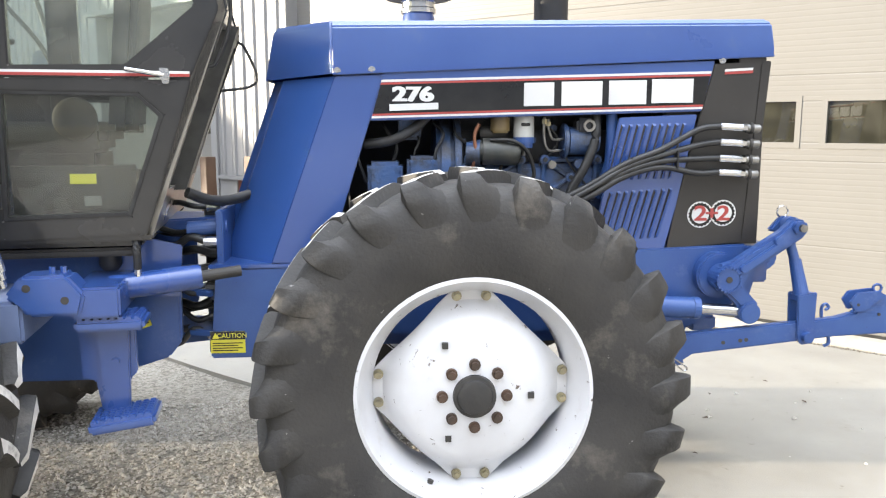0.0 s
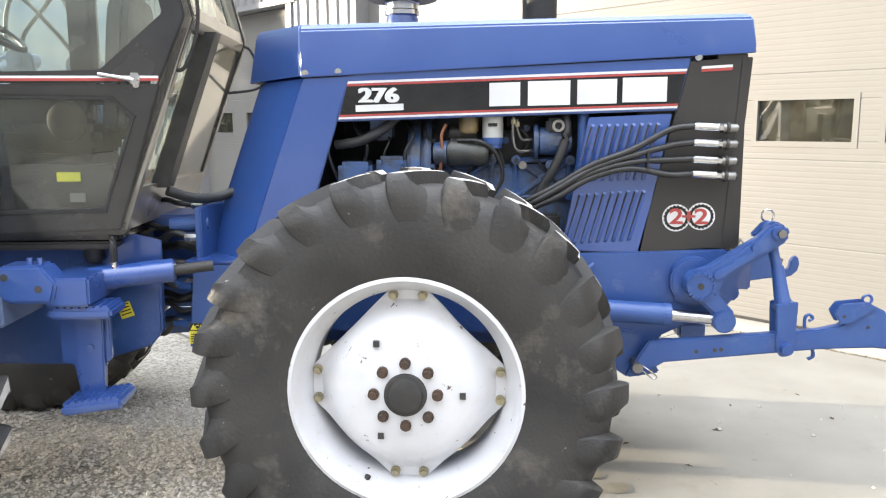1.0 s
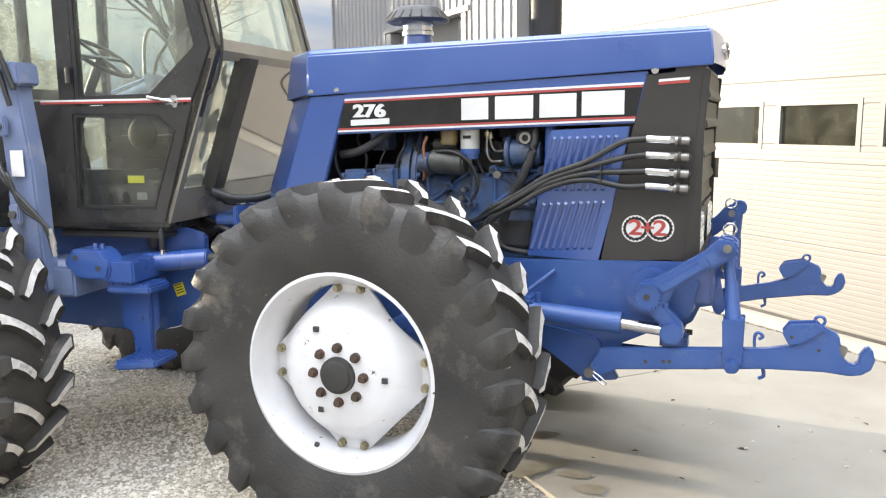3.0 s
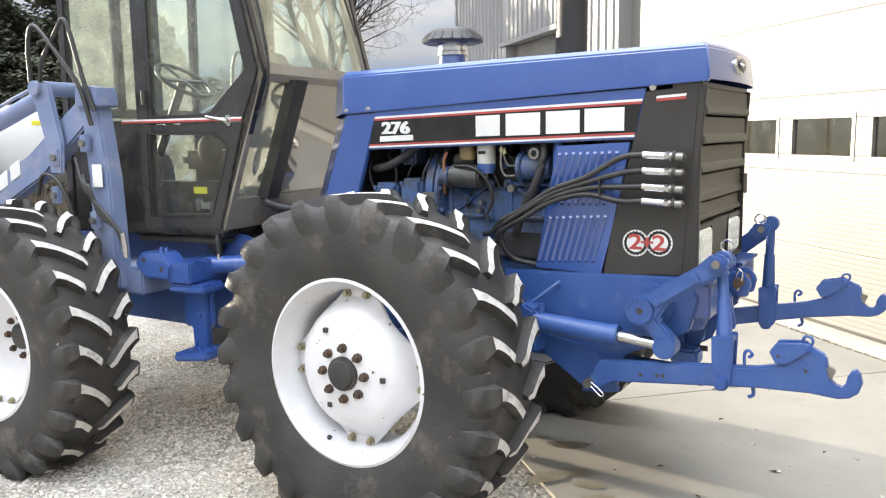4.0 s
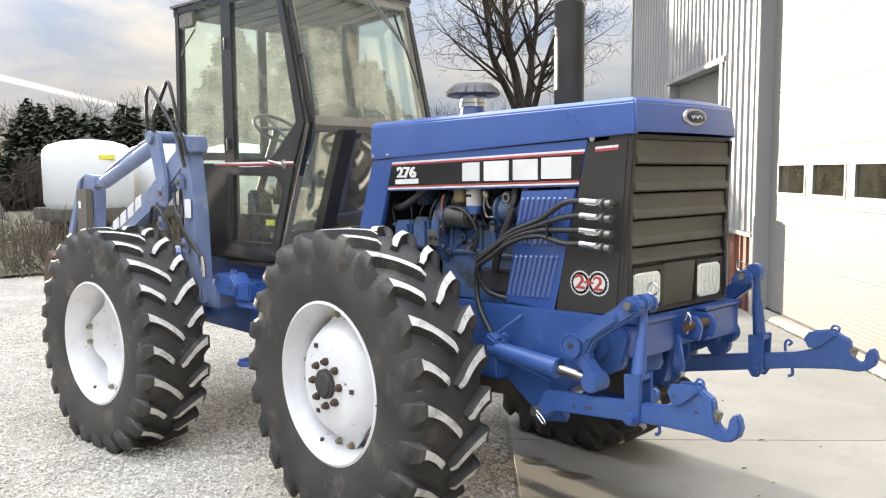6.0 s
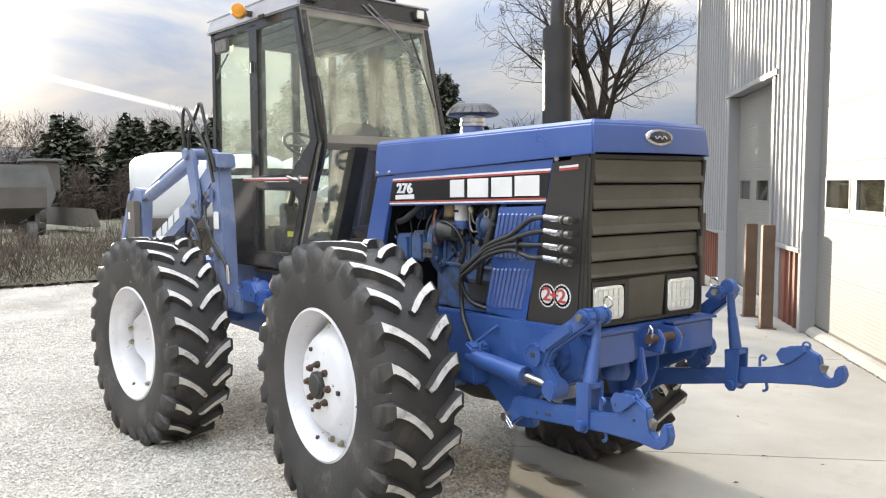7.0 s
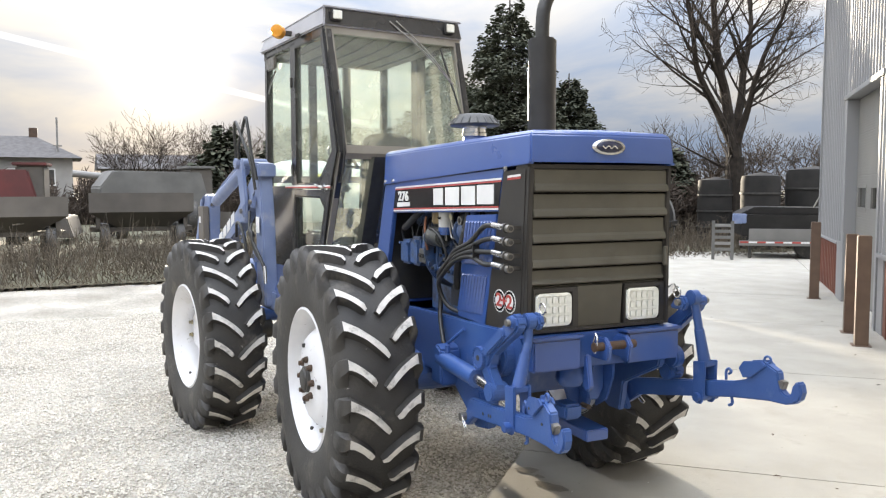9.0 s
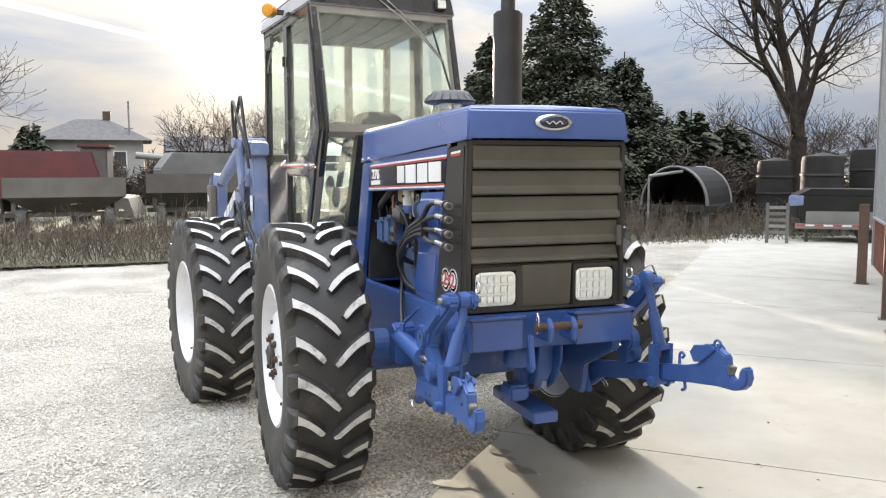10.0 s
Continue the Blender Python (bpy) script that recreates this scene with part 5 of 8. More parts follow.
    rod = part("lift_rod", tube([(tip[0], k(0.50), tip[1])] + bend + [(1.478 + fx, k(0.51 + dy), 0.96)], 0.022, 14), BLUE_OLD, tractor, "blue adjustable lifting rod", smooth=50)
    part("rod_collar", cyl(mid, (1.48 + fx, k(0.51 + dy), 0.965), 0.026, 18, r2=0.034), BLUE_OLD, rod)
    part("rod_top_eye", cyl((tip[0], k(0.47), tip[1]), (tip[0], k(0.52), tip[1]), 0.04, 18, w=0.005), BLUE_OLD, rod)
    for y in (0.462, 0.542):
        part("fork_plate", prism([(1.437 + fx, 0.985), (1.525 + fx, 0.998), (1.52 + fx, 0.80), (1.50 + fx, 0.765), (1.465 + fx, 0.762), (1.445 + fx, 0.79)], k(y + dy), k(y + 0.016 + dy), 0.004), BLUE_OLD, rod)
    part("fork_bridge", prism([(1.441 + fx, 0.955), (1.521 + fx, 0.967), (1.521 + fx, 0.992), (1.441 + fx, 0.98)], k(0.4785 + dy), k(0.5415 + dy), 0.002), BLUE_OLD, rod)
    part("fork_pin", cyl((1.483 + fx, k(0.44 + dy), 0.80), (1.483 + fx, k(0.59 + dy), 0.80), 0.024, 16, w=0.003), BLUE_OLD, rod)


both(front_linkage)
part("far_float_boss", cyl((1.31, 0.47, 1.0), (1.31, 0.53, 1.0), 0.06, 20, w=0.01), BLUE_OLD, tractor)


def engine():
    e = part("engine_block", box(-0.10, 0.75, -0.30, 0.26, 1.12, 1.55, 0.02), ENGINE, tractor, "blue-painted oily diesel engine")
    # the cast side of the block: webs that meet in bosses
    for x0 in (-0.02, 0.33):
        boss = [(x0 + 0.03, 1.57), (x0 + 0.27, 1.57), (x0 + 0.15, 1.49), (x0 + 0.03, 1.40), (x0 + 0.27, 1.40)]
        for a, c in ((0, 2), (1, 2), (2, 3), (2, 4), (0, 1), (3, 4), (0, 3), (1, 4)):
            (xa, za), (xc, zc) = boss[a], boss[c]
            part("block_web", tube([(xa, -0.305, za), (xc, -0.305, zc)], 0.013, 6, False), ENGINE, e)
        for xa, za in boss:
            part("block_boss", cyl((xa, -0.29, za), (xa, -0.335, za), 0.022, 12, w=0.004), ENGINE, e)
            part("boss_bolt", cyl((xa, -0.335, za), (xa, -0.347, za), 0.011, 6), ENGINE_SHADE, e)
    part("side_cover", box(0.28, 0.56, -0.345, -0.30, 1.20, 1.33, 0.012), ENGINE_SHADE, e)
    part("cylinder_head", box(-0.10, 0.72, -0.22, 0.22, 1.555, 1.70, 0.015), ENGINE_SHADE, e)
    for i in range(2):
        part("rocker_cover", box(-0.08 + 0.40 * i, 0.28 + 0.40 * i, -0.14, 0.14, 1.70, 1.80, 0.02), ENGINE_SHADE, e)
    part("bell_housing", cyl((-0.13, -0.10, 1.52), (-0.05, -0.10, 1.52), 0.26, 32, w=0.02), ENGINE, e, smooth=30)
    part("flywheel_flange", cyl((-0.05, -0.10, 1.52), (-0.02, -0.10, 1.52), 0.28, 32, w=0.006), ENGINE, e, smooth=30)
    for k in range(9):
        a = radians(150 + 25 * k)
        p = (-0.02, -0.10 + 0.265 * math.cos(a), 1.52 + 0.265 * math.sin(a))
        part("flange_bolt", cyl(p, (p[0] + 0.018, p[1], p[2]), 0.012, 6), ENGINE, e)
    part("starter_motor", cyl((0.055, -0.36, 1.61), (0.235, -0.36, 1.605), 0.06, 22, w=0.012), mat("starter_grey", (0.10, 0.10, 0.085), (0.055, 0.06, 0.06), 12, 0.45, 0.1, metal=0.3), e, smooth=30)
    part("starter_nose", cyl((0.0, -0.35, 1.60), (0.06, -0.36, 1.60), 0.05, 18, r2=0.06), ENGINE, e, smooth=30)
    part("solenoid", cyl((0.06, -0.33, 1.69), (0.18, -0.33, 1.685), 0.032, 16, w=0.006), DARK, e, smooth=30)
    fo = mat("filter_tan", (0.22, 0.155, 0.06), (0.13, 0.09, 0.045), 9, 0.45)
    part("fuel_filter", cyl((0.148, -0.36, 1.69), (0.148, -0.36, 1.765), 0.043, 20, w=0.008), fo, e, "tan spin-on filter", smooth=30)
    part("fuel_filter", cyl((0.255, -0.36, 1.64), (0.255, -0.36, 1.77), 0.046, 20, w=0.008), mat("filter_white", (0.5, 0.5, 0.47), (0.38, 0.38, 0.36), 9, 0.4, dust=(0.2, 0.19, 0.17), dscale=14, dlow=0.55), e, "white spin-on fuel filter", smooth=30)
    part("filter_foot", cyl((0.255, -0.36, 1.625), (0.255, -0.36, 1.655), 0.040, 20), BLUE_OLD, e)
    part("drain_cock", cyl((0.255, -0.36, 1.59), (0.255, -0.36, 1.63), 0.010, 8), STEEL, e)
    part("filter_head", box(0.10, 0.31, -0.41, -0.31, 1.765, 1.80, 0.008), DARK, e)
    part("injection_pump", cyl((0.45, -0.33, 1.655), (0.60, -0.33, 1.655), 0.062, 22, w=0.012), ENGINE, e, smooth=30)
    part("pump_flange", cyl((0.435, -0.33, 1.655), (0.455, -0.33, 1.655), 0.078, 22, w=0.005), ENGINE, e, smooth=30)
    part("pump_head", box(0.49, 0.58, -0.39, -0.29, 1.69, 1.755, 0.012), ENGINE_SHADE, e)
    part("pump_plug", cyl((0.555, -0.395, 1.60), (0.555, -0.36, 1.60), 0.018, 8), STEEL, e)
    part("pump_ring", lathe([(0.016, 0.0), (0.027, 0.0), (0.027, 0.012), (0.016, 0.012)], 18, Matrix.Translation((0.54, -0.40, 1.722)) @ pose(0, 0, 0, 90, 0, 0), None, True), STEEL, e)
    part("filter_band", cyl((0.255, -0.36, 1.645), (0.255, -0.36, 1.672), 0.0468, 20), BLUE_OLD, e)
    part("filter_label", box(0.235, 0.275, -0.4075, -0.405, 1.72, 1.735), DECAL_K, e)
    part("water_pipe", tube([(0.60, -0.33, 1.40), (0.645, -0.37, 1.55), (0.65, -0.37, 1.75), (0.64, -0.34, 1.85)], 0.026, 12), BLUE_OLD, e, smooth=50)
    part("pump_tank", box(-0.44, -0.285, -0.38, -0.22, 1.40, 1.565, 0.018), ENGINE, e)
    part("pump_tank", box(-0.265, -0.13, -0.38, -0.22, 1.40, 1.59, 0.018), ENGINE, e)
    for x, z in ((-0.42, 1.54), (-0.305, 1.54), (-0.245, 1.565), (-0.15, 1.565)):
        part("tank_bolt", cyl((x, -0.378, z), (x, -0.392, z), 0.010, 6), ENGINE, e)
    part("valve_plate", box(-0.13, -0.03, -0.375, -0.35, 1.43, 1.52, 0.005), STEEL, e)
    for x in (-0.105, -0.06):
        part("valve_port", cyl((x, -0.374, 1.475), (x, -0.384, 1.475), 0.014, 12), DARK, e)
    part("valve_body", box(-0.30, -0.20, -0.32, -0.20, 1.66, 1.76, 0.012), ENGINE, e)
    for x0, z1, x1, z0 in ((0.345, 1.76, 0.43, 1.615), (0.362, 1.75, 0.44, 1.665)):
        part("fuel_line", tube([(x0, -0.37, z1), (x0, -0.375, z0 + 0.05), (x0 + 0.02, -0.375, z0), (x1 - 0.02, -0.375, z0 - 0.002), (x1, -0.35, z0)], 0.006, 6), STEEL, e)
        part("line_nut", cyl((x0, -0.372, z1 - 0.03), (x0, -0.372, z1 - 0.01), 0.012, 6), BRASS, e)
    part("fuel_line", tube([(0.05, -0.40, 1.73), (0.03, -0.40, 1.68), (0.035, -0.40, 1.60), (0.02, -0.38, 1.52)], 0.008, 6), mat("copper_pipe", (0.30, 0.13, 0.075), None, 9, 0.45, 0.1, metal=0.4), e)
    part("coolant_hose", tube([(0.575, -0.36, 1.80), (0.575, -0.39, 1.68), (0.535, -0.40, 1.56), (0.47, -0.39, 1.44), (0.42, -0.37, 1.32)], 0.021, 10), HOSE, e, smooth=60)
    part("starter_cable", tube([(0.10, -0.40, 1.66), (0.20, -0.42, 1.655), (0.27, -0.40, 1.60), (0.30, -0.38, 1.50), (0.26, -0.37, 1.42)], 0.009, 8), HOSE, e, smooth=60)
    part("breather_pipe", tube([(-0.14, -0.30, 1.80), (-0.22, -0.36, 1.72), (-0.33, -0.37, 1.66), (-0.45, -0.34, 1.64)], 0.022, 10), ENGINE_SHADE, e, smooth=60)
    rngw = random.Random(3)
    for i in range(9):
        x, z = -0.50 + 0.12 * i, 1.72 + rngw.uniform(-0.04, 0.1)
        pts = [(x, -0.24, z), (x + rngw.uniform(-0.03, 0.05), -0.33, z - 0.05), (x + rngw.uniform(-0.02, 0.08), -0.34, z - 0.13), (x + rngw.uniform(-0.02, 0.10), -0.31, z - 0.24)]
        part("wiring", tube(pts, rngw.choice((0.004, 0.005, 0.008)), 6), HOSE if i % 3 else ENGINE_SHADE, e)
    for i in range(14):
        x, z = rngw.uniform(-0.48, 0.66), rngw.uniform(1.42, 1.76)
        y = -0.23 - (0.08 if z < 1.56 else 0.0)
        part("fitting", cyl((x, y, z), (x, y - 0.05, z), rngw.uniform(0.012, 0.024), rngw.choice((6, 8, 12)), w=0.003), rngw.choice((ENGINE_SHADE, STEEL, ENGINE)), e)
    part("manifold", tube([(0.0, 0.26, 1.60), (0.3, 0.30, 1.62), (0.6, 0.27, 1.62), (0.48, 0.2, 1.9), (0.48, 0.172, 2.15)], 0.055, 12), DARK, e, smooth=50)
    # dark sheet that closes the far side of the engine bay
    part("far_side_sheet", box(-0.54, 0.88, 0.33, 0.36, 1.12, 1.93, 0.004), DARK, e)
    part("oil_pan", box(-0.3, 0.7, -0.18, 0.18, 0.98, 1.10, 0.03), DARK, e)
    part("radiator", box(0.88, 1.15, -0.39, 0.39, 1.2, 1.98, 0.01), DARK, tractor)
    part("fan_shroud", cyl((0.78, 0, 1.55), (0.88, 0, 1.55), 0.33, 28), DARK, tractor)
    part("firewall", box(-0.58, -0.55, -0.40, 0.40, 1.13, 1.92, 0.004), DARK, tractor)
    # stack and air cleaner through the hood
    st = part("exhaust_muffler", cyl((0.48, 0.172, 2.15), (0.48, 0.172, 2.80), 0.085, 32, w=0.012), mat("stack_black", (0.012, 0.012, 0.012), (0.025, 0.023, 0.021), 6, 0.45, 0.1, bump=0.08, dust=(0.05, 0.045, 0.04), dlow=0.6), tractor, "tall black exhaust muffler with curved outlet pipe", smooth=30)
    part("outlet_pipe", tube([(0.48, 0.172, 2.78), (0.48, 0.174, 2.90), (0.478, 0.19, 3.0), (0.47, 0.25, 3.10), (0.46, 0.33, 3.15)], 0.042, 16), HOSE, st, smooth=50)
    part("stack_collar", cyl((0.48, 0.172, 2.19), (0.48, 0.172, 2.225), 0.09, 32), DARK, st)
    ac = part("air_intake", lathe([(0.0, 2.15), (0.078, 2.15), (0.078, 2.235), (0.072, 2.25), (0.07, 2.34)], 28, Matrix.Translation((-0.19, 0.063, 0))), BLUE, tractor, "mushroom air intake on a blue pipe", smooth=40)
    part("clamp", lathe([(0.074, 2.255), (0.084, 2.255), (0.084, 2.275), (0.078, 2.28), (0.078, 2.305), (0.084, 2.31), (0.084, 2.33), (0.074, 2.33)], 28, Matrix.Translation((-0.19, 0.063, 0)), None, True), CHROME, ac)
    part("intake_cap", lathe([(0.05, 2.335), (0.15, 2.318), (0.168, 2.325), (0.172, 2.335), (0.14, 2.37), (0.125, 2.392), (0.11, 2.40), (0.0, 2.405)], 36, Matrix.Translation((-0.19, 0.063, 0))), HOSE, ac, "black mushroom cap", smooth=30)
    for i in range(18):
        t = 2 * math.pi * i / 18
        c, s = math.cos(t), math.sin(t)
        part("cap_rib", tube([(-0.19 + 0.135 * c, 0.063 + 0.135 * s, 2.374), (-0.19 + 0.168 * c, 0.063 + 0.168 * s, 2.338)], 0.006, 5), HOSE, ac)


engine()


# ---- the cab half ----
def rpart(name, bm, material, parent, label="", smooth=0):
    bm.transform(RM)
    return part(name, bm, material, parent, label, smooth)


def fx(z):
    """The raked front of the cab: x at a height."""
    return 0.14 - (z - 2.17) * 0.25 if z > 2.17 else 0.14 - (2.17 - z) * 0.36


def slanted(y0, y1, z0, z1, d0, d1, bm=None):
    """A plate that follows the raked front, between depths d0 and d1 behind it."""
    b = bmesh.new()
    v = [b.verts.new((fx(z) - d, y, z)) for z, y in ((z0, y0), (z0, y1), (z1, y1), (z1, y0)) for d in (d0, d1)]
    for f in ((0, 2, 4, 6), (1, 3, 5, 7), (0, 2, 3, 1), (2, 4, 5, 3), (4, 6, 7, 5), (6, 0, 1, 7)):
        b.faces.new([v[i] for i in f])
    bmesh.ops.recalc_face_normals(b, faces=b.faces)
    return merge(bm, b)


YN, YF = -0.65, 0.545


def cab():
    c = part("cab", _cab_floor(), CABBLK, tractor, "black-framed glazed operator cab")
    # posts of both sides
    for y0, y1, near in ((YN, YN + 0.055, True), (YF - 0.055, YF, False)):
        rpart("rear_post", prism([(-1.43, 1.40), (-1.365, 1.40), (-1.325, 3.10), (-1.385, 3.10)], y0, y1, 0.008), CABBLK, c)
        rpart("centre_post", prism([(-0.80, 1.30), (-0.695, 1.30), (-0.685, 3.09), (-0.80, 3.08)], y0, y1, 0.008), CABBLK, c)
        rpart("front_post", prism([(-0.145, 3.10), (-0.085, 3.10), (0.15, 2.175), (-0.19, 1.29), (-0.25, 1.29), (0.085, 2.175)], y0, y1, 0.008), CABBLK, c)
        rpart("top_rail", prism([(-1.38, 3.04), (-0.1, 3.07), (-0.1, 3.13), (-1.38, 3.10)], y0, y1, 0.006), CABBLK, c)
        rpart("sill", prism([(-1.42, 1.25), (-0.18, 1.27), (-0.17, 1.33), (-1.42, 1.31)], y0, y1, 0.006), CABBLK, c)
        rpart("lower_side_panel", box(-1.40, -0.80, y0 + 0.012, y1 - 0.012, 1.31, 1.93, 0.004), CABBLK, c)
        ym = (y0 + y1) / 2
        g = pane([(-1.40, ym, 1.93), (-0.79, ym, 1.93), (-0.79, ym, 3.06), (-1.36, ym, 3.06)])
        rpart("side_window", g, GLASS, c).visible_shadow = False
        yo = y0 - 0.012 if near else y1 + 0.012
        yi = y0 + 0.03 if near else y1 - 0.03
        d = rpart("door", ring([(-0.69, 3.06), (-0.115, 3.095), (0.115, 2.175), (0.0, 1.915), (-0.26, 1.905), (-0.69, 1.905)],
                               [(-0.655, 3.025), (-0.16, 3.045), (0.022, 2.185), (-0.235, 1.965), (-0.25, 1.957), (-0.655, 1.95)], yo, yi, 0.006), CABBLK, c, "black-framed cab door with two tinted panes")
        rpart("lower_frame", ring([(-0.76, 1.90), (-0.18, 1.90), (0.0, 1.90), (-0.195, 1.295), (-0.775, 1.275)],
                                  [(-0.705, 1.855), (-0.2, 1.847), (-0.11, 1.765), (-0.25, 1.37), (-0.715, 1.36)], yo, yi, 0.006), CABBLK, d)
        rpart("inner_bead", ring([(-0.705, 1.855), (-0.2, 1.847), (-0.11, 1.765), (-0.25, 1.37), (-0.715, 1.36)],
                                 [(-0.69, 1.842), (-0.205, 1.834), (-0.13, 1.758), (-0.262, 1.385), (-0.70, 1.376)], yo * 0.997, yi, 0.003), HOSE, d)
        pu = pane([(x, (yo + yi) / 2, z) for x, z in ((-0.66, 3.03), (-0.15, 3.05), (0.03, 2.19), (-0.24, 1.95), (-0.66, 1.945))])
        rpart("pane", pu, GLASS, d).visible_shadow = False
        pl = pane([(x, (yo + yi) / 2, z) for x, z in ((-0.71, 1.86), (-0.2, 1.85), (-0.105, 1.768), (-0.245, 1.365), (-0.72, 1.355))])
        rpart("pane", pl, LGLASS, d).visible_shadow = False
        sgn = -1 if near else 1
        for z, h, m, nm in ((1.912, 0.011, DECAL_R, "red_stripe"), (1.923, 0.010, DECAL_W, "white_stripe")):
            rpart(nm, box(-0.90, -0.005, min(yo, yo + sgn * 0.003), max(yo, yo + sgn * 0.003), z, z + h), m, d)
        if near:
            h = rpart("handle_plate", prism([(-0.118, 1.945), (-0.085, 1.945), (-0.078, 1.92), (-0.085, 1.885), (-0.108, 1.885)], yo - 0.006, yo, 0.002), CHROME, d, "chrome door handle")
            rpart("lever", tube([(-0.10, yo - 0.02, 1.915), (-0.16, yo - 0.028, 1.925), (-0.24, yo - 0.02, 1.938)], 0.009, 8), CHROME, h)
            rpart("button", cyl((-0.10, yo, 1.915), (-0.10, yo - 0.026, 1.915), 0.017, 14), CHROME, h)
            rpart("hinge", cyl((-0.712, yo - 0.012, 2.72), (-0.712, yo - 0.012, 2.80), 0.012, 10), DARK, d)
            rpart("hinge", cyl((-0.712, yo - 0.012, 2.02), (-0.712, yo - 0.012, 2.10), 0.012, 10), DARK, d)
    # front screen
    f = rpart("front_frame", slanted(YN, YN + 0.065, 2.17, 3.12, 0, 0.05), FRAME, c, "dark brown-black windscreen surround")
    rpart("frame_rail", slanted(YF - 0.065, YF, 2.17, 3.12, 0, 0.05), FRAME, f)
    rpart("frame_rail", slanted(YN, YF, 3.06, 3.12, -0.002, 0.052), FRAME, f)
    rpart("frame_rail", slanted(YN, YF, 2.165, 2.225, -0.002, 0.052), FRAME, f)
    w = pane([(fx(z) - 0.025, y, z) for y, z in ((YN + 0.05, 2.2), (YF - 0.05, 2.2), (YF - 0.05, 3.08), (YN + 0.05, 3.08))])
    rpart("windscreen", w, FGLASS, f).visible_shadow = False
    rpart("lower_frame", slanted(YN, YN + 0.045, 1.29, 2.165, 0, 0.05), FRAME, f)
    rpart("lower_frame", slanted(YF - 0.045, YF, 1.29, 2.165, 0, 0.05), FRAME, f)
    rpart("lower_frame", slanted(YN, YF, 2.125, 2.168, -0.001, 0.051), FRAME, f)
    rpart("lower_frame", slanted(YN, YF, 1.29, 1.47, -0.001, 0.051), FRAME, f)
    rpart("black_mat", slanted(-0.385, -0.27, 1.45, 2.14, -0.05, 0.03), HOSE, f)
    rpart("lower_panel", slanted(-0.272, YF - 0.043, 1.47, 2.126, 0.012, 0.045), PANEL, f, "glossy taupe panel below the windscreen")
    lw = pane([(fx(z) - 0.025, y, z) for y, z in ((YN + 0.04, 1.45), (-0.36, 1.45), (-0.36, 2.13), (YN + 0.04, 2.13))])
    rpart("lower_pane", lw, RGLASS, f).visible_shadow = False
    rpart("grab_rail", tube([(fx(2.6), YN + 0.04, 2.62), (fx(2.55) + 0.05, YN + 0.03, 2.58), (0.16, YN + 0.03, 2.2), (0.1, YN + 0.03, 1.98), (0.04, YN + 0.03, 1.96)], 0.008, 8), HOSE, f)
    rpart("cab_hose", tube([(-0.06, -0.42, 1.44), (0.03, -0.36, 1.40), (0.12, -0.28, 1.395), (0.22, -0.2, 1.42), (0.30, -0.15, 1.45)], 0.024, 10), HOSE, f, smooth=60)
    rpart("grab_rail", tube([(fx(2.16), YF - 0.02, 2.16), (fx(2.12) + 0.05, YF, 2.13), (fx(2.0) + 0.15, YF, 1.99), (fx(1.93) + 0.14, YF, 1.93), (fx(1.90), YF - 0.02, 1.905)], 0.008, 8), HOSE, f)
    # wipers
    wp = rpart("wiper_arm", tube([(fx(3.2) + 0.03, -0.11, 3.2), (fx(2.95) + 0.03, 0.18, 2.97), (fx(2.73) + 0.02, 0.405, 2.735)], 0.007, 6), STEEL, f, "bare metal wiper arm")
    rpart("wiper_arm", tube([(fx(3.2) + 0.03, -0.05, 3.21), (fx(2.95) + 0.03, 0.2, 2.985), (fx(2.73) + 0.02, 0.41, 2.74)], 0.006, 6), STEEL, wp)
    rpart("wiper_blade", tube([(fx(3.0) + 0.008, 0.34, 3.02), (fx(2.7) + 0.008, 0.40, 2.73), (fx(2.45) + 0.008, 0.455, 2.47)], 0.009, 6), HOSE, wp)
    # back wall
    rpart("rear_frame", box(-1.40, -1.36, YN, YF, 3.02, 3.10, 0.004), CABBLK, c)
    rpart("rear_frame", box(-1.42, -1.37, YN, YF, 1.31, 1.50, 0.004), CABBLK, c)
    rpart("rear_frame", box(-1.40, -1.36, YN, YF, 1.96, 2.02, 0.004), CABBLK, c)
    rpart("rear_rail", box(-1.40, -1.36, -0.24, -0.17, 2.02, 3.04, 0.004), CABBLK, c)
    rpart("rear_rail", box(-1.40, -1.36, 0.10, 0.17, 2.02, 3.04, 0.004), CABBLK, c)
    rpart("rear_window", pane([(-1.384, YN + 0.04, 1.49), (-1.384, YF - 0.04, 1.49), (-1.384, YF - 0.04, 3.04), (-1.384, YN + 0.04, 3.04)]), RGLASS, c).visible_shadow = False
    # roof
    rb = bmesh.new()
    lo = [(-0.075, YN - 0.02, 3.115), (-0.075, YF + 0.02, 3.115), (-1.43, YF + 0.03, 3.085), (-1.43, YN - 0.03, 3.085)]
    hi = [(-0.105, YN, 3.258), (-0.105, YF, 3.258), (-1.40, YF, 3.195), (-1.40, YN, 3.195)]
    lv, hv = [rb.verts.new(p) for p in lo], [rb.verts.new(p) for p in hi]
    for i in range(4):
        j = (i + 1) % 4
        fc = rb.faces.new((lv[i], lv[j], hv[j], hv[i]))
        fc.material_index = 1 if i == 0 else 0
    rb.faces.new(hv)
    rb.faces.new(lv[::-1]).material_index = 1
    bmesh.ops.recalc_face_normals(rb, faces=rb.faces)
    bevel(rb, 0.012)
    r = rpart("roof", rb, [ROOFGREY, CABBLK], c, "grey cab roof with dark front fascia")
    rpart("drip_edge", prism([(-1.44, 3.19), (-0.095, 3.252), (-0.095, 3.262), (-1.44, 3.20)], YN - 0.008, YN + 0.004, 0.002), ROOFGREY, r)
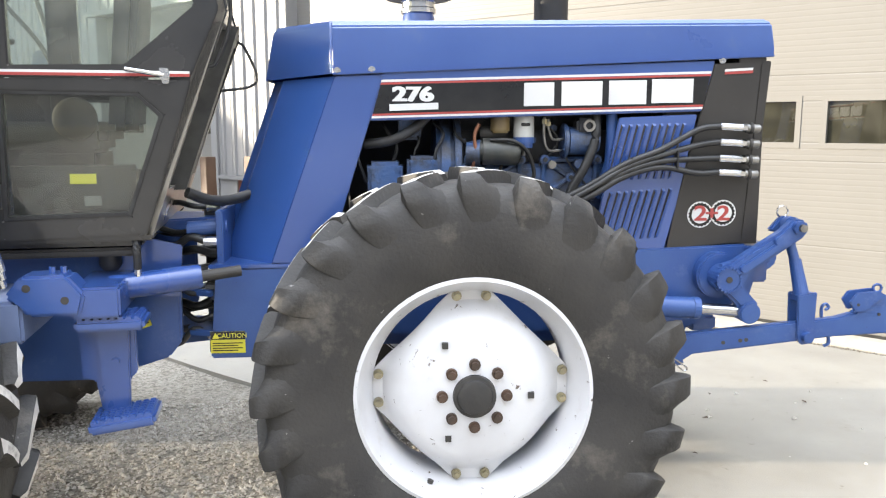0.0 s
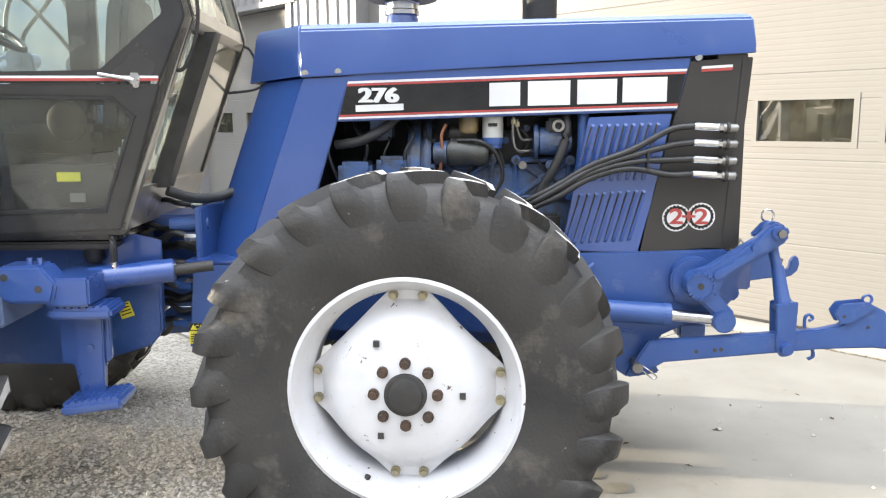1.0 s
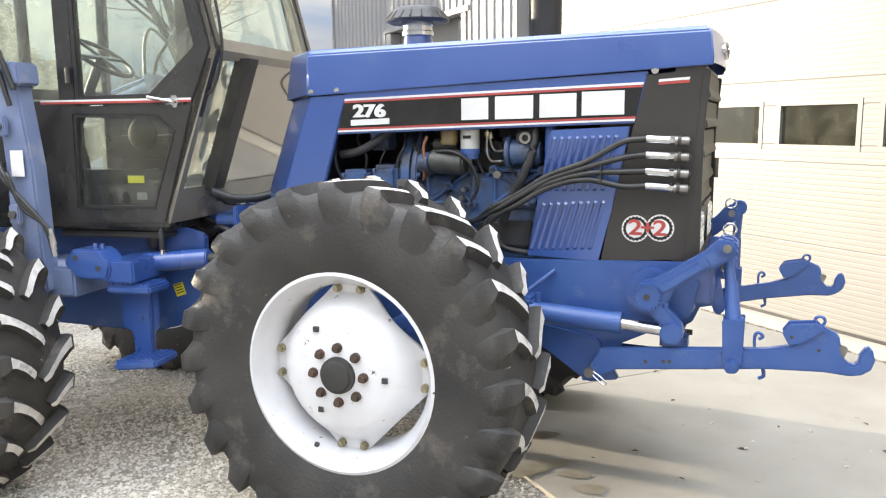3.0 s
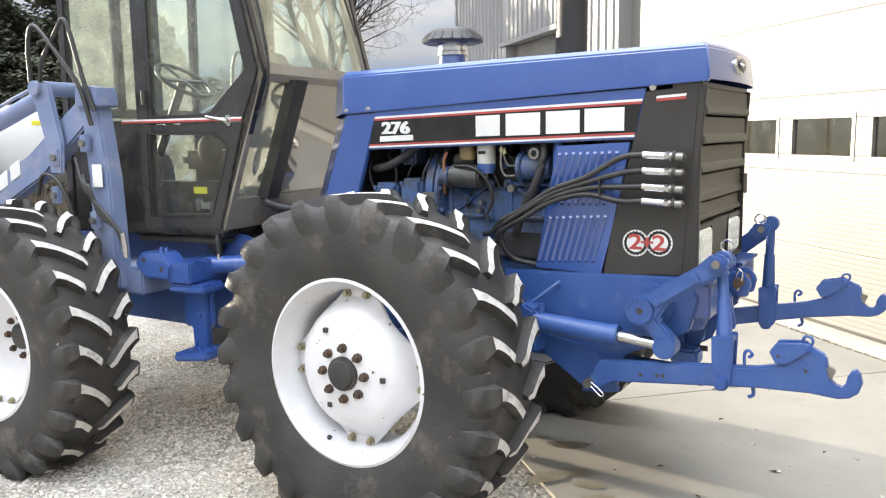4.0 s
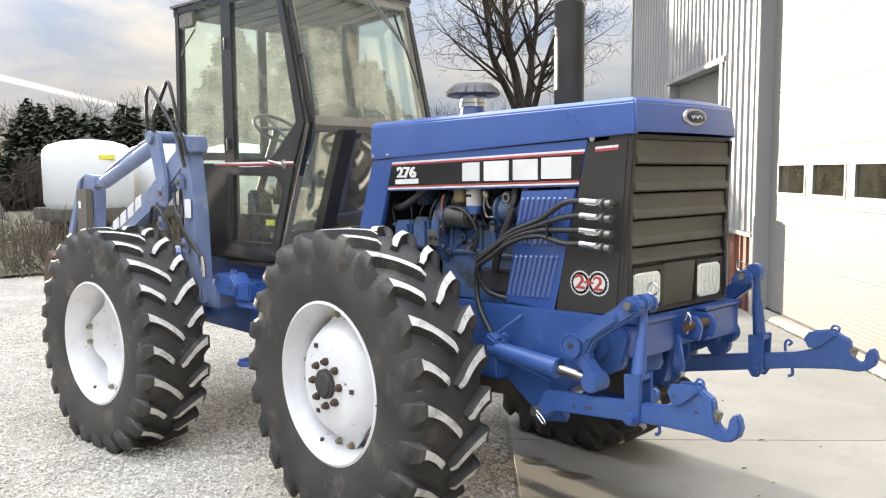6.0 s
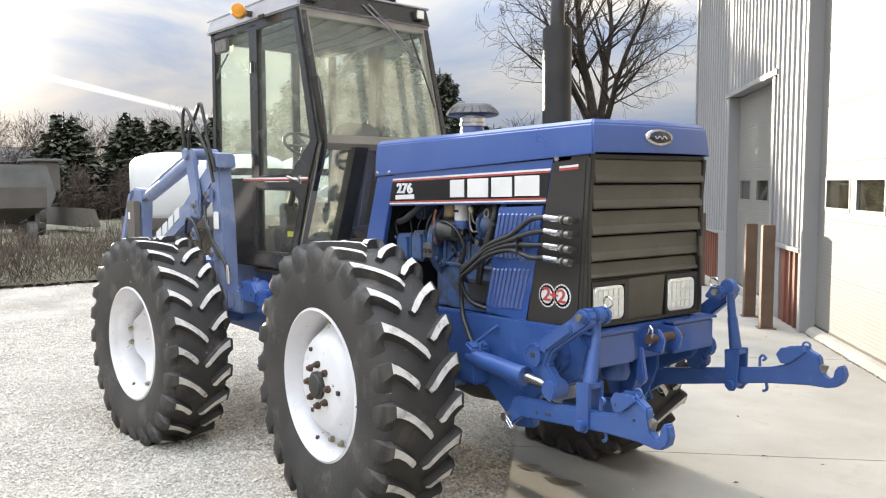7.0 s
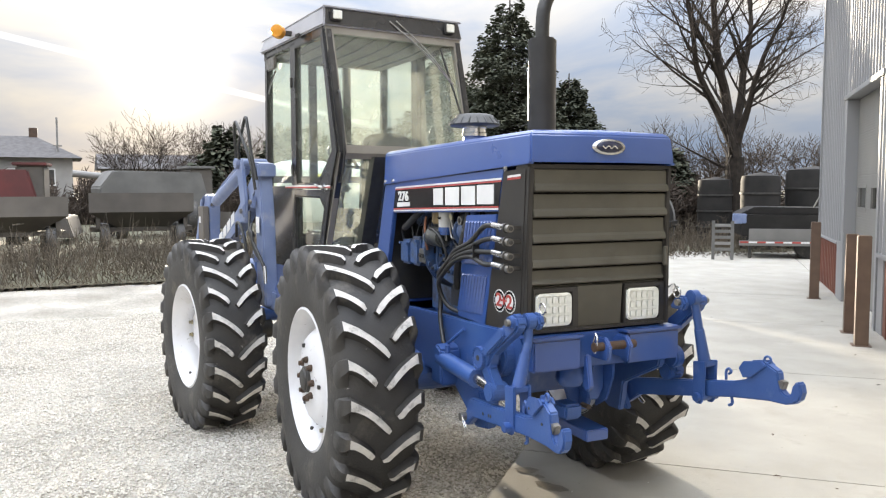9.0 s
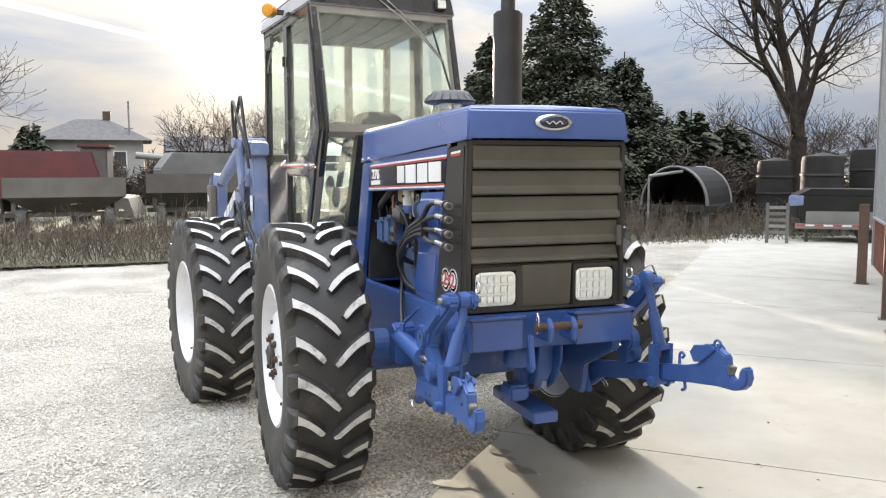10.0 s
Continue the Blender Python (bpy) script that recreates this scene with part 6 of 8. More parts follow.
    rpart("roof_lip", prism([(YN - 0.01, 3.25), (YF + 0.01, 3.25), (YF + 0.01, 3.265), (YN - 0.01, 3.265)], -0.115, -0.09, 0.003, "yz"), ROOFGREY, r)
    lin = rpart("roof_lining", prism([(-1.36, 3.02), (-0.6, 3.045), (-0.13, 3.10), (-1.36, 3.08)], YN + 0.05, YF - 0.05, 0.004), LINING, c, "quilted grey-brown roof lining")
    for i in range(6):
        y = YN + 0.16 + 0.17 * i
        rpart("lining_seam", tube([(-0.14, y, 3.092), (-0.6, y, 3.04), (-1.3, y, 3.017)], 0.008, 6, False), SEAT, lin)
    for y in (-0.565, 0.43):
        lp = rpart("roof_lamp", box(-0.09, -0.055, y - 0.045, y + 0.045, 3.155, 3.235, 0.008), DARK, c, "small square roof work lamp")
        rpart("lens", box(-0.056, -0.046, y - 0.038, y + 0.038, 3.162, 3.228, 0.006), LENS, lp)
    bc = rpart("beacon", lathe([(0.0, 0.0), (0.055, 0.0), (0.055, 0.05), (0.048, 0.07), (0.0, 0.078)], 28, Matrix.Translation((-0.70, YN - 0.125, 3.15)) @ pose(0, 0, 0, 0, 90, -38)), AMBER, c, "round amber warning lamp", smooth=35)
    rpart("beacon_bracket", box(-0.735, -0.70, YN - 0.13, YN + 0.0, 3.13, 3.17, 0.006), DARK, bc)
    rpart("marker_lamp", box(-0.60, -0.52, YN - 0.035, YN - 0.02, 3.10, 3.125, 0.004), DARK, c)
    # mirror inside the rear quarter and its stay
    mr = rpart("mirror", box(-1.30, -1.10, YN - 0.02, YN + 0.01, 2.92, 3.03, 0.012), STEEL, c, "rectangular mirror")
    rpart("mirror_stay", tube([(-1.1, YN - 0.01, 2.90), (-1.25, YN, 2.8), (-1.36, YN + 0.02, 2.72)], 0.007, 6), STEEL, mr)
    # inside
    st = rpart("seat", box(-0.85, -0.40, -0.26, 0.20, 1.62, 1.74, 0.04), SEAT, c, "dark vinyl operator seat")
    rpart("backrest", _backrest(), SEAT, st, smooth=45)
    rpart("seat_base", box(-0.78, -0.45, -0.2, 0.15, 1.31, 1.62, 0.02), DARK, st)
    for y in (-0.33, 0.27):
        rpart("armrest", box(-0.75, -0.38, y - 0.03, y + 0.03, 1.88, 1.94, 0.02), SEAT, st)
    con = rpart("console", prism([(-1.32, 1.31), (-1.14, 1.31), (-1.18, 1.62), (-1.22, 1.72), (-1.32, 1.72)], -0.10, 0.06, 0.02), CABBLK, c, "black instrument console")
    sw = rpart("steering_wheel", lathe([(0.19 + 0.014 * math.cos(a), 0.014 * math.sin(a)) for a in [2 * math.pi * k / 8 for k in range(8)]], 36, Matrix.Translation((-0.98, -0.03, 2.20)) @ pose(0, 0, 0, 0, 35, 0), None, True), HOSE, con, smooth=60)
    rpart("spoke", box(-0.18, 0.18, -0.015, 0.015, -0.008, 0.008, 0.004, None, Matrix.Translation((-0.98, -0.03, 2.20)) @ pose(0, 0, 0, 0, 35, 0)), HOSE, sw)
    rpart("spoke", box(-0.015, 0.015, -0.18, 0.18, -0.008, 0.008, 0.004, None, Matrix.Translation((-0.98, -0.03, 2.20)) @ pose(0, 0, 0, 0, 35, 0)), HOSE, sw)
    rpart("column", cyl((-1.25, -0.03, 1.68), (-0.99, -0.03, 2.19), 0.03, 14), DARK, con)
    rpart("round_cover", lathe([(0.0, 0.03), (0.07, 0.025), (0.088, 0.012), (0.09, 0.0), (0.0, 0.0)], 28, Matrix.Translation((-0.501, -0.36, 1.750)) @ pose(0, 0, 0, 90, 0, 0)), mat("cover_tan", (0.032, 0.029, 0.02), (0.026, 0.023, 0.016), 6, 0.7, spec=0.2), c, "round tan cover beside the seat", smooth=40)
    part_y = rpart("side_console", box(-0.85, -0.25, -0.52, -0.34, 1.31, 1.56, 0.02), CABBLK, c)
    rpart("warning_label", box(-0.50, -0.40, -0.526, -0.522, 1.49, 1.53), YELLOW, part_y)
    rpart("data_label", box(-0.45, -0.385, -0.526, -0.522, 1.40, 1.44), MACHGREY, part_y)


def _backrest():
    """Rounded seat back, leaning."""
    poly = [(-0.25, 1.70), (0.19, 1.70)]
    poly += [(-0.03 + 0.22 * (1 if math.cos(a) > 0 else -1) * abs(math.cos(a)) ** 0.6, 2.20 + 0.15 * abs(math.sin(a)) ** 0.6) for a in [math.pi * k / 12 for k in range(13)]]
    b = prism(poly, -0.40, -0.30, 0.03, "yz")
    for v in b.verts:
        v.co.x += (v.co.z - 1.7) * 0.10
    return b


def _cab_floor():
    b = box(-1.42, -0.22, YN + 0.06, YF - 0.06, 1.24, 1.31, 0.01)
    b.transform(RM)
    return b


cab()


def rear_frame():
    for y0, y1, zb in ((-0.46, -0.40, 0.0), (0.34, 0.40, 0.09)):
        rpart("chassis_rail", prism([(-2.3, 0.90), (-1.7, 0.69 + zb), (-0.45, 0.645 + zb), (-0.16, 0.73), (-0.105, 0.80), (-0.10, 1.2), (-0.30, 1.26), (-2.3, 1.20)], y0, y1, 0.01), BLUE_OLD, tractor)
    rpart("chassis_belly", box(-2.0, -0.35, -0.39, 0.33, 0.79, 1.2, 0.02), BLUE_OLD, tractor)
    rpart("axle_housing", cyl((-1.38, -1.05, 0.80), (-1.38, 1.05, 0.80), 0.07, 24, w=0.01), BLUE_OLD, tractor)
    # hinge plates, pins and hoses of the joint
    for z in (0.74, 1.27):
        rpart("hinge_plate", prism([(-0.25, -0.2), (0.04, -0.12), (0.09, 0.0), (0.04, 0.12), (-0.25, 0.2)], z - 0.03, z + 0.03, 0.008, "xy"), BLUE_OLD, tractor)
    rpart("hinge_pin", cyl((0.02, 0, 0.62), (0.02, 0, 1.38), 0.05, 20), DARK, tractor)
    for i in range(6):
        z = 0.80 + 0.085 * i
        part("joint_hose", tube([(-1.55, -0.20 + 0.05 * i, z + 0.05), (-1.36, -0.26 + 0.03 * i, z), (-1.12, -0.22 + 0.04 * i, z + 0.02)], 0.017, 8), HOSE, tractor)
    part("steering_ram", cyl((-1.48, -0.66, 1.075), (-1.13, -0.575, 1.103), 0.052, 20, w=0.006), BLUE, tractor, "blue steering ram by the joint", smooth=30)
    part("ram_rod", cyl((-1.14, -0.578, 1.102), (-0.98, -0.52, 1.115), 0.024, 16), DARK, tractor)
    part("ram_hose", tube([(-1.365, -0.655, 1.15), (-1.365, -0.655, 1.25), (-1.385, -0.60, 1.36)], 0.016, 8), HOSE, tractor)
    part("ram_fitting", cyl((-1.365, -0.655, 1.10), (-1.365, -0.655, 1.17), 0.014, 8), CHROME, tractor)
    # bracket and steps
    br = rpart("ram_bracket", prism([(-0.60, 1.02), (-0.42, 1.02), (-0.40, 1.10), (-0.46, 1.175), (-0.62, 1.175), (-0.68, 1.10)], -0.86, -0.72, 0.012), BLUE, tractor)
    for x, z in ((-0.60, 1.13), (-0.47, 1.08)):
        rpart("hole", cyl((x, -0.855, z), (x, -0.862, z), 0.015, 14), DARK, br)
    for x in (-0.52, -0.48):
        rpart("bolt", cyl((x, -0.8, 1.17), (x, -0.8, 1.20), 0.012, 6), BLUE, br)
    rpart("bracket_box", box(-0.46, -0.28, -0.84, -0.45, 1.0, 1.12, 0.01), BLUE, tractor)
    sp = rpart("boarding_step", prism([(-0.465, 1.0), (-0.255, 1.0), (-0.255, 0.745), (-0.285, 0.715), (-0.29, 0.60), (-0.395, 0.58), (-0.415, 0.715), (-0.465, 0.73)], -0.70, -0.67, 0.006), BLUE, tractor, "blue two-tread boarding step")
    rpart("tread", box(-0.455, -0.20, -0.83, -0.64, 0.945, 0.99, 0.012), BLUE, sp)
    TT = Matrix.Translation((-0.27, -0.75, 0.6)) @ pose(0, 0, 0, 0, -7, 0) @ Matrix.Translation((0.27, 0.75, -0.6))
    rpart("tread", box(-0.425, -0.175, -0.86, -0.65, 0.56, 0.605, 0.012, None, TT), BLUE, sp)
    for z, x0, x1, y0, y1 in ((0.99, -0.445, -0.21, -0.825, -0.645), (0.605, -0.415, -0.185, -0.855, -0.66)):
        for i in range(7):
            y = y0 + (y1 - y0) * (i + 0.3) / 7
            for j in range(8):
                x = x0 + (x1 - x0) * j / 8
                rpart("grip", box(x, x + (x1 - x0) / 8 * 0.72, y, y + 0.012, z - 0.002, z + 0.009, 0.002, None, TT if z < 0.7 else None), BLUE, sp)
    rpart("step_gusset", prism([(-0.40, 0.945), (-0.275, 0.945), (-0.285, 0.60), (-0.385, 0.585)], -0.725, -0.702, 0.005), BLUE, sp)
    rpart("step_bolt", cyl((-0.33, -0.72, 0.80), (-0.33, -0.737, 0.80), 0.016, 6), BLUE, sp)
    # labels
    lb = part("caution_label", box(-1.133, -0.984, -0.4485, -0.446, 0.735, 0.832), YELLOW, tractor, "yellow and black caution label")
    part("label_head", box(-1.133, -0.984, -0.4505, -0.448, 0.796, 0.832), DECAL_K, lb)
    words("CAUTION", 0.030, Matrix.Translation((-1.040, -0.451, 0.813)) @ pose(0, 0, 0, 90, 0, 0), YELLOW, lb, "label_word", sx=0.95)
    part("warning_triangle", prism([(-1.126, 0.801), (-1.096, 0.801), (-1.111, 0.827)], -0.4505, -0.4525), YELLOW, lb)
    for i in range(4):
        part("text_bar", box(-1.125, -0.995 - 0.02 * (i % 2), -0.4505, -0.448, 0.778 - 0.011 * i, 0.782 - 0.011 * i), DECAL_K, lb)
    LT = Matrix.Translation((-0.265, -0.46, 0.90)) @ pose(0, 0, 0, 0, -18, 0) @ Matrix.Translation((0.215, 0.46, -0.92))
    l2 = rpart("warning_label", box(-0.245, -0.185, -0.4635, -0.461, 0.885, 0.955, 0, None, LT), YELLOW, tractor, "small yellow warning label")
    for i in range(4):
        rpart("text_bar", box(-0.238, -0.192, -0.4655, -0.463, 0.945 - 0.015 * i, 0.95 - 0.015 * i, 0, None, LT), DECAL_K, l2)
    rpart("under_pan", box(-0.9, -0.25, -0.6, 0.5, 1.2, 1.235, 0.01), DARK, tractor)
    for x, y in ((-0.37, -0.50),):
        rpart("cab_mount", lathe([(0.0, 1.13), (0.03, 1.13), (0.046, 1.155), (0.046, 1.20), (0.035, 1.24), (0.0, 1.24)], 18, Matrix.Translation((x, y, 0))), HOSE, tractor, smooth=40)
    rpart("side_plate", prism([(-0.40, 1.0), (-0.10, 1.0), (-0.085, 1.22), (-0.20, 1.25), (-0.40, 1.24)], -0.475, -0.462, 0.004), BLUE, tractor)
    # hydraulic fittings and hoses across the joint
    rngj = random.Random(8)
    for i in range(9):
        z = 0.80 + 0.07 * i
        y = -0.36 + 0.05 * (i % 3)
        part("joint_fitting", cyl((-1.10, y, z), (-1.16, y, z), 0.022, 8), HOSE if i % 2 else CHROME, tractor)
        part("joint_hose", tube([(-1.15, y, z), (-1.22, y - 0.05 * rngj.random(), z + rngj.uniform(-0.03, 0.03)), (-1.30, y + 0.02, z + rngj.uniform(-0.06, 0.03)), (-1.42, y + 0.04, z)], rngj.choice((0.013, 0.018)), 8), HOSE, tractor, smooth=60)
    for z in (0.80, 0.98):
        part("joint_lug", prism([(-1.12, -0.42), (-1.24, -0.38), (-1.26, -0.30), (-1.22, -0.24), (-1.12, -0.24)], z, z + 0.03, 0.006, "xy"), BLUE_OLD, tractor)
    part("joint_boss", cyl((-1.07, -0.30, 1.28), (-1.24, -0.34, 1.27), 0.035, 16, w=0.005), BLUE_OLD, tractor)


rear_frame()


def loader():
    """The loader on the cab half: tower, boom, link and ram each side."""
    for s, y in ((-1, -0.86), (1, 0.95)):
        L = rpart("loader_tower", prism([(-0.93, 0.95), (-0.74, 0.95), (-0.765, 1.6), (-0.83, 2.08), (-0.96, 2.08), (-0.93, 1.6)], y - 0.055, y + 0.055, 0.012), BLUE_PALE, tractor, "faded blue loader tower, boom and rams, paled for haze")
        rpart("tower_cap", prism([(-0.98, 2.0), (-0.78, 2.0), (-0.79, 2.11), (-0.97, 2.13)], y - 0.075, y + 0.075, 0.012), BLUE_PALE, L)
        rpart("tower_foot", box(-1.0, -0.62, min(y, y * 0.45), max(y, y * 0.45), 0.92, 1.08, 0.012), BLUE_PALE, L)
        bo = rpart("boom", prism([(-0.86, 2.02), (-0.90, 1.92), (-1.32, 1.60), (-2.25, 1.14), (-3.15, 0.68), (-3.22, 0.79), (-2.30, 1.30), (-1.42, 1.74), (-1.08, 1.98), (-0.96, 2.06)], y - 0.05, y + 0.05, 0.012), BLUE_PALE, L)
        for i, (x, z) in enumerate(((-1.50, 1.665), (-1.62, 1.60), (-1.74, 1.54), (-1.86, 1.48))):
            if s < 0:
                rpart("letter_block", prism([(x, z - 0.05), (x - 0.09, z - 0.095), (x - 0.09, z + 0.0), (x, z + 0.045)], y - 0.055, y - 0.051, 0), DECAL_W, bo)
        lk = rpart("link_plate", prism([(-1.16, 2.15), (-1.26, 2.17), (-1.31, 2.10), (-1.22, 1.80), (-1.20, 1.62), (-1.10, 1.62), (-1.08, 1.80)], y - 0.09, y - 0.06, 0.01), BLUE_PALE, L)
        rpart("cross_pin", cyl((-1.25, y - 0.12, 2.12), (-1.25, y + 0.16, 2.12), 0.045, 18, w=0.004), BLUE_PALE, lk)
        rm = rpart("tilt_ram", cyl((-1.30, y - 0.02, 2.07), (-2.12, y - 0.02, 1.79), 0.052, 20, w=0.006), BLUE_PALE, L, smooth=30)
        rpart("ram_rod", cyl((-2.12, y - 0.02, 1.79), (-2.32, y - 0.02, 1.73), 0.026, 14), CHROME, rm)
        rpart("ram_pipe", tube([(-1.28, y - 0.03, 2.15), (-1.6, y - 0.03, 2.05), (-2.05, y - 0.03, 1.88), (-2.10, y - 0.03, 1.84)], 0.011, 6), BLUE_PALE, rm)
        rpart("end_bracket", prism([(-2.24, 1.84), (-2.42, 1.86), (-2.46, 1.78), (-2.42, 1.30), (-2.28, 1.30), (-2.24, 1.7)], y - 0.05, y + 0.05, 0.01), BLUE_PALE, L)
        rpart("drop_link", prism([(-2.40, 1.84), (-2.48, 1.80), (-2.95, 0.85), (-2.86, 0.80)], y - 0.075, y - 0.052, 0.008), BLUE_PALE, L)
        rpart("valve_box", box(-2.44, -2.26, y - 0.11, y - 0.055, 1.36, 1.74, 0.008), MACH, L)
        rpart("valve_label", box(-2.40, -2.36, y - 0.113, y - 0.11, 1.58, 1.64), DECAL_W, L)
        for x, z in ((-0.90, 1.80), (-0.86, 1.36), (-1.14, 1.72), (-1.16, 1.50)):
            rpart("pin_keeper", prism([(x - 0.03, z + 0.05), (x + 0.03, z + 0.05), (x + 0.03, z - 0.05), (x - 0.03, z - 0.05)], y - 0.102, y - 0.07, 0.006), BLUE_PALE, L)
            rpart("pin_head", cyl((x, y - 0.10, z), (x, y - 0.12, z), 0.02, 14), STEEL, L)
        rpart("loader_hose", tube([(-0.84, y - 0.085, 1.90), (-0.90, y - 0.10, 2.12), (-1.06, y - 0.12, 2.34), (-1.20, y - 0.12, 2.47), (-1.27, y - 0.11, 2.38), (-1.30, y - 0.09, 2.16)], 0.013, 8), HOSE, L, smooth=60)
        rpart("loader_hose", tube([(-1.22, y - 0.09, 2.16), (-1.17, y - 0.11, 2.27), (-1.06, y - 0.11, 2.40), (-0.98, y - 0.11, 2.49), (-0.93, y - 0.11, 2.42), (-0.87, y - 0.10, 2.18), (-0.81, y - 0.085, 1.98)], 0.013, 8), HOSE, L, smooth=60)
        if s < 0:
            rpart("data_label", box(-0.875, -0.80, y - 0.074, y - 0.071, 1.55, 1.68), DECAL_W, L)
            for i in range(3):
                p0 = -0.98 + 0.05 * i
                rpart("loader_hose", tube([(p0, y - 0.09, 1.72 - 0.1 * i), (-0.9 + 0.02 * i, y - 0.12, 1.56), (-0.80, y - 0.11, 1.44 - 0.02 * i), (-0.70, y - 0.09, 1.32), (-0.66, y - 0.08, 1.20 + 0.03 * i)], 0.012, 8), HOSE, L, smooth=60)
                rpart("hose_end", cyl((-0.67, y - 0.08, 1.23 + 0.03 * i), (-0.65, y - 0.08, 1.15 + 0.03 * i), 0.014, 8), CHROME, L)
            rpart("loader_hose", tube([(-1.30, y - 0.10, 1.50), (-1.22, y - 0.12, 1.62), (-1.10, y - 0.12, 1.58), (-1.02, y - 0.11, 1.40), (-1.05, y - 0.11, 1.28)], 0.012, 8), HOSE, L, smooth=60)
        if s < 0:
            rpart("coupler_plate", prism([(-3.10, 0.55), (-2.98, 0.55), (-2.92, 1.15), (-3.02, 1.20), (-3.12, 1.0)], y - 0.12, y + 0.12, 0.01), RUST, L)
    rpart("cross_tube", cyl((-2.6, -0.86, 1.12), (-2.6, 0.95, 1.12), 0.07, 18), BLUE_PALE, tractor)


loader()


# ---- trees ----
class Sticks:
    """Collects tapered round bars as one mesh."""

    def __init__(self):
        self.v, self.f = [], []

    def bar(self, a, b, r0, r1, n=5):
        d = (b - a).normalized()
        s = d.cross(Vector((0.31, 0.17, 0.93)))
        if s.length < 0.05:
            s = d.cross(Vector((1, 0, 0)))
        s.normalize()
        u = s.cross(d)
        o = len(self.v)
        for c, r in ((a, r0), (b, r1)):
            for k in range(n):
                t = 2 * math.pi * k / n
                self.v.append(tuple(c + r * (math.cos(t) * s + math.sin(t) * u)))
        for k in range(n):
            j = (k + 1) % n
            self.f.append((o + k, o + j, o + n + j, o + n + k))

    def make(self, name, material, parent):
        me = bpy.data.meshes.new(name)
        me.from_pydata(self.v, [], self.f)
        me.materials.append(material)
        ob = new(name, me)
        ob.parent = parent
        ob.matrix_parent_inverse = Matrix.Translation(-parent.location)
        return ob


def bare_tree(x, y, h, seed, trunk=0.3, fork=0.28, wide=1.0, levels=6, label="tall leafless broad tree with dark bark", thin=0.006):
    rng = random.Random(seed)
    t = thing("bare_tree", (x, y, 0), label, "tree", "leafless trees")
    wood, twig = Sticks(), Sticks()

    def grow(p, d, length, r, lev):
        steps = 4 if lev < 3 else 3
        for i in range(steps):
            d2 = (d + Vector((rng.gauss(0, 1), rng.gauss(0, 1), rng.gauss(0, 0.7) + 0.25)) * (0.10 if lev < 2 else 0.17)).normalized()
            q = p + d2 * length / steps
            r1 = r * (0.90 if lev else 0.94)
            (wood if lev < 4 else twig).bar(p, q, max(r, thin), max(r1, thin * 0.7), 8 if lev < 2 else 5 if lev < 4 else 3)
            p, d, r = q, d2, r1
            if lev and lev < levels and i < steps - 1 and rng.random() < (0.8 if lev > 1 else 0.5):
                side = d.cross(Vector((rng.gauss(0, 1), rng.gauss(0, 1), rng.gauss(0, 1)))).normalized()
                grow(p, (d * 0.55 + side * 0.85 * wide + Vector((0, 0, 0.15))).normalized(), length * rng.uniform(0.45, 0.75), r * 0.55, lev + 1)
        if lev < levels:
            n = 4 if lev == 0 else 2 if rng.random() < 0.6 else 3
            a0 = rng.uniform(0, 6.28)
            for i in range(n):
                a = a0 + 2 * math.pi * i / n + rng.uniform(-0.4, 0.4)
                s = Vector((math.cos(a), math.sin(a), 0))
                side = (s - d * s.dot(d)).normalized()
                ang = rng.uniform(0.3, 0.62) * (wide if lev < 3 else 1)
                if lev < 2 and i == 0:      # the leader goes on up
                    grow(p, (d + side * 0.10 + Vector((0, 0, 0.15))).normalized(), h * (0.26 if lev == 0 else 0.2), r * 0.84, lev + 1)
                    continue
                if lev == 0:
                    ang += 0.15
                grow(p, (d * math.cos(ang) + side * math.sin(ang) + Vector((0, 0, 0.06))).normalized(), length * rng.uniform(0.62, 0.86) if lev else h * rng.uniform(0.24, 0.3), r * (0.72 if n == 2 else 0.6), lev + 1)
    grow(Vector((x, y, -0.1)), Vector((0, 0, 1)), h * fork, trunk, 0)
    for k in range(6):
        a = 6.28 * k / 6
        wood.bar(Vector((x + 0.9 * trunk * math.cos(a), y + 0.9 * trunk * math.sin(a), -0.1)), Vector((x, y, trunk * 2.2)), trunk * 0.5, trunk * 0.3, 6)
    wood.make("trunk", BARK, t)
    twig.make("crown", TWIG, t)
    return t


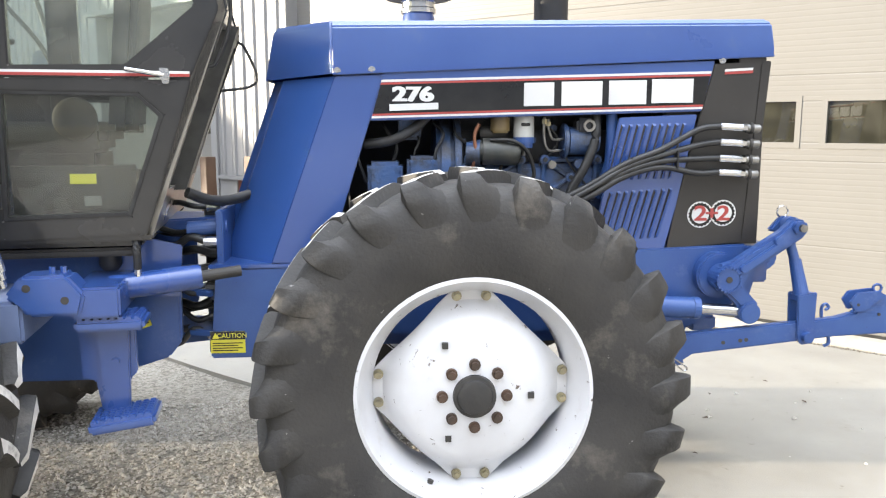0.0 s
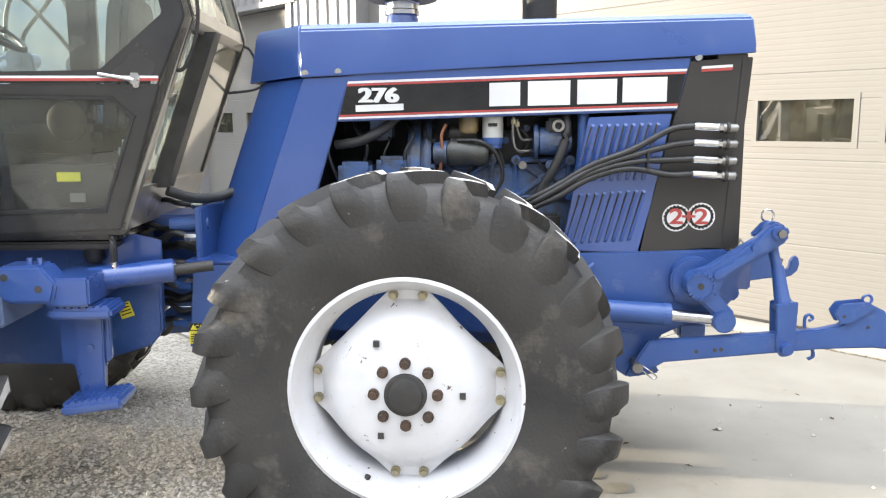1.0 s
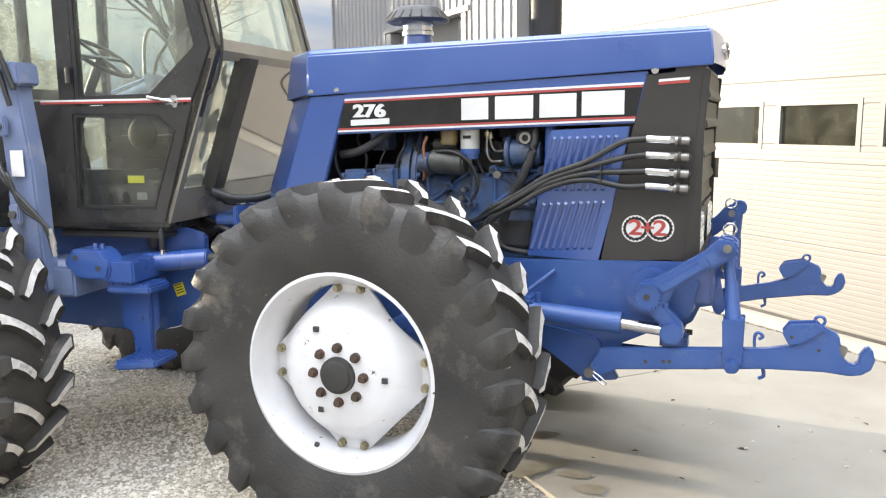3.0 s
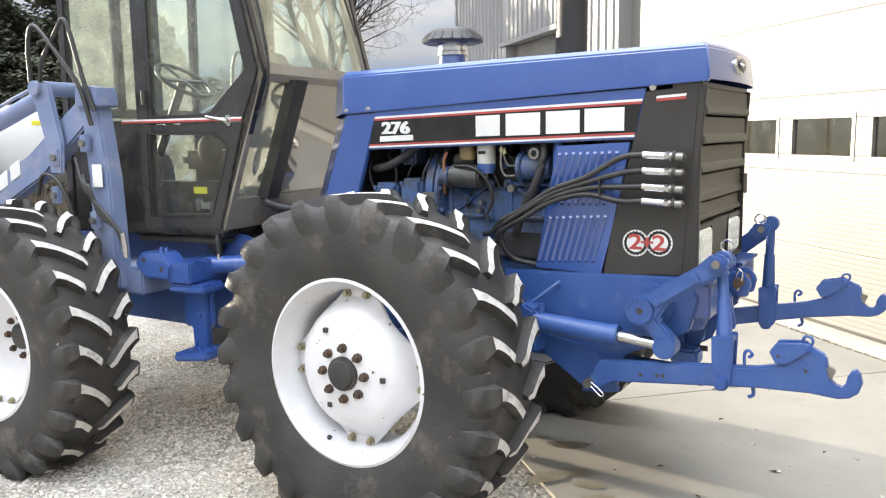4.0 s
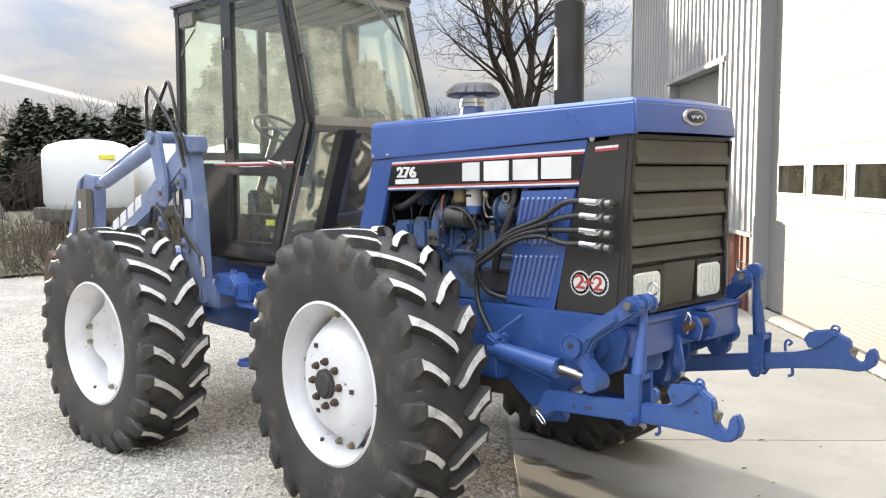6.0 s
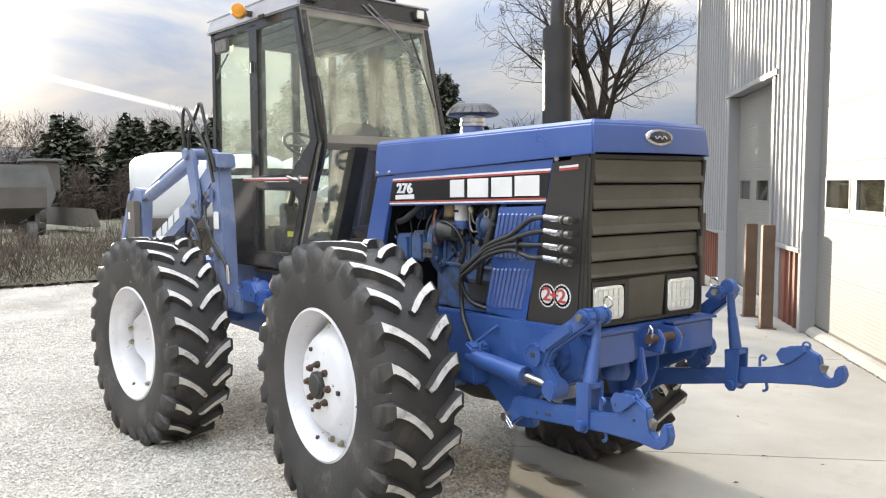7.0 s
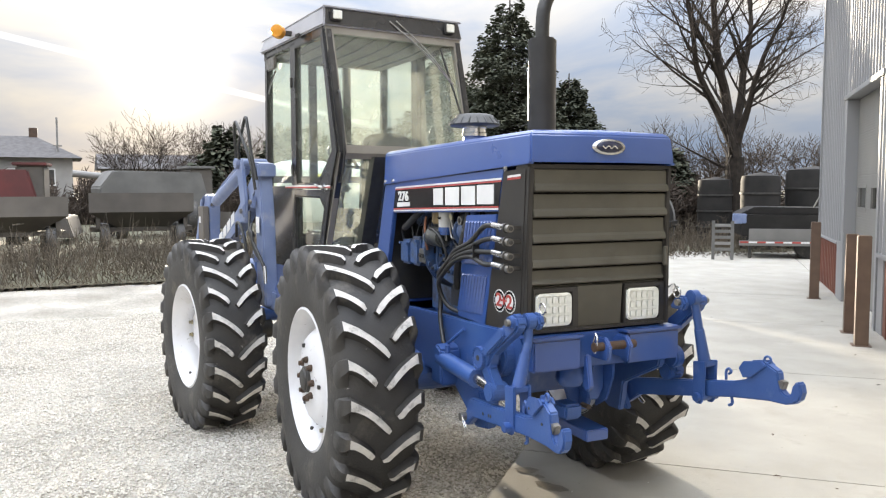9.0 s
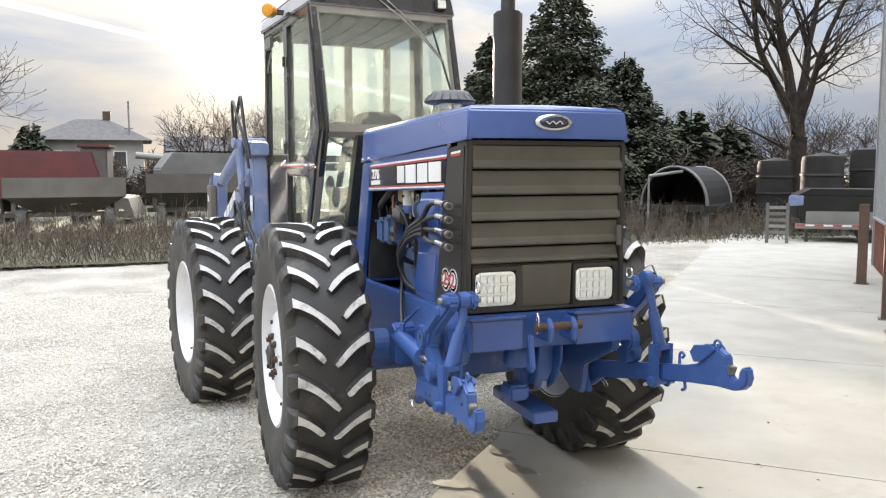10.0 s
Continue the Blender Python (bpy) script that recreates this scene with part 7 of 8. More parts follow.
def spruce(x, y, h, r, seed, n=3600, leaf=1.0):
    """An evergreen cone: many boughs at uneven heights, each a fan of needle sprays, with gaps and ragged tips."""
    rng = random.Random(seed)
    t = thing("spruce", (x, y, 0), "tall dark green spruce with drooping boughs", "tree", "spruces")
    w = Sticks()
    w.bar(Vector((x, y, -0.1)), Vector((x, y, h * 0.97)), h * 0.022, 0.02, 7)
    v, f = [], []
    nb = int(h * 52)
    per = max(5, n // nb)
    for i in range(nb):
        u = 1 - math.sqrt(1 - (i + rng.random()) / nb * 0.995)
        z = h * (0.05 + 0.95 * u)
        a = i * 2.399 + rng.uniform(-0.5, 0.5)
        bulge = 1 + 0.16 * math.sin(a * 2 + seed) + 0.10 * math.sin(z * 1.7 + seed)
        rr = (r * (1 - u) ** 0.92 * bulge * rng.uniform(0.6, 1.12)) + 0.15
        ca, sa = math.cos(a), math.sin(a)
        lift = rng.uniform(-0.30, 0.12) * rr
        w.bar(Vector((x, y, z)), Vector((x + ca * rr * 0.85, y + sa * rr * 0.85, z + lift * 0.85)), 0.035, 0.01, 3)
        for k in range(per):
            q = 0.12 + 0.9 * math.sqrt((k + rng.random()) / per)
            side = rng.gauss(0, 0.20) * rr * (1.1 - q * 0.6)
            px, py = x + ca * rr * q - sa * side, y + sa * rr * q + ca * side
            pz = z + lift * q - 0.05 * rr + rng.gauss(0, 0.10)
            L = leaf * rng.uniform(0.18, 0.42)
            b2 = a + rng.uniform(-1.0, 1.0)
            dx, dy, dz = math.cos(b2) * L, math.sin(b2) * L, rng.uniform(-0.55, 0.15) * L
            wd = leaf * 0.10
            sx, sy, sz = -math.sin(b2) * wd, math.cos(b2) * wd, rng.uniform(-1, 1) * wd
            o = len(v)
            v += [(px + sx * 0.5, py + sy * 0.5, pz + sz * 0.5), (px - sx * 0.5, py - sy * 0.5, pz - sz * 0.5), (px + dx * 0.6 - sx, py + dy * 0.6 - sy, pz + dz * 0.6 - sz), (px + dx, py + dy, pz + dz), (px + dx * 0.6 + sx, py + dy * 0.6 + sy, pz + dz * 0.6 + sz)]
            f.append((o, o + 1, o + 2, o + 3, o + 4))
    w.make("trunk", BARK, t)
    me = bpy.data.meshes.new("crown")
    me.from_pydata(v, [], f)
    me.materials.append(NEEDLE)
    ob = new("crown", me)
    ob.parent = t
    ob.matrix_parent_inverse = Matrix.Translation(-t.location)
    return t


def polar(az, d, ex=4.7, ey=-2.4):
    return ex + d * math.cos(radians(az)), ey + d * math.sin(radians(az))


def yard_tree(x, y, h, seed):
    """The big tree by the shed: a short thick bole, a few steep stems, and many rising boughs that break into fine twigs."""
    rng = random.Random(seed)
    t = thing("bare_tree", (x, y, 0), "big leafless tree with a thick dark trunk", "tree", "leafless trees")
    wood, twig = Sticks(), Sticks()

    def bough(p, d, length, r, lev):
        steps = max(3, int(length / (0.42 if lev < 3 else 0.26)))
        tip_r = 0.005
        for i in range(steps):
            f = (i + 1) / steps
            d = (d + Vector((rng.gauss(0, 1), rng.gauss(0, 1), rng.gauss(0, 0.7))) * 0.085 + Vector((0, 0, 0.035 if lev < 3 else 0.0))).normalized()
            q = p + d * length / steps
            r0, r1 = r + (tip_r - r) * (f - 1 / steps) ** 0.8, r + (tip_r - r) * f ** 0.8
            (wood if lev < 3 else twig).bar(p, q, r0, r1, 8 if lev == 0 else 5 if lev < 3 else 3)
            p = q
            if lev >= 4 or f < (0.16 if lev == 0 else 0.12):
                continue
            many = (1.35, 1.0, 0.95, 0.8)[lev]
            for _ in range(int(many) + (rng.random() < many % 1)):
                a = rng.uniform(0, 6.28)
                s = d.cross(Vector((math.cos(a), math.sin(a), 0.3))).normalized()
                spread = rng.uniform(0.55, 0.95)
                way = (d * math.cos(spread) + s * math.sin(spread)).normalized()
                left = length * (1 - f * 0.72)
                bough(p, way, max(0.35, left * rng.uniform(0.32, 0.60)), max(tip_r * 1.2, r1 * rng.uniform(0.38, 0.62)), lev + 1)
    base, fork = Vector((x, y, -0.1)), Vector((x + 0.05, y + 0.05, 3.0))
    for i in range(6):
        a, b = base.lerp(fork, i / 6), base.lerp(fork, (i + 1) / 6)
        wood.bar(a, b, 0.46 - 0.14 * min(1, i / 2), 0.46 - 0.14 * min(1, (i + 1) / 2), 12)
    for k in range(6):
        a = 6.28 * k / 6
        wood.bar(Vector((x + 0.42 * math.cos(a), y + 0.42 * math.sin(a), -0.1)), Vector((x, y, 0.9)), 0.16, 0.1, 6)
    for a, lean, ln, r in ((0.4, 0.04, h - 3.4, 0.24), (2.2, 0.20, h - 4.4, 0.20), (4.4, 0.25, h - 4.6, 0.18), (5.6, 0.18, h - 5.4, 0.15)):
        bough(fork, Vector((math.cos(a) * lean, math.sin(a) * lean, 1)).normalized(), ln, r, 0)
    for z, a, ln in ((2.7, 2.5, 3.6), (2.9, 5.4, 3.2), (2.5, 3.9, 2.6)):
        bough(Vector((x, y, z)), Vector((math.cos(a), math.sin(a), 0.35)).normalized(), ln, 0.075, 1)
    wood.make("trunk", BARK, t)
    twig.make("crown", TWIG, t)


yard_tree(-16.7, 18.75, 13.6, 5)
for az, d, h, r, sd in ((155.0, 31, 7.4, 3.2, 1), (150.3, 30, 9.2, 4.0, 2), (146.2, 31, 6.4, 3.4, 3)):
    spruce(*polar(az, d), h, r, sd, 60000, 0.42)
# the spruces at 160.6 and 158.3 are added, hidden by the cab, to cast shade
for az, d, h, r, sd in ((169.9, 52, 6.2, 3.0, 11), (166.0, 53, 6.3, 2.6, 12), (164.2, 52, 6.0, 2.4, 13), (162.7, 53, 5.7, 2.4, 18), (160.6, 52, 6.2, 2.6, 19), (158.3, 51, 6.0, 2.6, 20), (-174.0, 66, 5.6, 2.6, 14), (-170.5, 60, 5.0, 2.2, 15), (142.0, 40, 4.9, 2.4, 16), (139.4, 42, 4.3, 2.3, 17)):
    spruce(*polar(az, d), h, r, sd, 6500, 1.15)
for az, d, h, sd in ((176.2, 56, 6.6, 21), (173.6, 58, 6.2, 22), (170.2, 60, 7.2, 23), (168.6, 55, 6.4, 24), (165.8, 58, 7.2, 25), (162.8, 56, 6.8, 26), (160.2, 60, 7.0, 27), (157.5, 62, 7.0, 28),
                     (-168.5, 40, 8.5, 29), (143.8, 48, 5.4, 30), (141.0, 46, 5.6, 31), (137.0, 44, 4.8, 32), (133.6, 42, 5.0, 33), (130.8, 44, 5.0, 34), (127.6, 46, 5.2, 35), (124.5, 44, 5.0, 36), (146.0, 60, 6.0, 37)):
    bare_tree(*polar(az, d), h, sd, 0.12, 0.22, 1.0, 5, "small leafless tree in the far tree line", 0.011)


def thicket(name, az0, az1, d, h, seed, n, label):
    """A far hedge of stems and twigs, joined."""
    rng = random.Random(seed)
    s = Sticks()
    for _ in range(n):
        az, dd = rng.uniform(az0, az1), d + rng.uniform(-3, 3)
        x, y = polar(az, dd)
        hh = h * rng.uniform(0.5, 1.1) * (0.75 + 0.35 * math.sin(az * 2.1 + seed))
        top = Vector((x + rng.gauss(0, 0.25), y + rng.gauss(0, 0.25), hh))
        s.bar(Vector((x, y, 0)), top, 0.05, 0.02, 3)
        for k in range(6):
            q = Vector((x, y, 0)).lerp(top, rng.uniform(0.15, 1))
            s.bar(q, q + Vector((rng.gauss(0, 0.35), rng.gauss(0, 0.35), rng.uniform(0.0, 0.5))), 0.035, 0.012, 3)
    me = bpy.data.meshes.new(name)
    me.from_pydata(s.v, [], s.f)
    me.materials.append(TWIG)
    tagged(new(name, me), label, "bushes", kind="stuff")


thicket("hedge", 124, 152, 34, 2.2, 3, 3400, "dark tangled winter brush behind the parked trailers")
def weeds():
    """Dry stalks along the edge of the yard, joined."""
    rng = random.Random(9)
    s = Sticks()
    for _ in range(9000):
        y = rng.uniform(-22, 22)
        x = -13.2 - 7.0 * rng.random() ** 1.2
        clump = 0.5 + 0.5 * noise.noise((x * 0.5, y * 0.45, 3.1))
        h = rng.uniform(0.3, 1.0) * (0.35 + 1.25 * clump) * (1.0 if x < -14.2 else 0.45 + 0.55 * (-13.2 - x))
        base, tip = Vector((x, y, 0)), Vector((x + rng.gauss(0, 0.2), y + rng.gauss(0, 0.2), h))
        s.bar(base, tip, 0.011, 0.004, 3)
        for k in range(2):
            q = base.lerp(tip, rng.uniform(0.3, 0.95))
            s.bar(q, q + Vector((rng.gauss(0, 0.12), rng.gauss(0, 0.12), rng.uniform(-0.03, 0.2))), 0.008, 0.003, 3)
    for _ in range(2600):
        y = rng.uniform(-22, 22)
        x = -12.2 - 1.2 * rng.random() ** 0.6
        s.bar(Vector((x, y, 0)), Vector((x + rng.gauss(0, 0.08), y + rng.gauss(0, 0.08), rng.uniform(0.03, 0.16))), 0.008, 0.003, 3)
    me = bpy.data.meshes.new("dry_weeds")
    me.from_pydata(s.v, [], s.f)
    me.materials.append(STRAW)
    tagged(new("dry_weeds", me), "dry brown weeds along the yard's edge", "weeds", kind="stuff")


weeds()
thicket("far_brush", 156, 186, 50, 2.6, 4, 2600, "hazy brown brush beyond the yard")


# ---- far buildings ----
def house():
    t = thing("house", (-67, -5.3, 0), "pale farmhouse with dark hipped roof and chimney", "house")
    part("wall", box(-71, -63.2, -9.2, -1.6, 0, 4.35), HOUSEW, t)
    b = bmesh.new()
    lo = [b.verts.new(p) for p in ((-71.6, -9.9, 4.3), (-62.6, -9.9, 4.3), (-62.6, -0.9, 4.3), (-71.6, -0.9, 4.3))]
    hi = [b.verts.new(p) for p in ((-67, -6.6, 6.1), (-67, -4.2, 6.1))]
    for f in ((lo[0], lo[1], hi[0]), (lo[1], lo[2], hi[1], hi[0]), (lo[2], lo[3], hi[1]), (lo[3], lo[0], hi[0], hi[1]), (lo[3], lo[2], lo[1], lo[0])):
        b.faces.new(f)
    bmesh.ops.recalc_face_normals(b, faces=b.faces)
    r = part("roof", b, ROOFSH, t)
    part("chimney", box(-67.4, -66.8, -4.6, -4.0, 5.6, 6.75, 0.03), RUST, r)
    for y in (-7.9, -5.6, -3.3):
        w = part("window", box(-63.22, -63.15, y - 0.5, y + 0.5, 2.2, 3.5), DECAL_W, t)
        part("pane", box(-63.16, -63.12, y - 0.42, y + 0.42, 2.28, 3.42), DARK, w)
    p = thing("mast", (-64, -2.6, 0), "thin grey antenna mast beside the farmhouse", "mast")
    part("pole", cyl((-64, -2.6, 0), (-64, -2.6, 7.4), 0.07, 8), MACHGREY, p)
    part("antenna", box(-64.05, -63.95, -2.9, -2.3, 5.2, 5.3), MACHGREY, p)


house()


def long_shed(x, y0, y1, h, ridge, mtl):
    t = thing("long_shed", (x, (y0 + y1) / 2, 0), "long low farm shed with a grey roof", "shed")
    part("wall", box(x - 6, x, y0, y1, 0, h), mtl, t)
    part("roof", prism([(x - 6.4, h), (x + 0.4, h), (x - 3, ridge)], y0 - 0.4, y1 + 0.4), ROOFSH, t)
    part("door", box(x, x + 0.05, (y0 + y1) / 2 - 1.5, (y0 + y1) / 2 + 1.5, 0, h * 0.8), MACHGREY, t)


long_shed(-54, 0.2, 9.0, 3.3, 4.4, HOUSEW)


# ---- parked machinery behind the yard ----
def road_wheel(x, y, r, w, parent, mtl=RUBBER, axis="y"):
    prof = [(0.0, -w / 2), (r * 0.55, -w / 2), (r * 0.6, -w * 0.4), (r * 0.92, -w / 2), (r, -w * 0.32), (r, w * 0.32), (r * 0.92, w / 2), (0.0, w / 2)]
    wh = part("wheel", lathe(prof, 24, Matrix.Translation((x, y, r)) @ (pose(0, 0, 0, 90, 0, 0) if axis == "y" else pose(0, 0, 0, 0, 90, 0))), mtl, parent, smooth=30)
    return wh


def wagon(x, y, az, L, Wd, h, mtl, label):
    """A hopper wagon on four wheels."""
    t = thing("hopper_wagon", (x, y, 0), label, "wagon", "parked farm machinery")
    M = Matrix.Translation((x, y, 0)) @ pose(0, 0, 0, 0, 0, az)
    hopper = bmesh.new()
    lv = [[hopper.verts.new(M @ Vector((sx * L / 2 * k, sy * Wd / 2 * k, z))) for sx, sy in ((-1, -1), (1, -1), (1, 1), (-1, 1))] for k, z in ((0.5, h * 0.42), (1.0, h * 0.68), (1.0, h))]
    for p, q in zip(lv, lv[1:]):
        for i in range(4):
            hopper.faces.new((p[i], p[(i + 1) % 4], q[(i + 1) % 4], q[i]))
    hopper.faces.new(lv[0])
    bmesh.ops.recalc_face_normals(hopper, faces=hopper.faces)
    part("hopper", hopper, mtl, t)
    fr = box(-L / 2, L / 2, -0.5, 0.5, h * 0.34, h * 0.42, 0, None, M)
    for sx in (-1, 1):
        box(sx * L * 0.42 - 0.06, sx * L * 0.42 + 0.06, -Wd * 0.4, Wd * 0.4, h * 0.4, h * 0.66, 0, fr, M)
    part("frame", fr, MACH, t)
    for sx in (-1, 1):
        for sy in (-1, 1):
            p = M @ Vector((sx * L * 0.36, sy * Wd * 0.42, 0))
            road_wheel(p.x, p.y, 0.42, 0.26, t)


def combine(x, y, az, label, body):
    """A large harvester-like machine: body, cab, header and wheels."""
    t = thing("harvester", (x, y, 0), label, "harvester", "parked farm machinery")
    M = Matrix.Translation((x, y, 0)) @ pose(0, 0, 0, 0, 0, az)
    part("body", prism([(-2.2, 0.9), (1.6, 0.9), (1.9, 1.5), (1.6, 2.6), (-1.8, 2.65), (-2.3, 2.0)], -0.85, 0.85, 0.05, "xz", None, M), body, t)
    cb = part("cab", box(1.2, 2.1, -0.75, 0.75, 1.6, 2.75, 0.05, None, M), MACH, t)
    part("cab_roof", box(1.1, 2.2, -0.85, 0.85, 2.75, 2.86, 0.03, None, M), body, cb)
    part("header", prism([(2.3, 0.3), (3.1, 0.25), (2.9, 0.95), (2.4, 1.0)], -1.9, 1.9, 0.03, "xz", None, M), MACH, t)
    part("unloading_auger", cyl(M @ Vector((-0.5, 0.9, 2.3)), M @ Vector((-2.9, 1.1, 2.55)), 0.14, 14), MACHGREY, t)
    for lx, r in ((1.1, 0.75), (-1.6, 0.5)):
        for ly in (-1.0, 1.0):
            p = M @ Vector((lx, ly, 0))
            w = road_wheel(p.x, p.y, r, 0.4, t)


wagon(-22.2, -8.6, 80, 3.4, 2.2, 1.75, MACH, "dark rusty hopper wagon on the yard's edge")
wagon(-21.6, -4.0, 96, 3.2, 2.2, 1.7, MACH, "brown hopper wagon among parked machinery")
wagon(-22.6, -0.2, 88, 3.0, 2.1, 1.8, MACH, "dark hopper wagon with a worn body")
combine(-28.5, -11.0, 95, "faded red harvester parked at the yard's far side", MACHRED)
combine(-28.0, -5.0, 84, "dull red harvester with a grey auger", MACHRED)
combine(-30.0, 1.0, 100, "grey-brown harvester among parked machinery", MACHGREY)
wagon(-23.6, -13.4, 70, 3.6, 2.3, 1.8, MACH, "brown hopper wagon at the end of the row")
wagon(-23.0, -18.0, 85, 3.6, 2.3, 1.9, MACH, "dark hopper wagon at the end of the row")


def boom_rack(x, y, az):
    """A folded cultivator: many bars and tines."""
    t = thing("cultivator", (x, y, 0), "rusty folded cultivator with upright tines", "cultivator", "parked farm machinery")
    M = Matrix.Translation((x, y, 0)) @ pose(0, 0, 0, 0, 0, az)
    for i in range(4):
        part("toolbar", box(-1.9, 1.9, -0.9 + 0.6 * i, -0.8 + 0.6 * i, 0.7 + 0.12 * i, 0.8 + 0.12 * i, 0.01, None, M), MACH, t)
    for i in range(14):
        a, bq = M @ Vector((-1.8 + 0.27 * i, -0.85 + 0.6 * (i % 4), 0.75)), M @ Vector((-1.7 + 0.27 * i, -0.7 + 0.6 * (i % 4), 0.05))
        m_ = (a + bq) / 2 + Vector((0.1, -0.12, 0.05))
        part("tine", tube([a, m_, bq], 0.025, 6), RUST, t)
    for sx in (-1, 1):
        part("wing", prism([(sx * 1.2, 0.8), (sx * 1.35, 0.8), (sx * 1.0, 1.25), (sx * 0.85, 1.25)], -0.5, -0.42, 0.01, "xz", None, M), MACH, t)
        p = M @ Vector((sx * 0.9, 0.3, 0))
        road_wheel(p.x, p.y, 0.36, 0.22, t)


boom_rack(-20.4, -9.6, 92)
part_box = thing("light_box", (-13.2, -5.0, 0), "pale plastic box on a short post at the yard's edge", "box")
part("post", box(-13.23, -13.17, -5.03, -4.97, 0, 0.55), MACH, part_box)
part("box", box(-13.3, -13.1, -5.12, -4.88, 0.45, 0.78, 0.02), DECAL_W, part_box)


def poly_tank(x, y, w, label):
    t = thing("liquid_tank", (x, y, 0), label, "tank", "white tanks on a trailer")
    b = bmesh.new()
    prof = [(w * 0.46, 0.95), (w * 0.5, 1.1), (w * 0.5, 2.38), (w * 0.485, 2.52), (w * 0.43, 2.64), (w * 0.28, 2.75), (0.25, 2.79), (0.0, 2.795)]
    b = lathe([(0.0, 0.95)] + prof, 40, Matrix.Translation((x, y, 0)))
    part("vessel", b, TANKW, t, smooth=35)
    part("lid", cyl((x, y, 2.78), (x, y, 2.84), 0.2, 20), MACH, t)
    part("tank_label", box(x + w * 0.5 - 0.02, x + w * 0.5 + 0.004, y - 0.10, y + 0.30, 2.24, 2.36), YELLOW, t)
    part("cradle", box(x - w / 2, x + w / 2, y - w / 2, y + w / 2, 0.62, 0.95, 0.03), MACH, t)
    for dx in (-0.6, 0.6):
        for dy in (-0.7, 0.7):
            road_wheel(x + dx, y + dy, 0.34, 0.22, t)


poly_tank(-19.6, 4.25, 2.3, "large white plastic liquid tank on a dark trailer")
poly_tank(-19.9, 6.65, 2.3, "large white plastic liquid tank on a dark trailer")
poly_tank(-20.1, 9.1, 2.3, "large white plastic liquid tank on a dark trailer")


# ---- the far right: trailer, tanks, hoop shelter ----
def trailer():
    t = thing("utility_trailer", (-11.9, 14.6, 0), "black flat trailer with pale tailboard and red and white reflective strip", "trailer")
    D = Vector((0.62, 0.78, 0)).normalized()
    M = Matrix.Translation((-11.92, 14.15, 0)) @ pose(0, 0, 0, 0, 0, math.degrees(math.atan2(D.y, D.x)))
    part("body", box(0.15, 5.2, 0.0, 2.0, 0.62, 1.20, 0.02, None, M), BIN, t)
    part("sloped_cover", prism([(0.1, 1.2), (5.2, 1.2), (5.2, 1.36), (0.5, 1.40)], 0.2, 1.8, 0.02, "xz", None, M), BIN, t)
    part("tailboard", box(0.35, 2.0, -0.05, 0.0, 0.50, 0.82, 0.008, None, M), MACHGREY, t)
    part("rear_bar", box(0.1, 5.2, -0.08, -0.02, 0.36, 0.50, 0.01, None, M), MACHGREY, t)
    for i in range(22):
        part("reflector", box(0.12 + 0.22 * i, 0.34 + 0.22 * i, -0.088, -0.08, 0.43, 0.475, 0, None, M), (DECAL_R if i % 2 == 0 else DECAL_W), t)
    part("lamp_box", box(-0.05, 0.3, -0.02, 0.3, 0.95, 1.22, 0.02, None, M), BLUE_PALE, t)
    part("prop", box(0.35, 0.43, 0.0, 0.1, 0.0, 0.4, 0.005, None, M), DARK, t)
    for a in (1.9, 2.7):
        p = M @ Vector((a, 0.25, 0))
        wh = lathe([(0.0, -0.12), (0.2, -0.12), (0.34, -0.12), (0.37, -0.08), (0.37, 0.08), (0.34, 0.12), (0.0, 0.12)], 24, Matrix.Translation((p.x, p.y, 0.37)) @ pose(0, 0, 0, 90, 0, math.degrees(math.atan2(D.y, D.x))))
        part("wheel", wh, RUBBER, t, smooth=30)
    for x0, x1 in ((2.0, 2.35), (2.35, 2.75), (3.6, 3.95), (3.95, 4.3)):
        hi = 2.0
        part("brace", tube([M @ Vector((x0, 0.4, 1.3 if x0 in (2.0, 3.6) else hi)), M @ Vector((x1, 0.4, hi if x0 in (2.0, 3.6) else 1.3))], 0.02, 6), STEEL, t)


trailer()


def hay_tank(az, d, r, h):
    x, y = polar(az, d)
    t = thing("round_bin", (x, y, 0), "dark round tank behind the trailer", "bin", "dark round tanks")
    part("shell", lathe([(0, 0), (r, 0), (r, h * 0.93), (r * 0.95, h), (0, h + 0.12)], 28, Matrix.Translation((x, y, 0))), BIN, t, smooth=30)
    for k in range(3):
        part("band", lathe([(r, h * (0.25 + 0.25 * k)), (r + 0.03, h * (0.25 + 0.25 * k)), (r + 0.03, h * (0.25 + 0.25 * k) + 0.06), (r, h * (0.25 + 0.25 * k) + 0.06)], 28, Matrix.Translation((x, y, 0)), None, True), DARK, t)


for az, d, r, h in ((133.6, 27.5, 0.6, 2.3), (130.4, 28.5, 0.85, 2.5), (128.0, 29, 0.8, 2.35), (136.4, 30, 0.6, 2.2)):
    hay_tank(az, d, r, h)


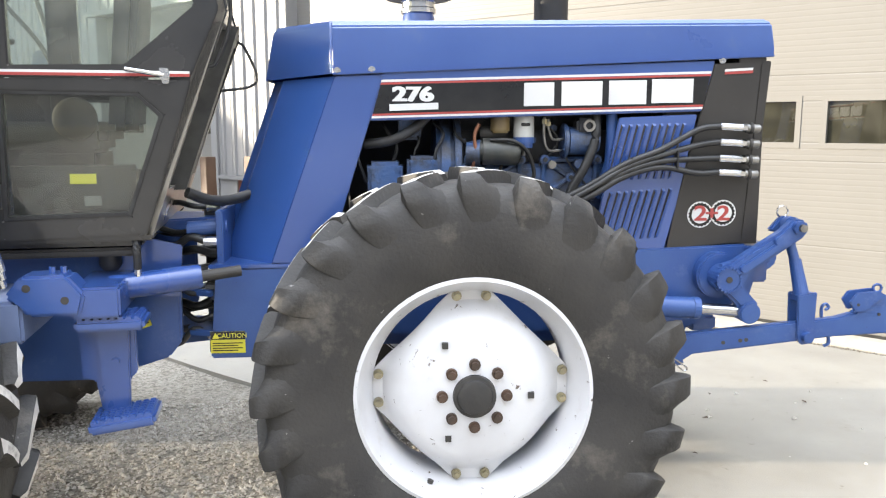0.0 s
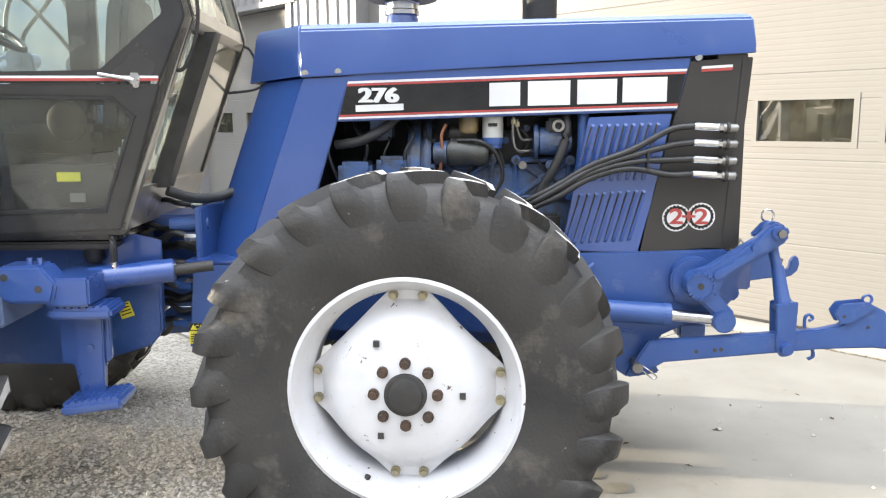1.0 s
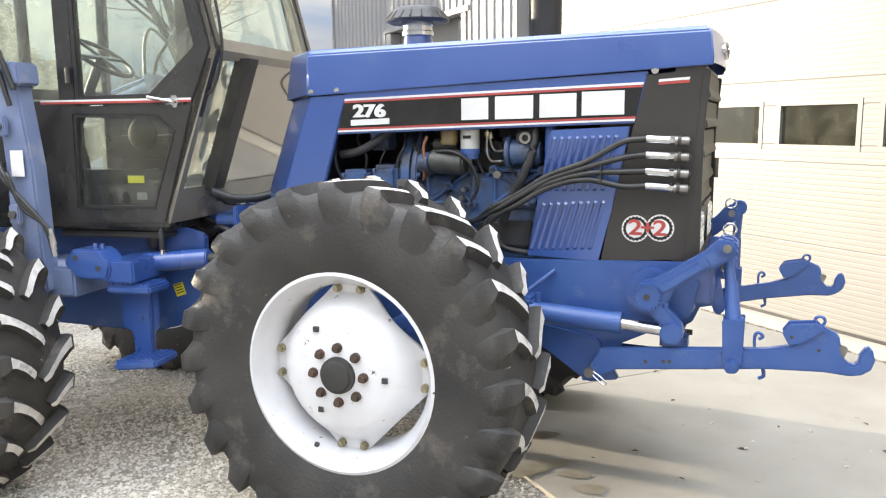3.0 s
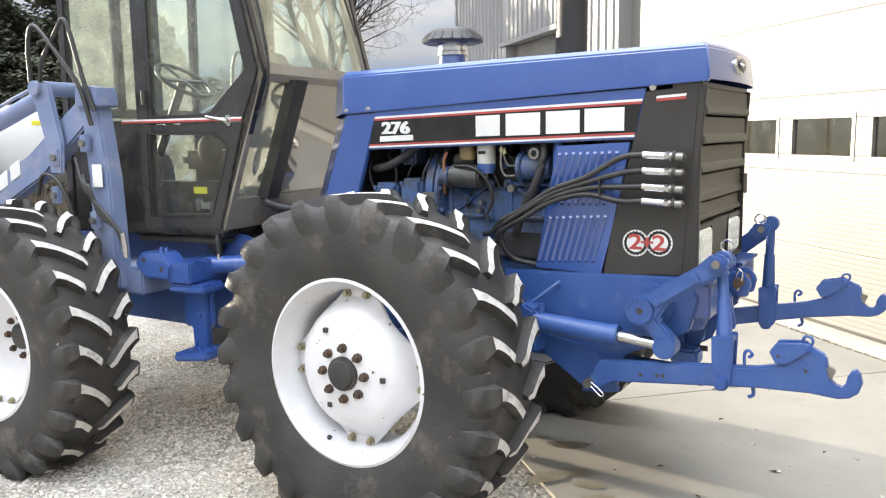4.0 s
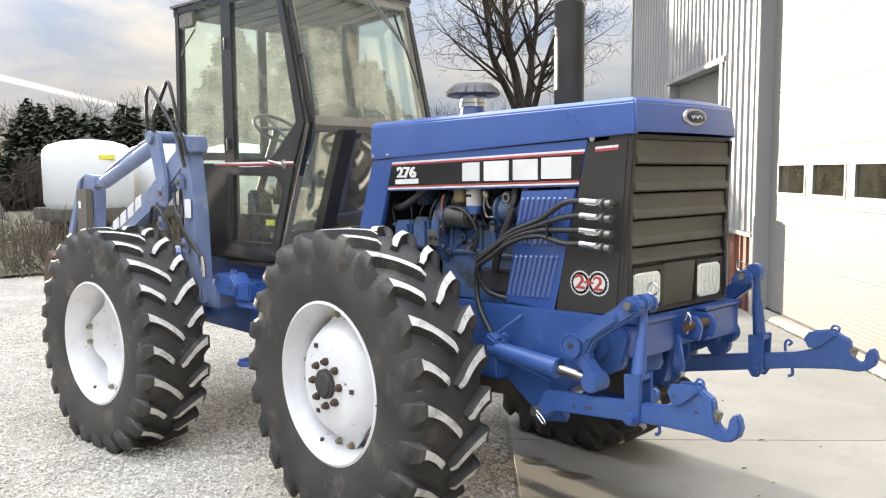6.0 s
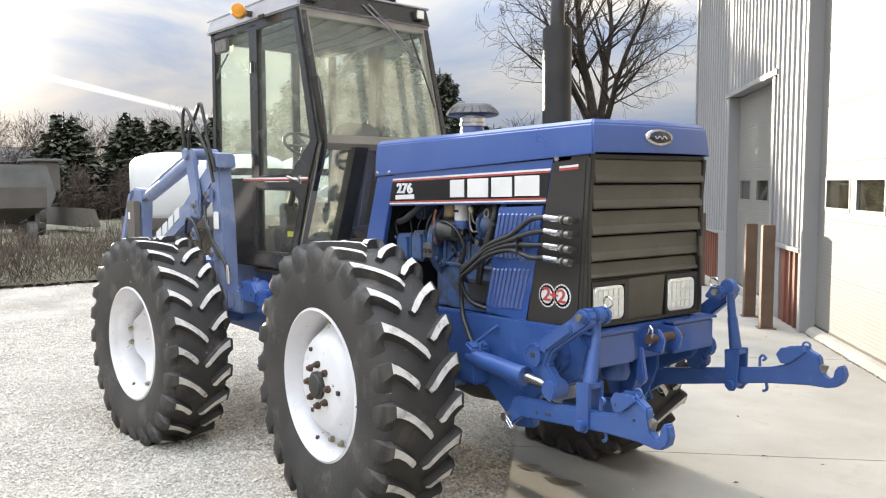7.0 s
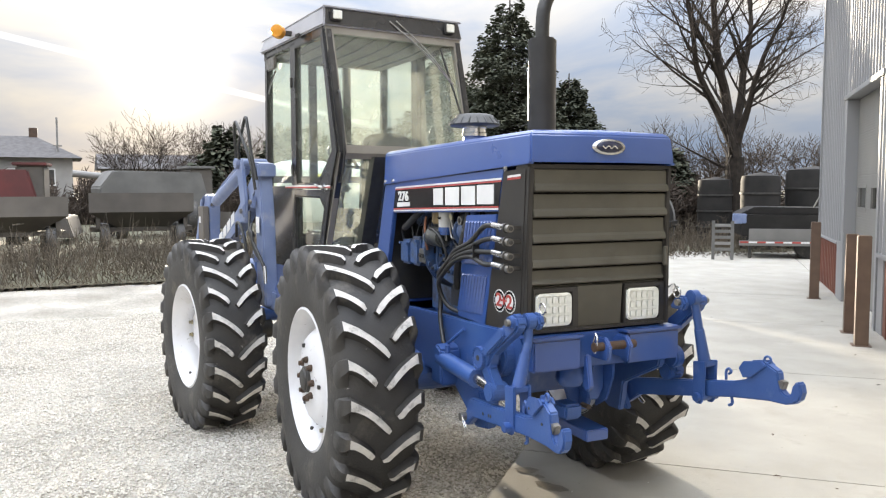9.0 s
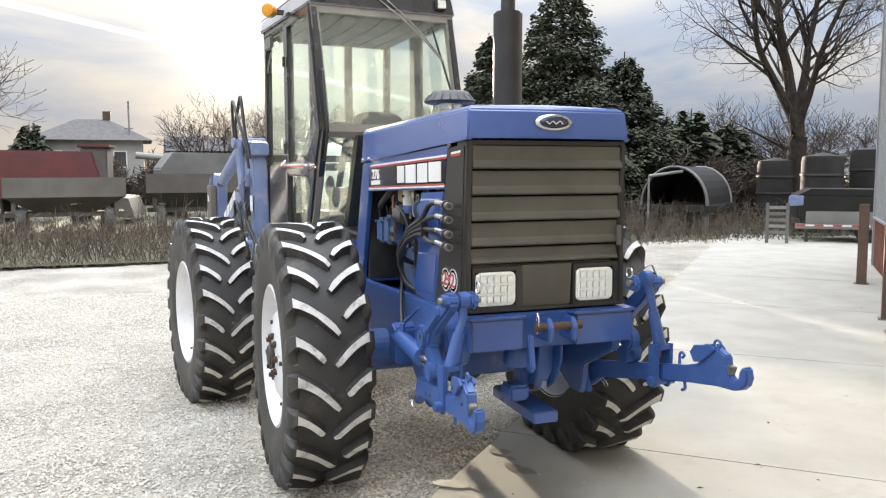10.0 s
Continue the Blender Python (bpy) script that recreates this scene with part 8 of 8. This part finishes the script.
def hoop_shelter():
    x, y = polar(141.7, 27)
    t = thing("hoop_shelter", (x, y, 0), "dark half-round shelter with pale ribs", "shelter")
    M = Matrix.Translation((x, y, 0)) @ pose(0, 0, 0, 0, 0, -142)
    arc = [(0.98 * math.cos(math.pi * k / 14), 0.85 + 1.15 * math.sin(math.pi * k / 14)) for k in range(15)]
    inn = [(px * 0.95, 0.85 + (pz - 0.85) * 0.95) for px, pz in arc]
    part("shell", prism([(p[0], p[1]) for p in arc] + inn[::-1], -1.6, 1.6, 0, "xz", None, M), BIN, t)
    for yy in (-1.62, -1.5, 1.5, 1.62):
        part("rib", tube([M @ Vector((px, yy, pz)) for px, pz in arc], 0.035, 6), MACHGREY, t)
    part("back_sheet", prism(inn, -1.58, -1.5, 0, "xz", None, M), BIN, t)
    part("bed", box(-1.1, 1.1, -1.8, 1.8, 0.65, 0.85, 0.02, None, M), BIN, t)
    for sx in (-1, 1):
        for sy in (-1, 1):
            part("leg", box(sx * 0.95 - 0.06, sx * 0.95 + 0.06, sy * 1.5 - 0.06, sy * 1.5 + 0.06, 0, 0.7, 0, None, M), MACHGREY, t)

    pa, pb = polar(144.2, 25.4), polar(142.0, 25.4)
    part("pale_bar", tube([(*pa, 1.72), (*pb, 1.86)], 0.05, 8), MACHGREY, t)
    part("prop", tube([(*pa, 1.72), (*pa, 0.0)], 0.035, 6), MACHGREY, t)


hoop_shelter()


def rail_fence():
    x, y = polar(135.9, 22.8)
    t = thing("rail_panel", (x, y, 0), "short weathered panel of grey rails", "fence")
    M = Matrix.Translation((x, y, 0)) @ pose(0, 0, 0, 0, 0, 48)
    for i in range(5):
        part("rail", box(-0.27, 0.27, -0.02, 0.02, 0.25 + 0.16 * i, 0.33 + 0.16 * i, 0.005, None, M), MACHGREY, t)
    for sx in (-0.24, 0.24):
        part("post", box(sx - 0.04, sx + 0.04, -0.04, 0.04, 0.0, 1.05, 0.005, None, M), MACHGREY, t)


rail_fence()


def debris():
    """A few leaf scraps on the concrete."""
    rng = random.Random(12)
    for i in range(26):
        s, o = rng.uniform(-3.5, 9), rng.uniform(0.6, 3.3)
        p = on_wall(s, o)
        a, L = rng.uniform(0, 6.28), rng.uniform(0.012, 0.03)
        z = lie(p.x, p.y) + 0.015
        b = bmesh.new()
        c, d = math.cos(a) * L, math.sin(a) * L
        v = [b.verts.new(q) for q in ((p.x - c, p.y - d, z), (p.x + d * 0.5, p.y - c * 0.5, z + 0.004), (p.x + c, p.y + d, z + 0.002), (p.x - d * 0.5, p.y + c * 0.5, z + 0.006))]
        b.faces.new(v)
        ob = part("dry_leaf", b, RUST)
        tagged(ob, "small dry brown leaf scrap on concrete", "leaf", "leaf scraps on the apron")


debris()
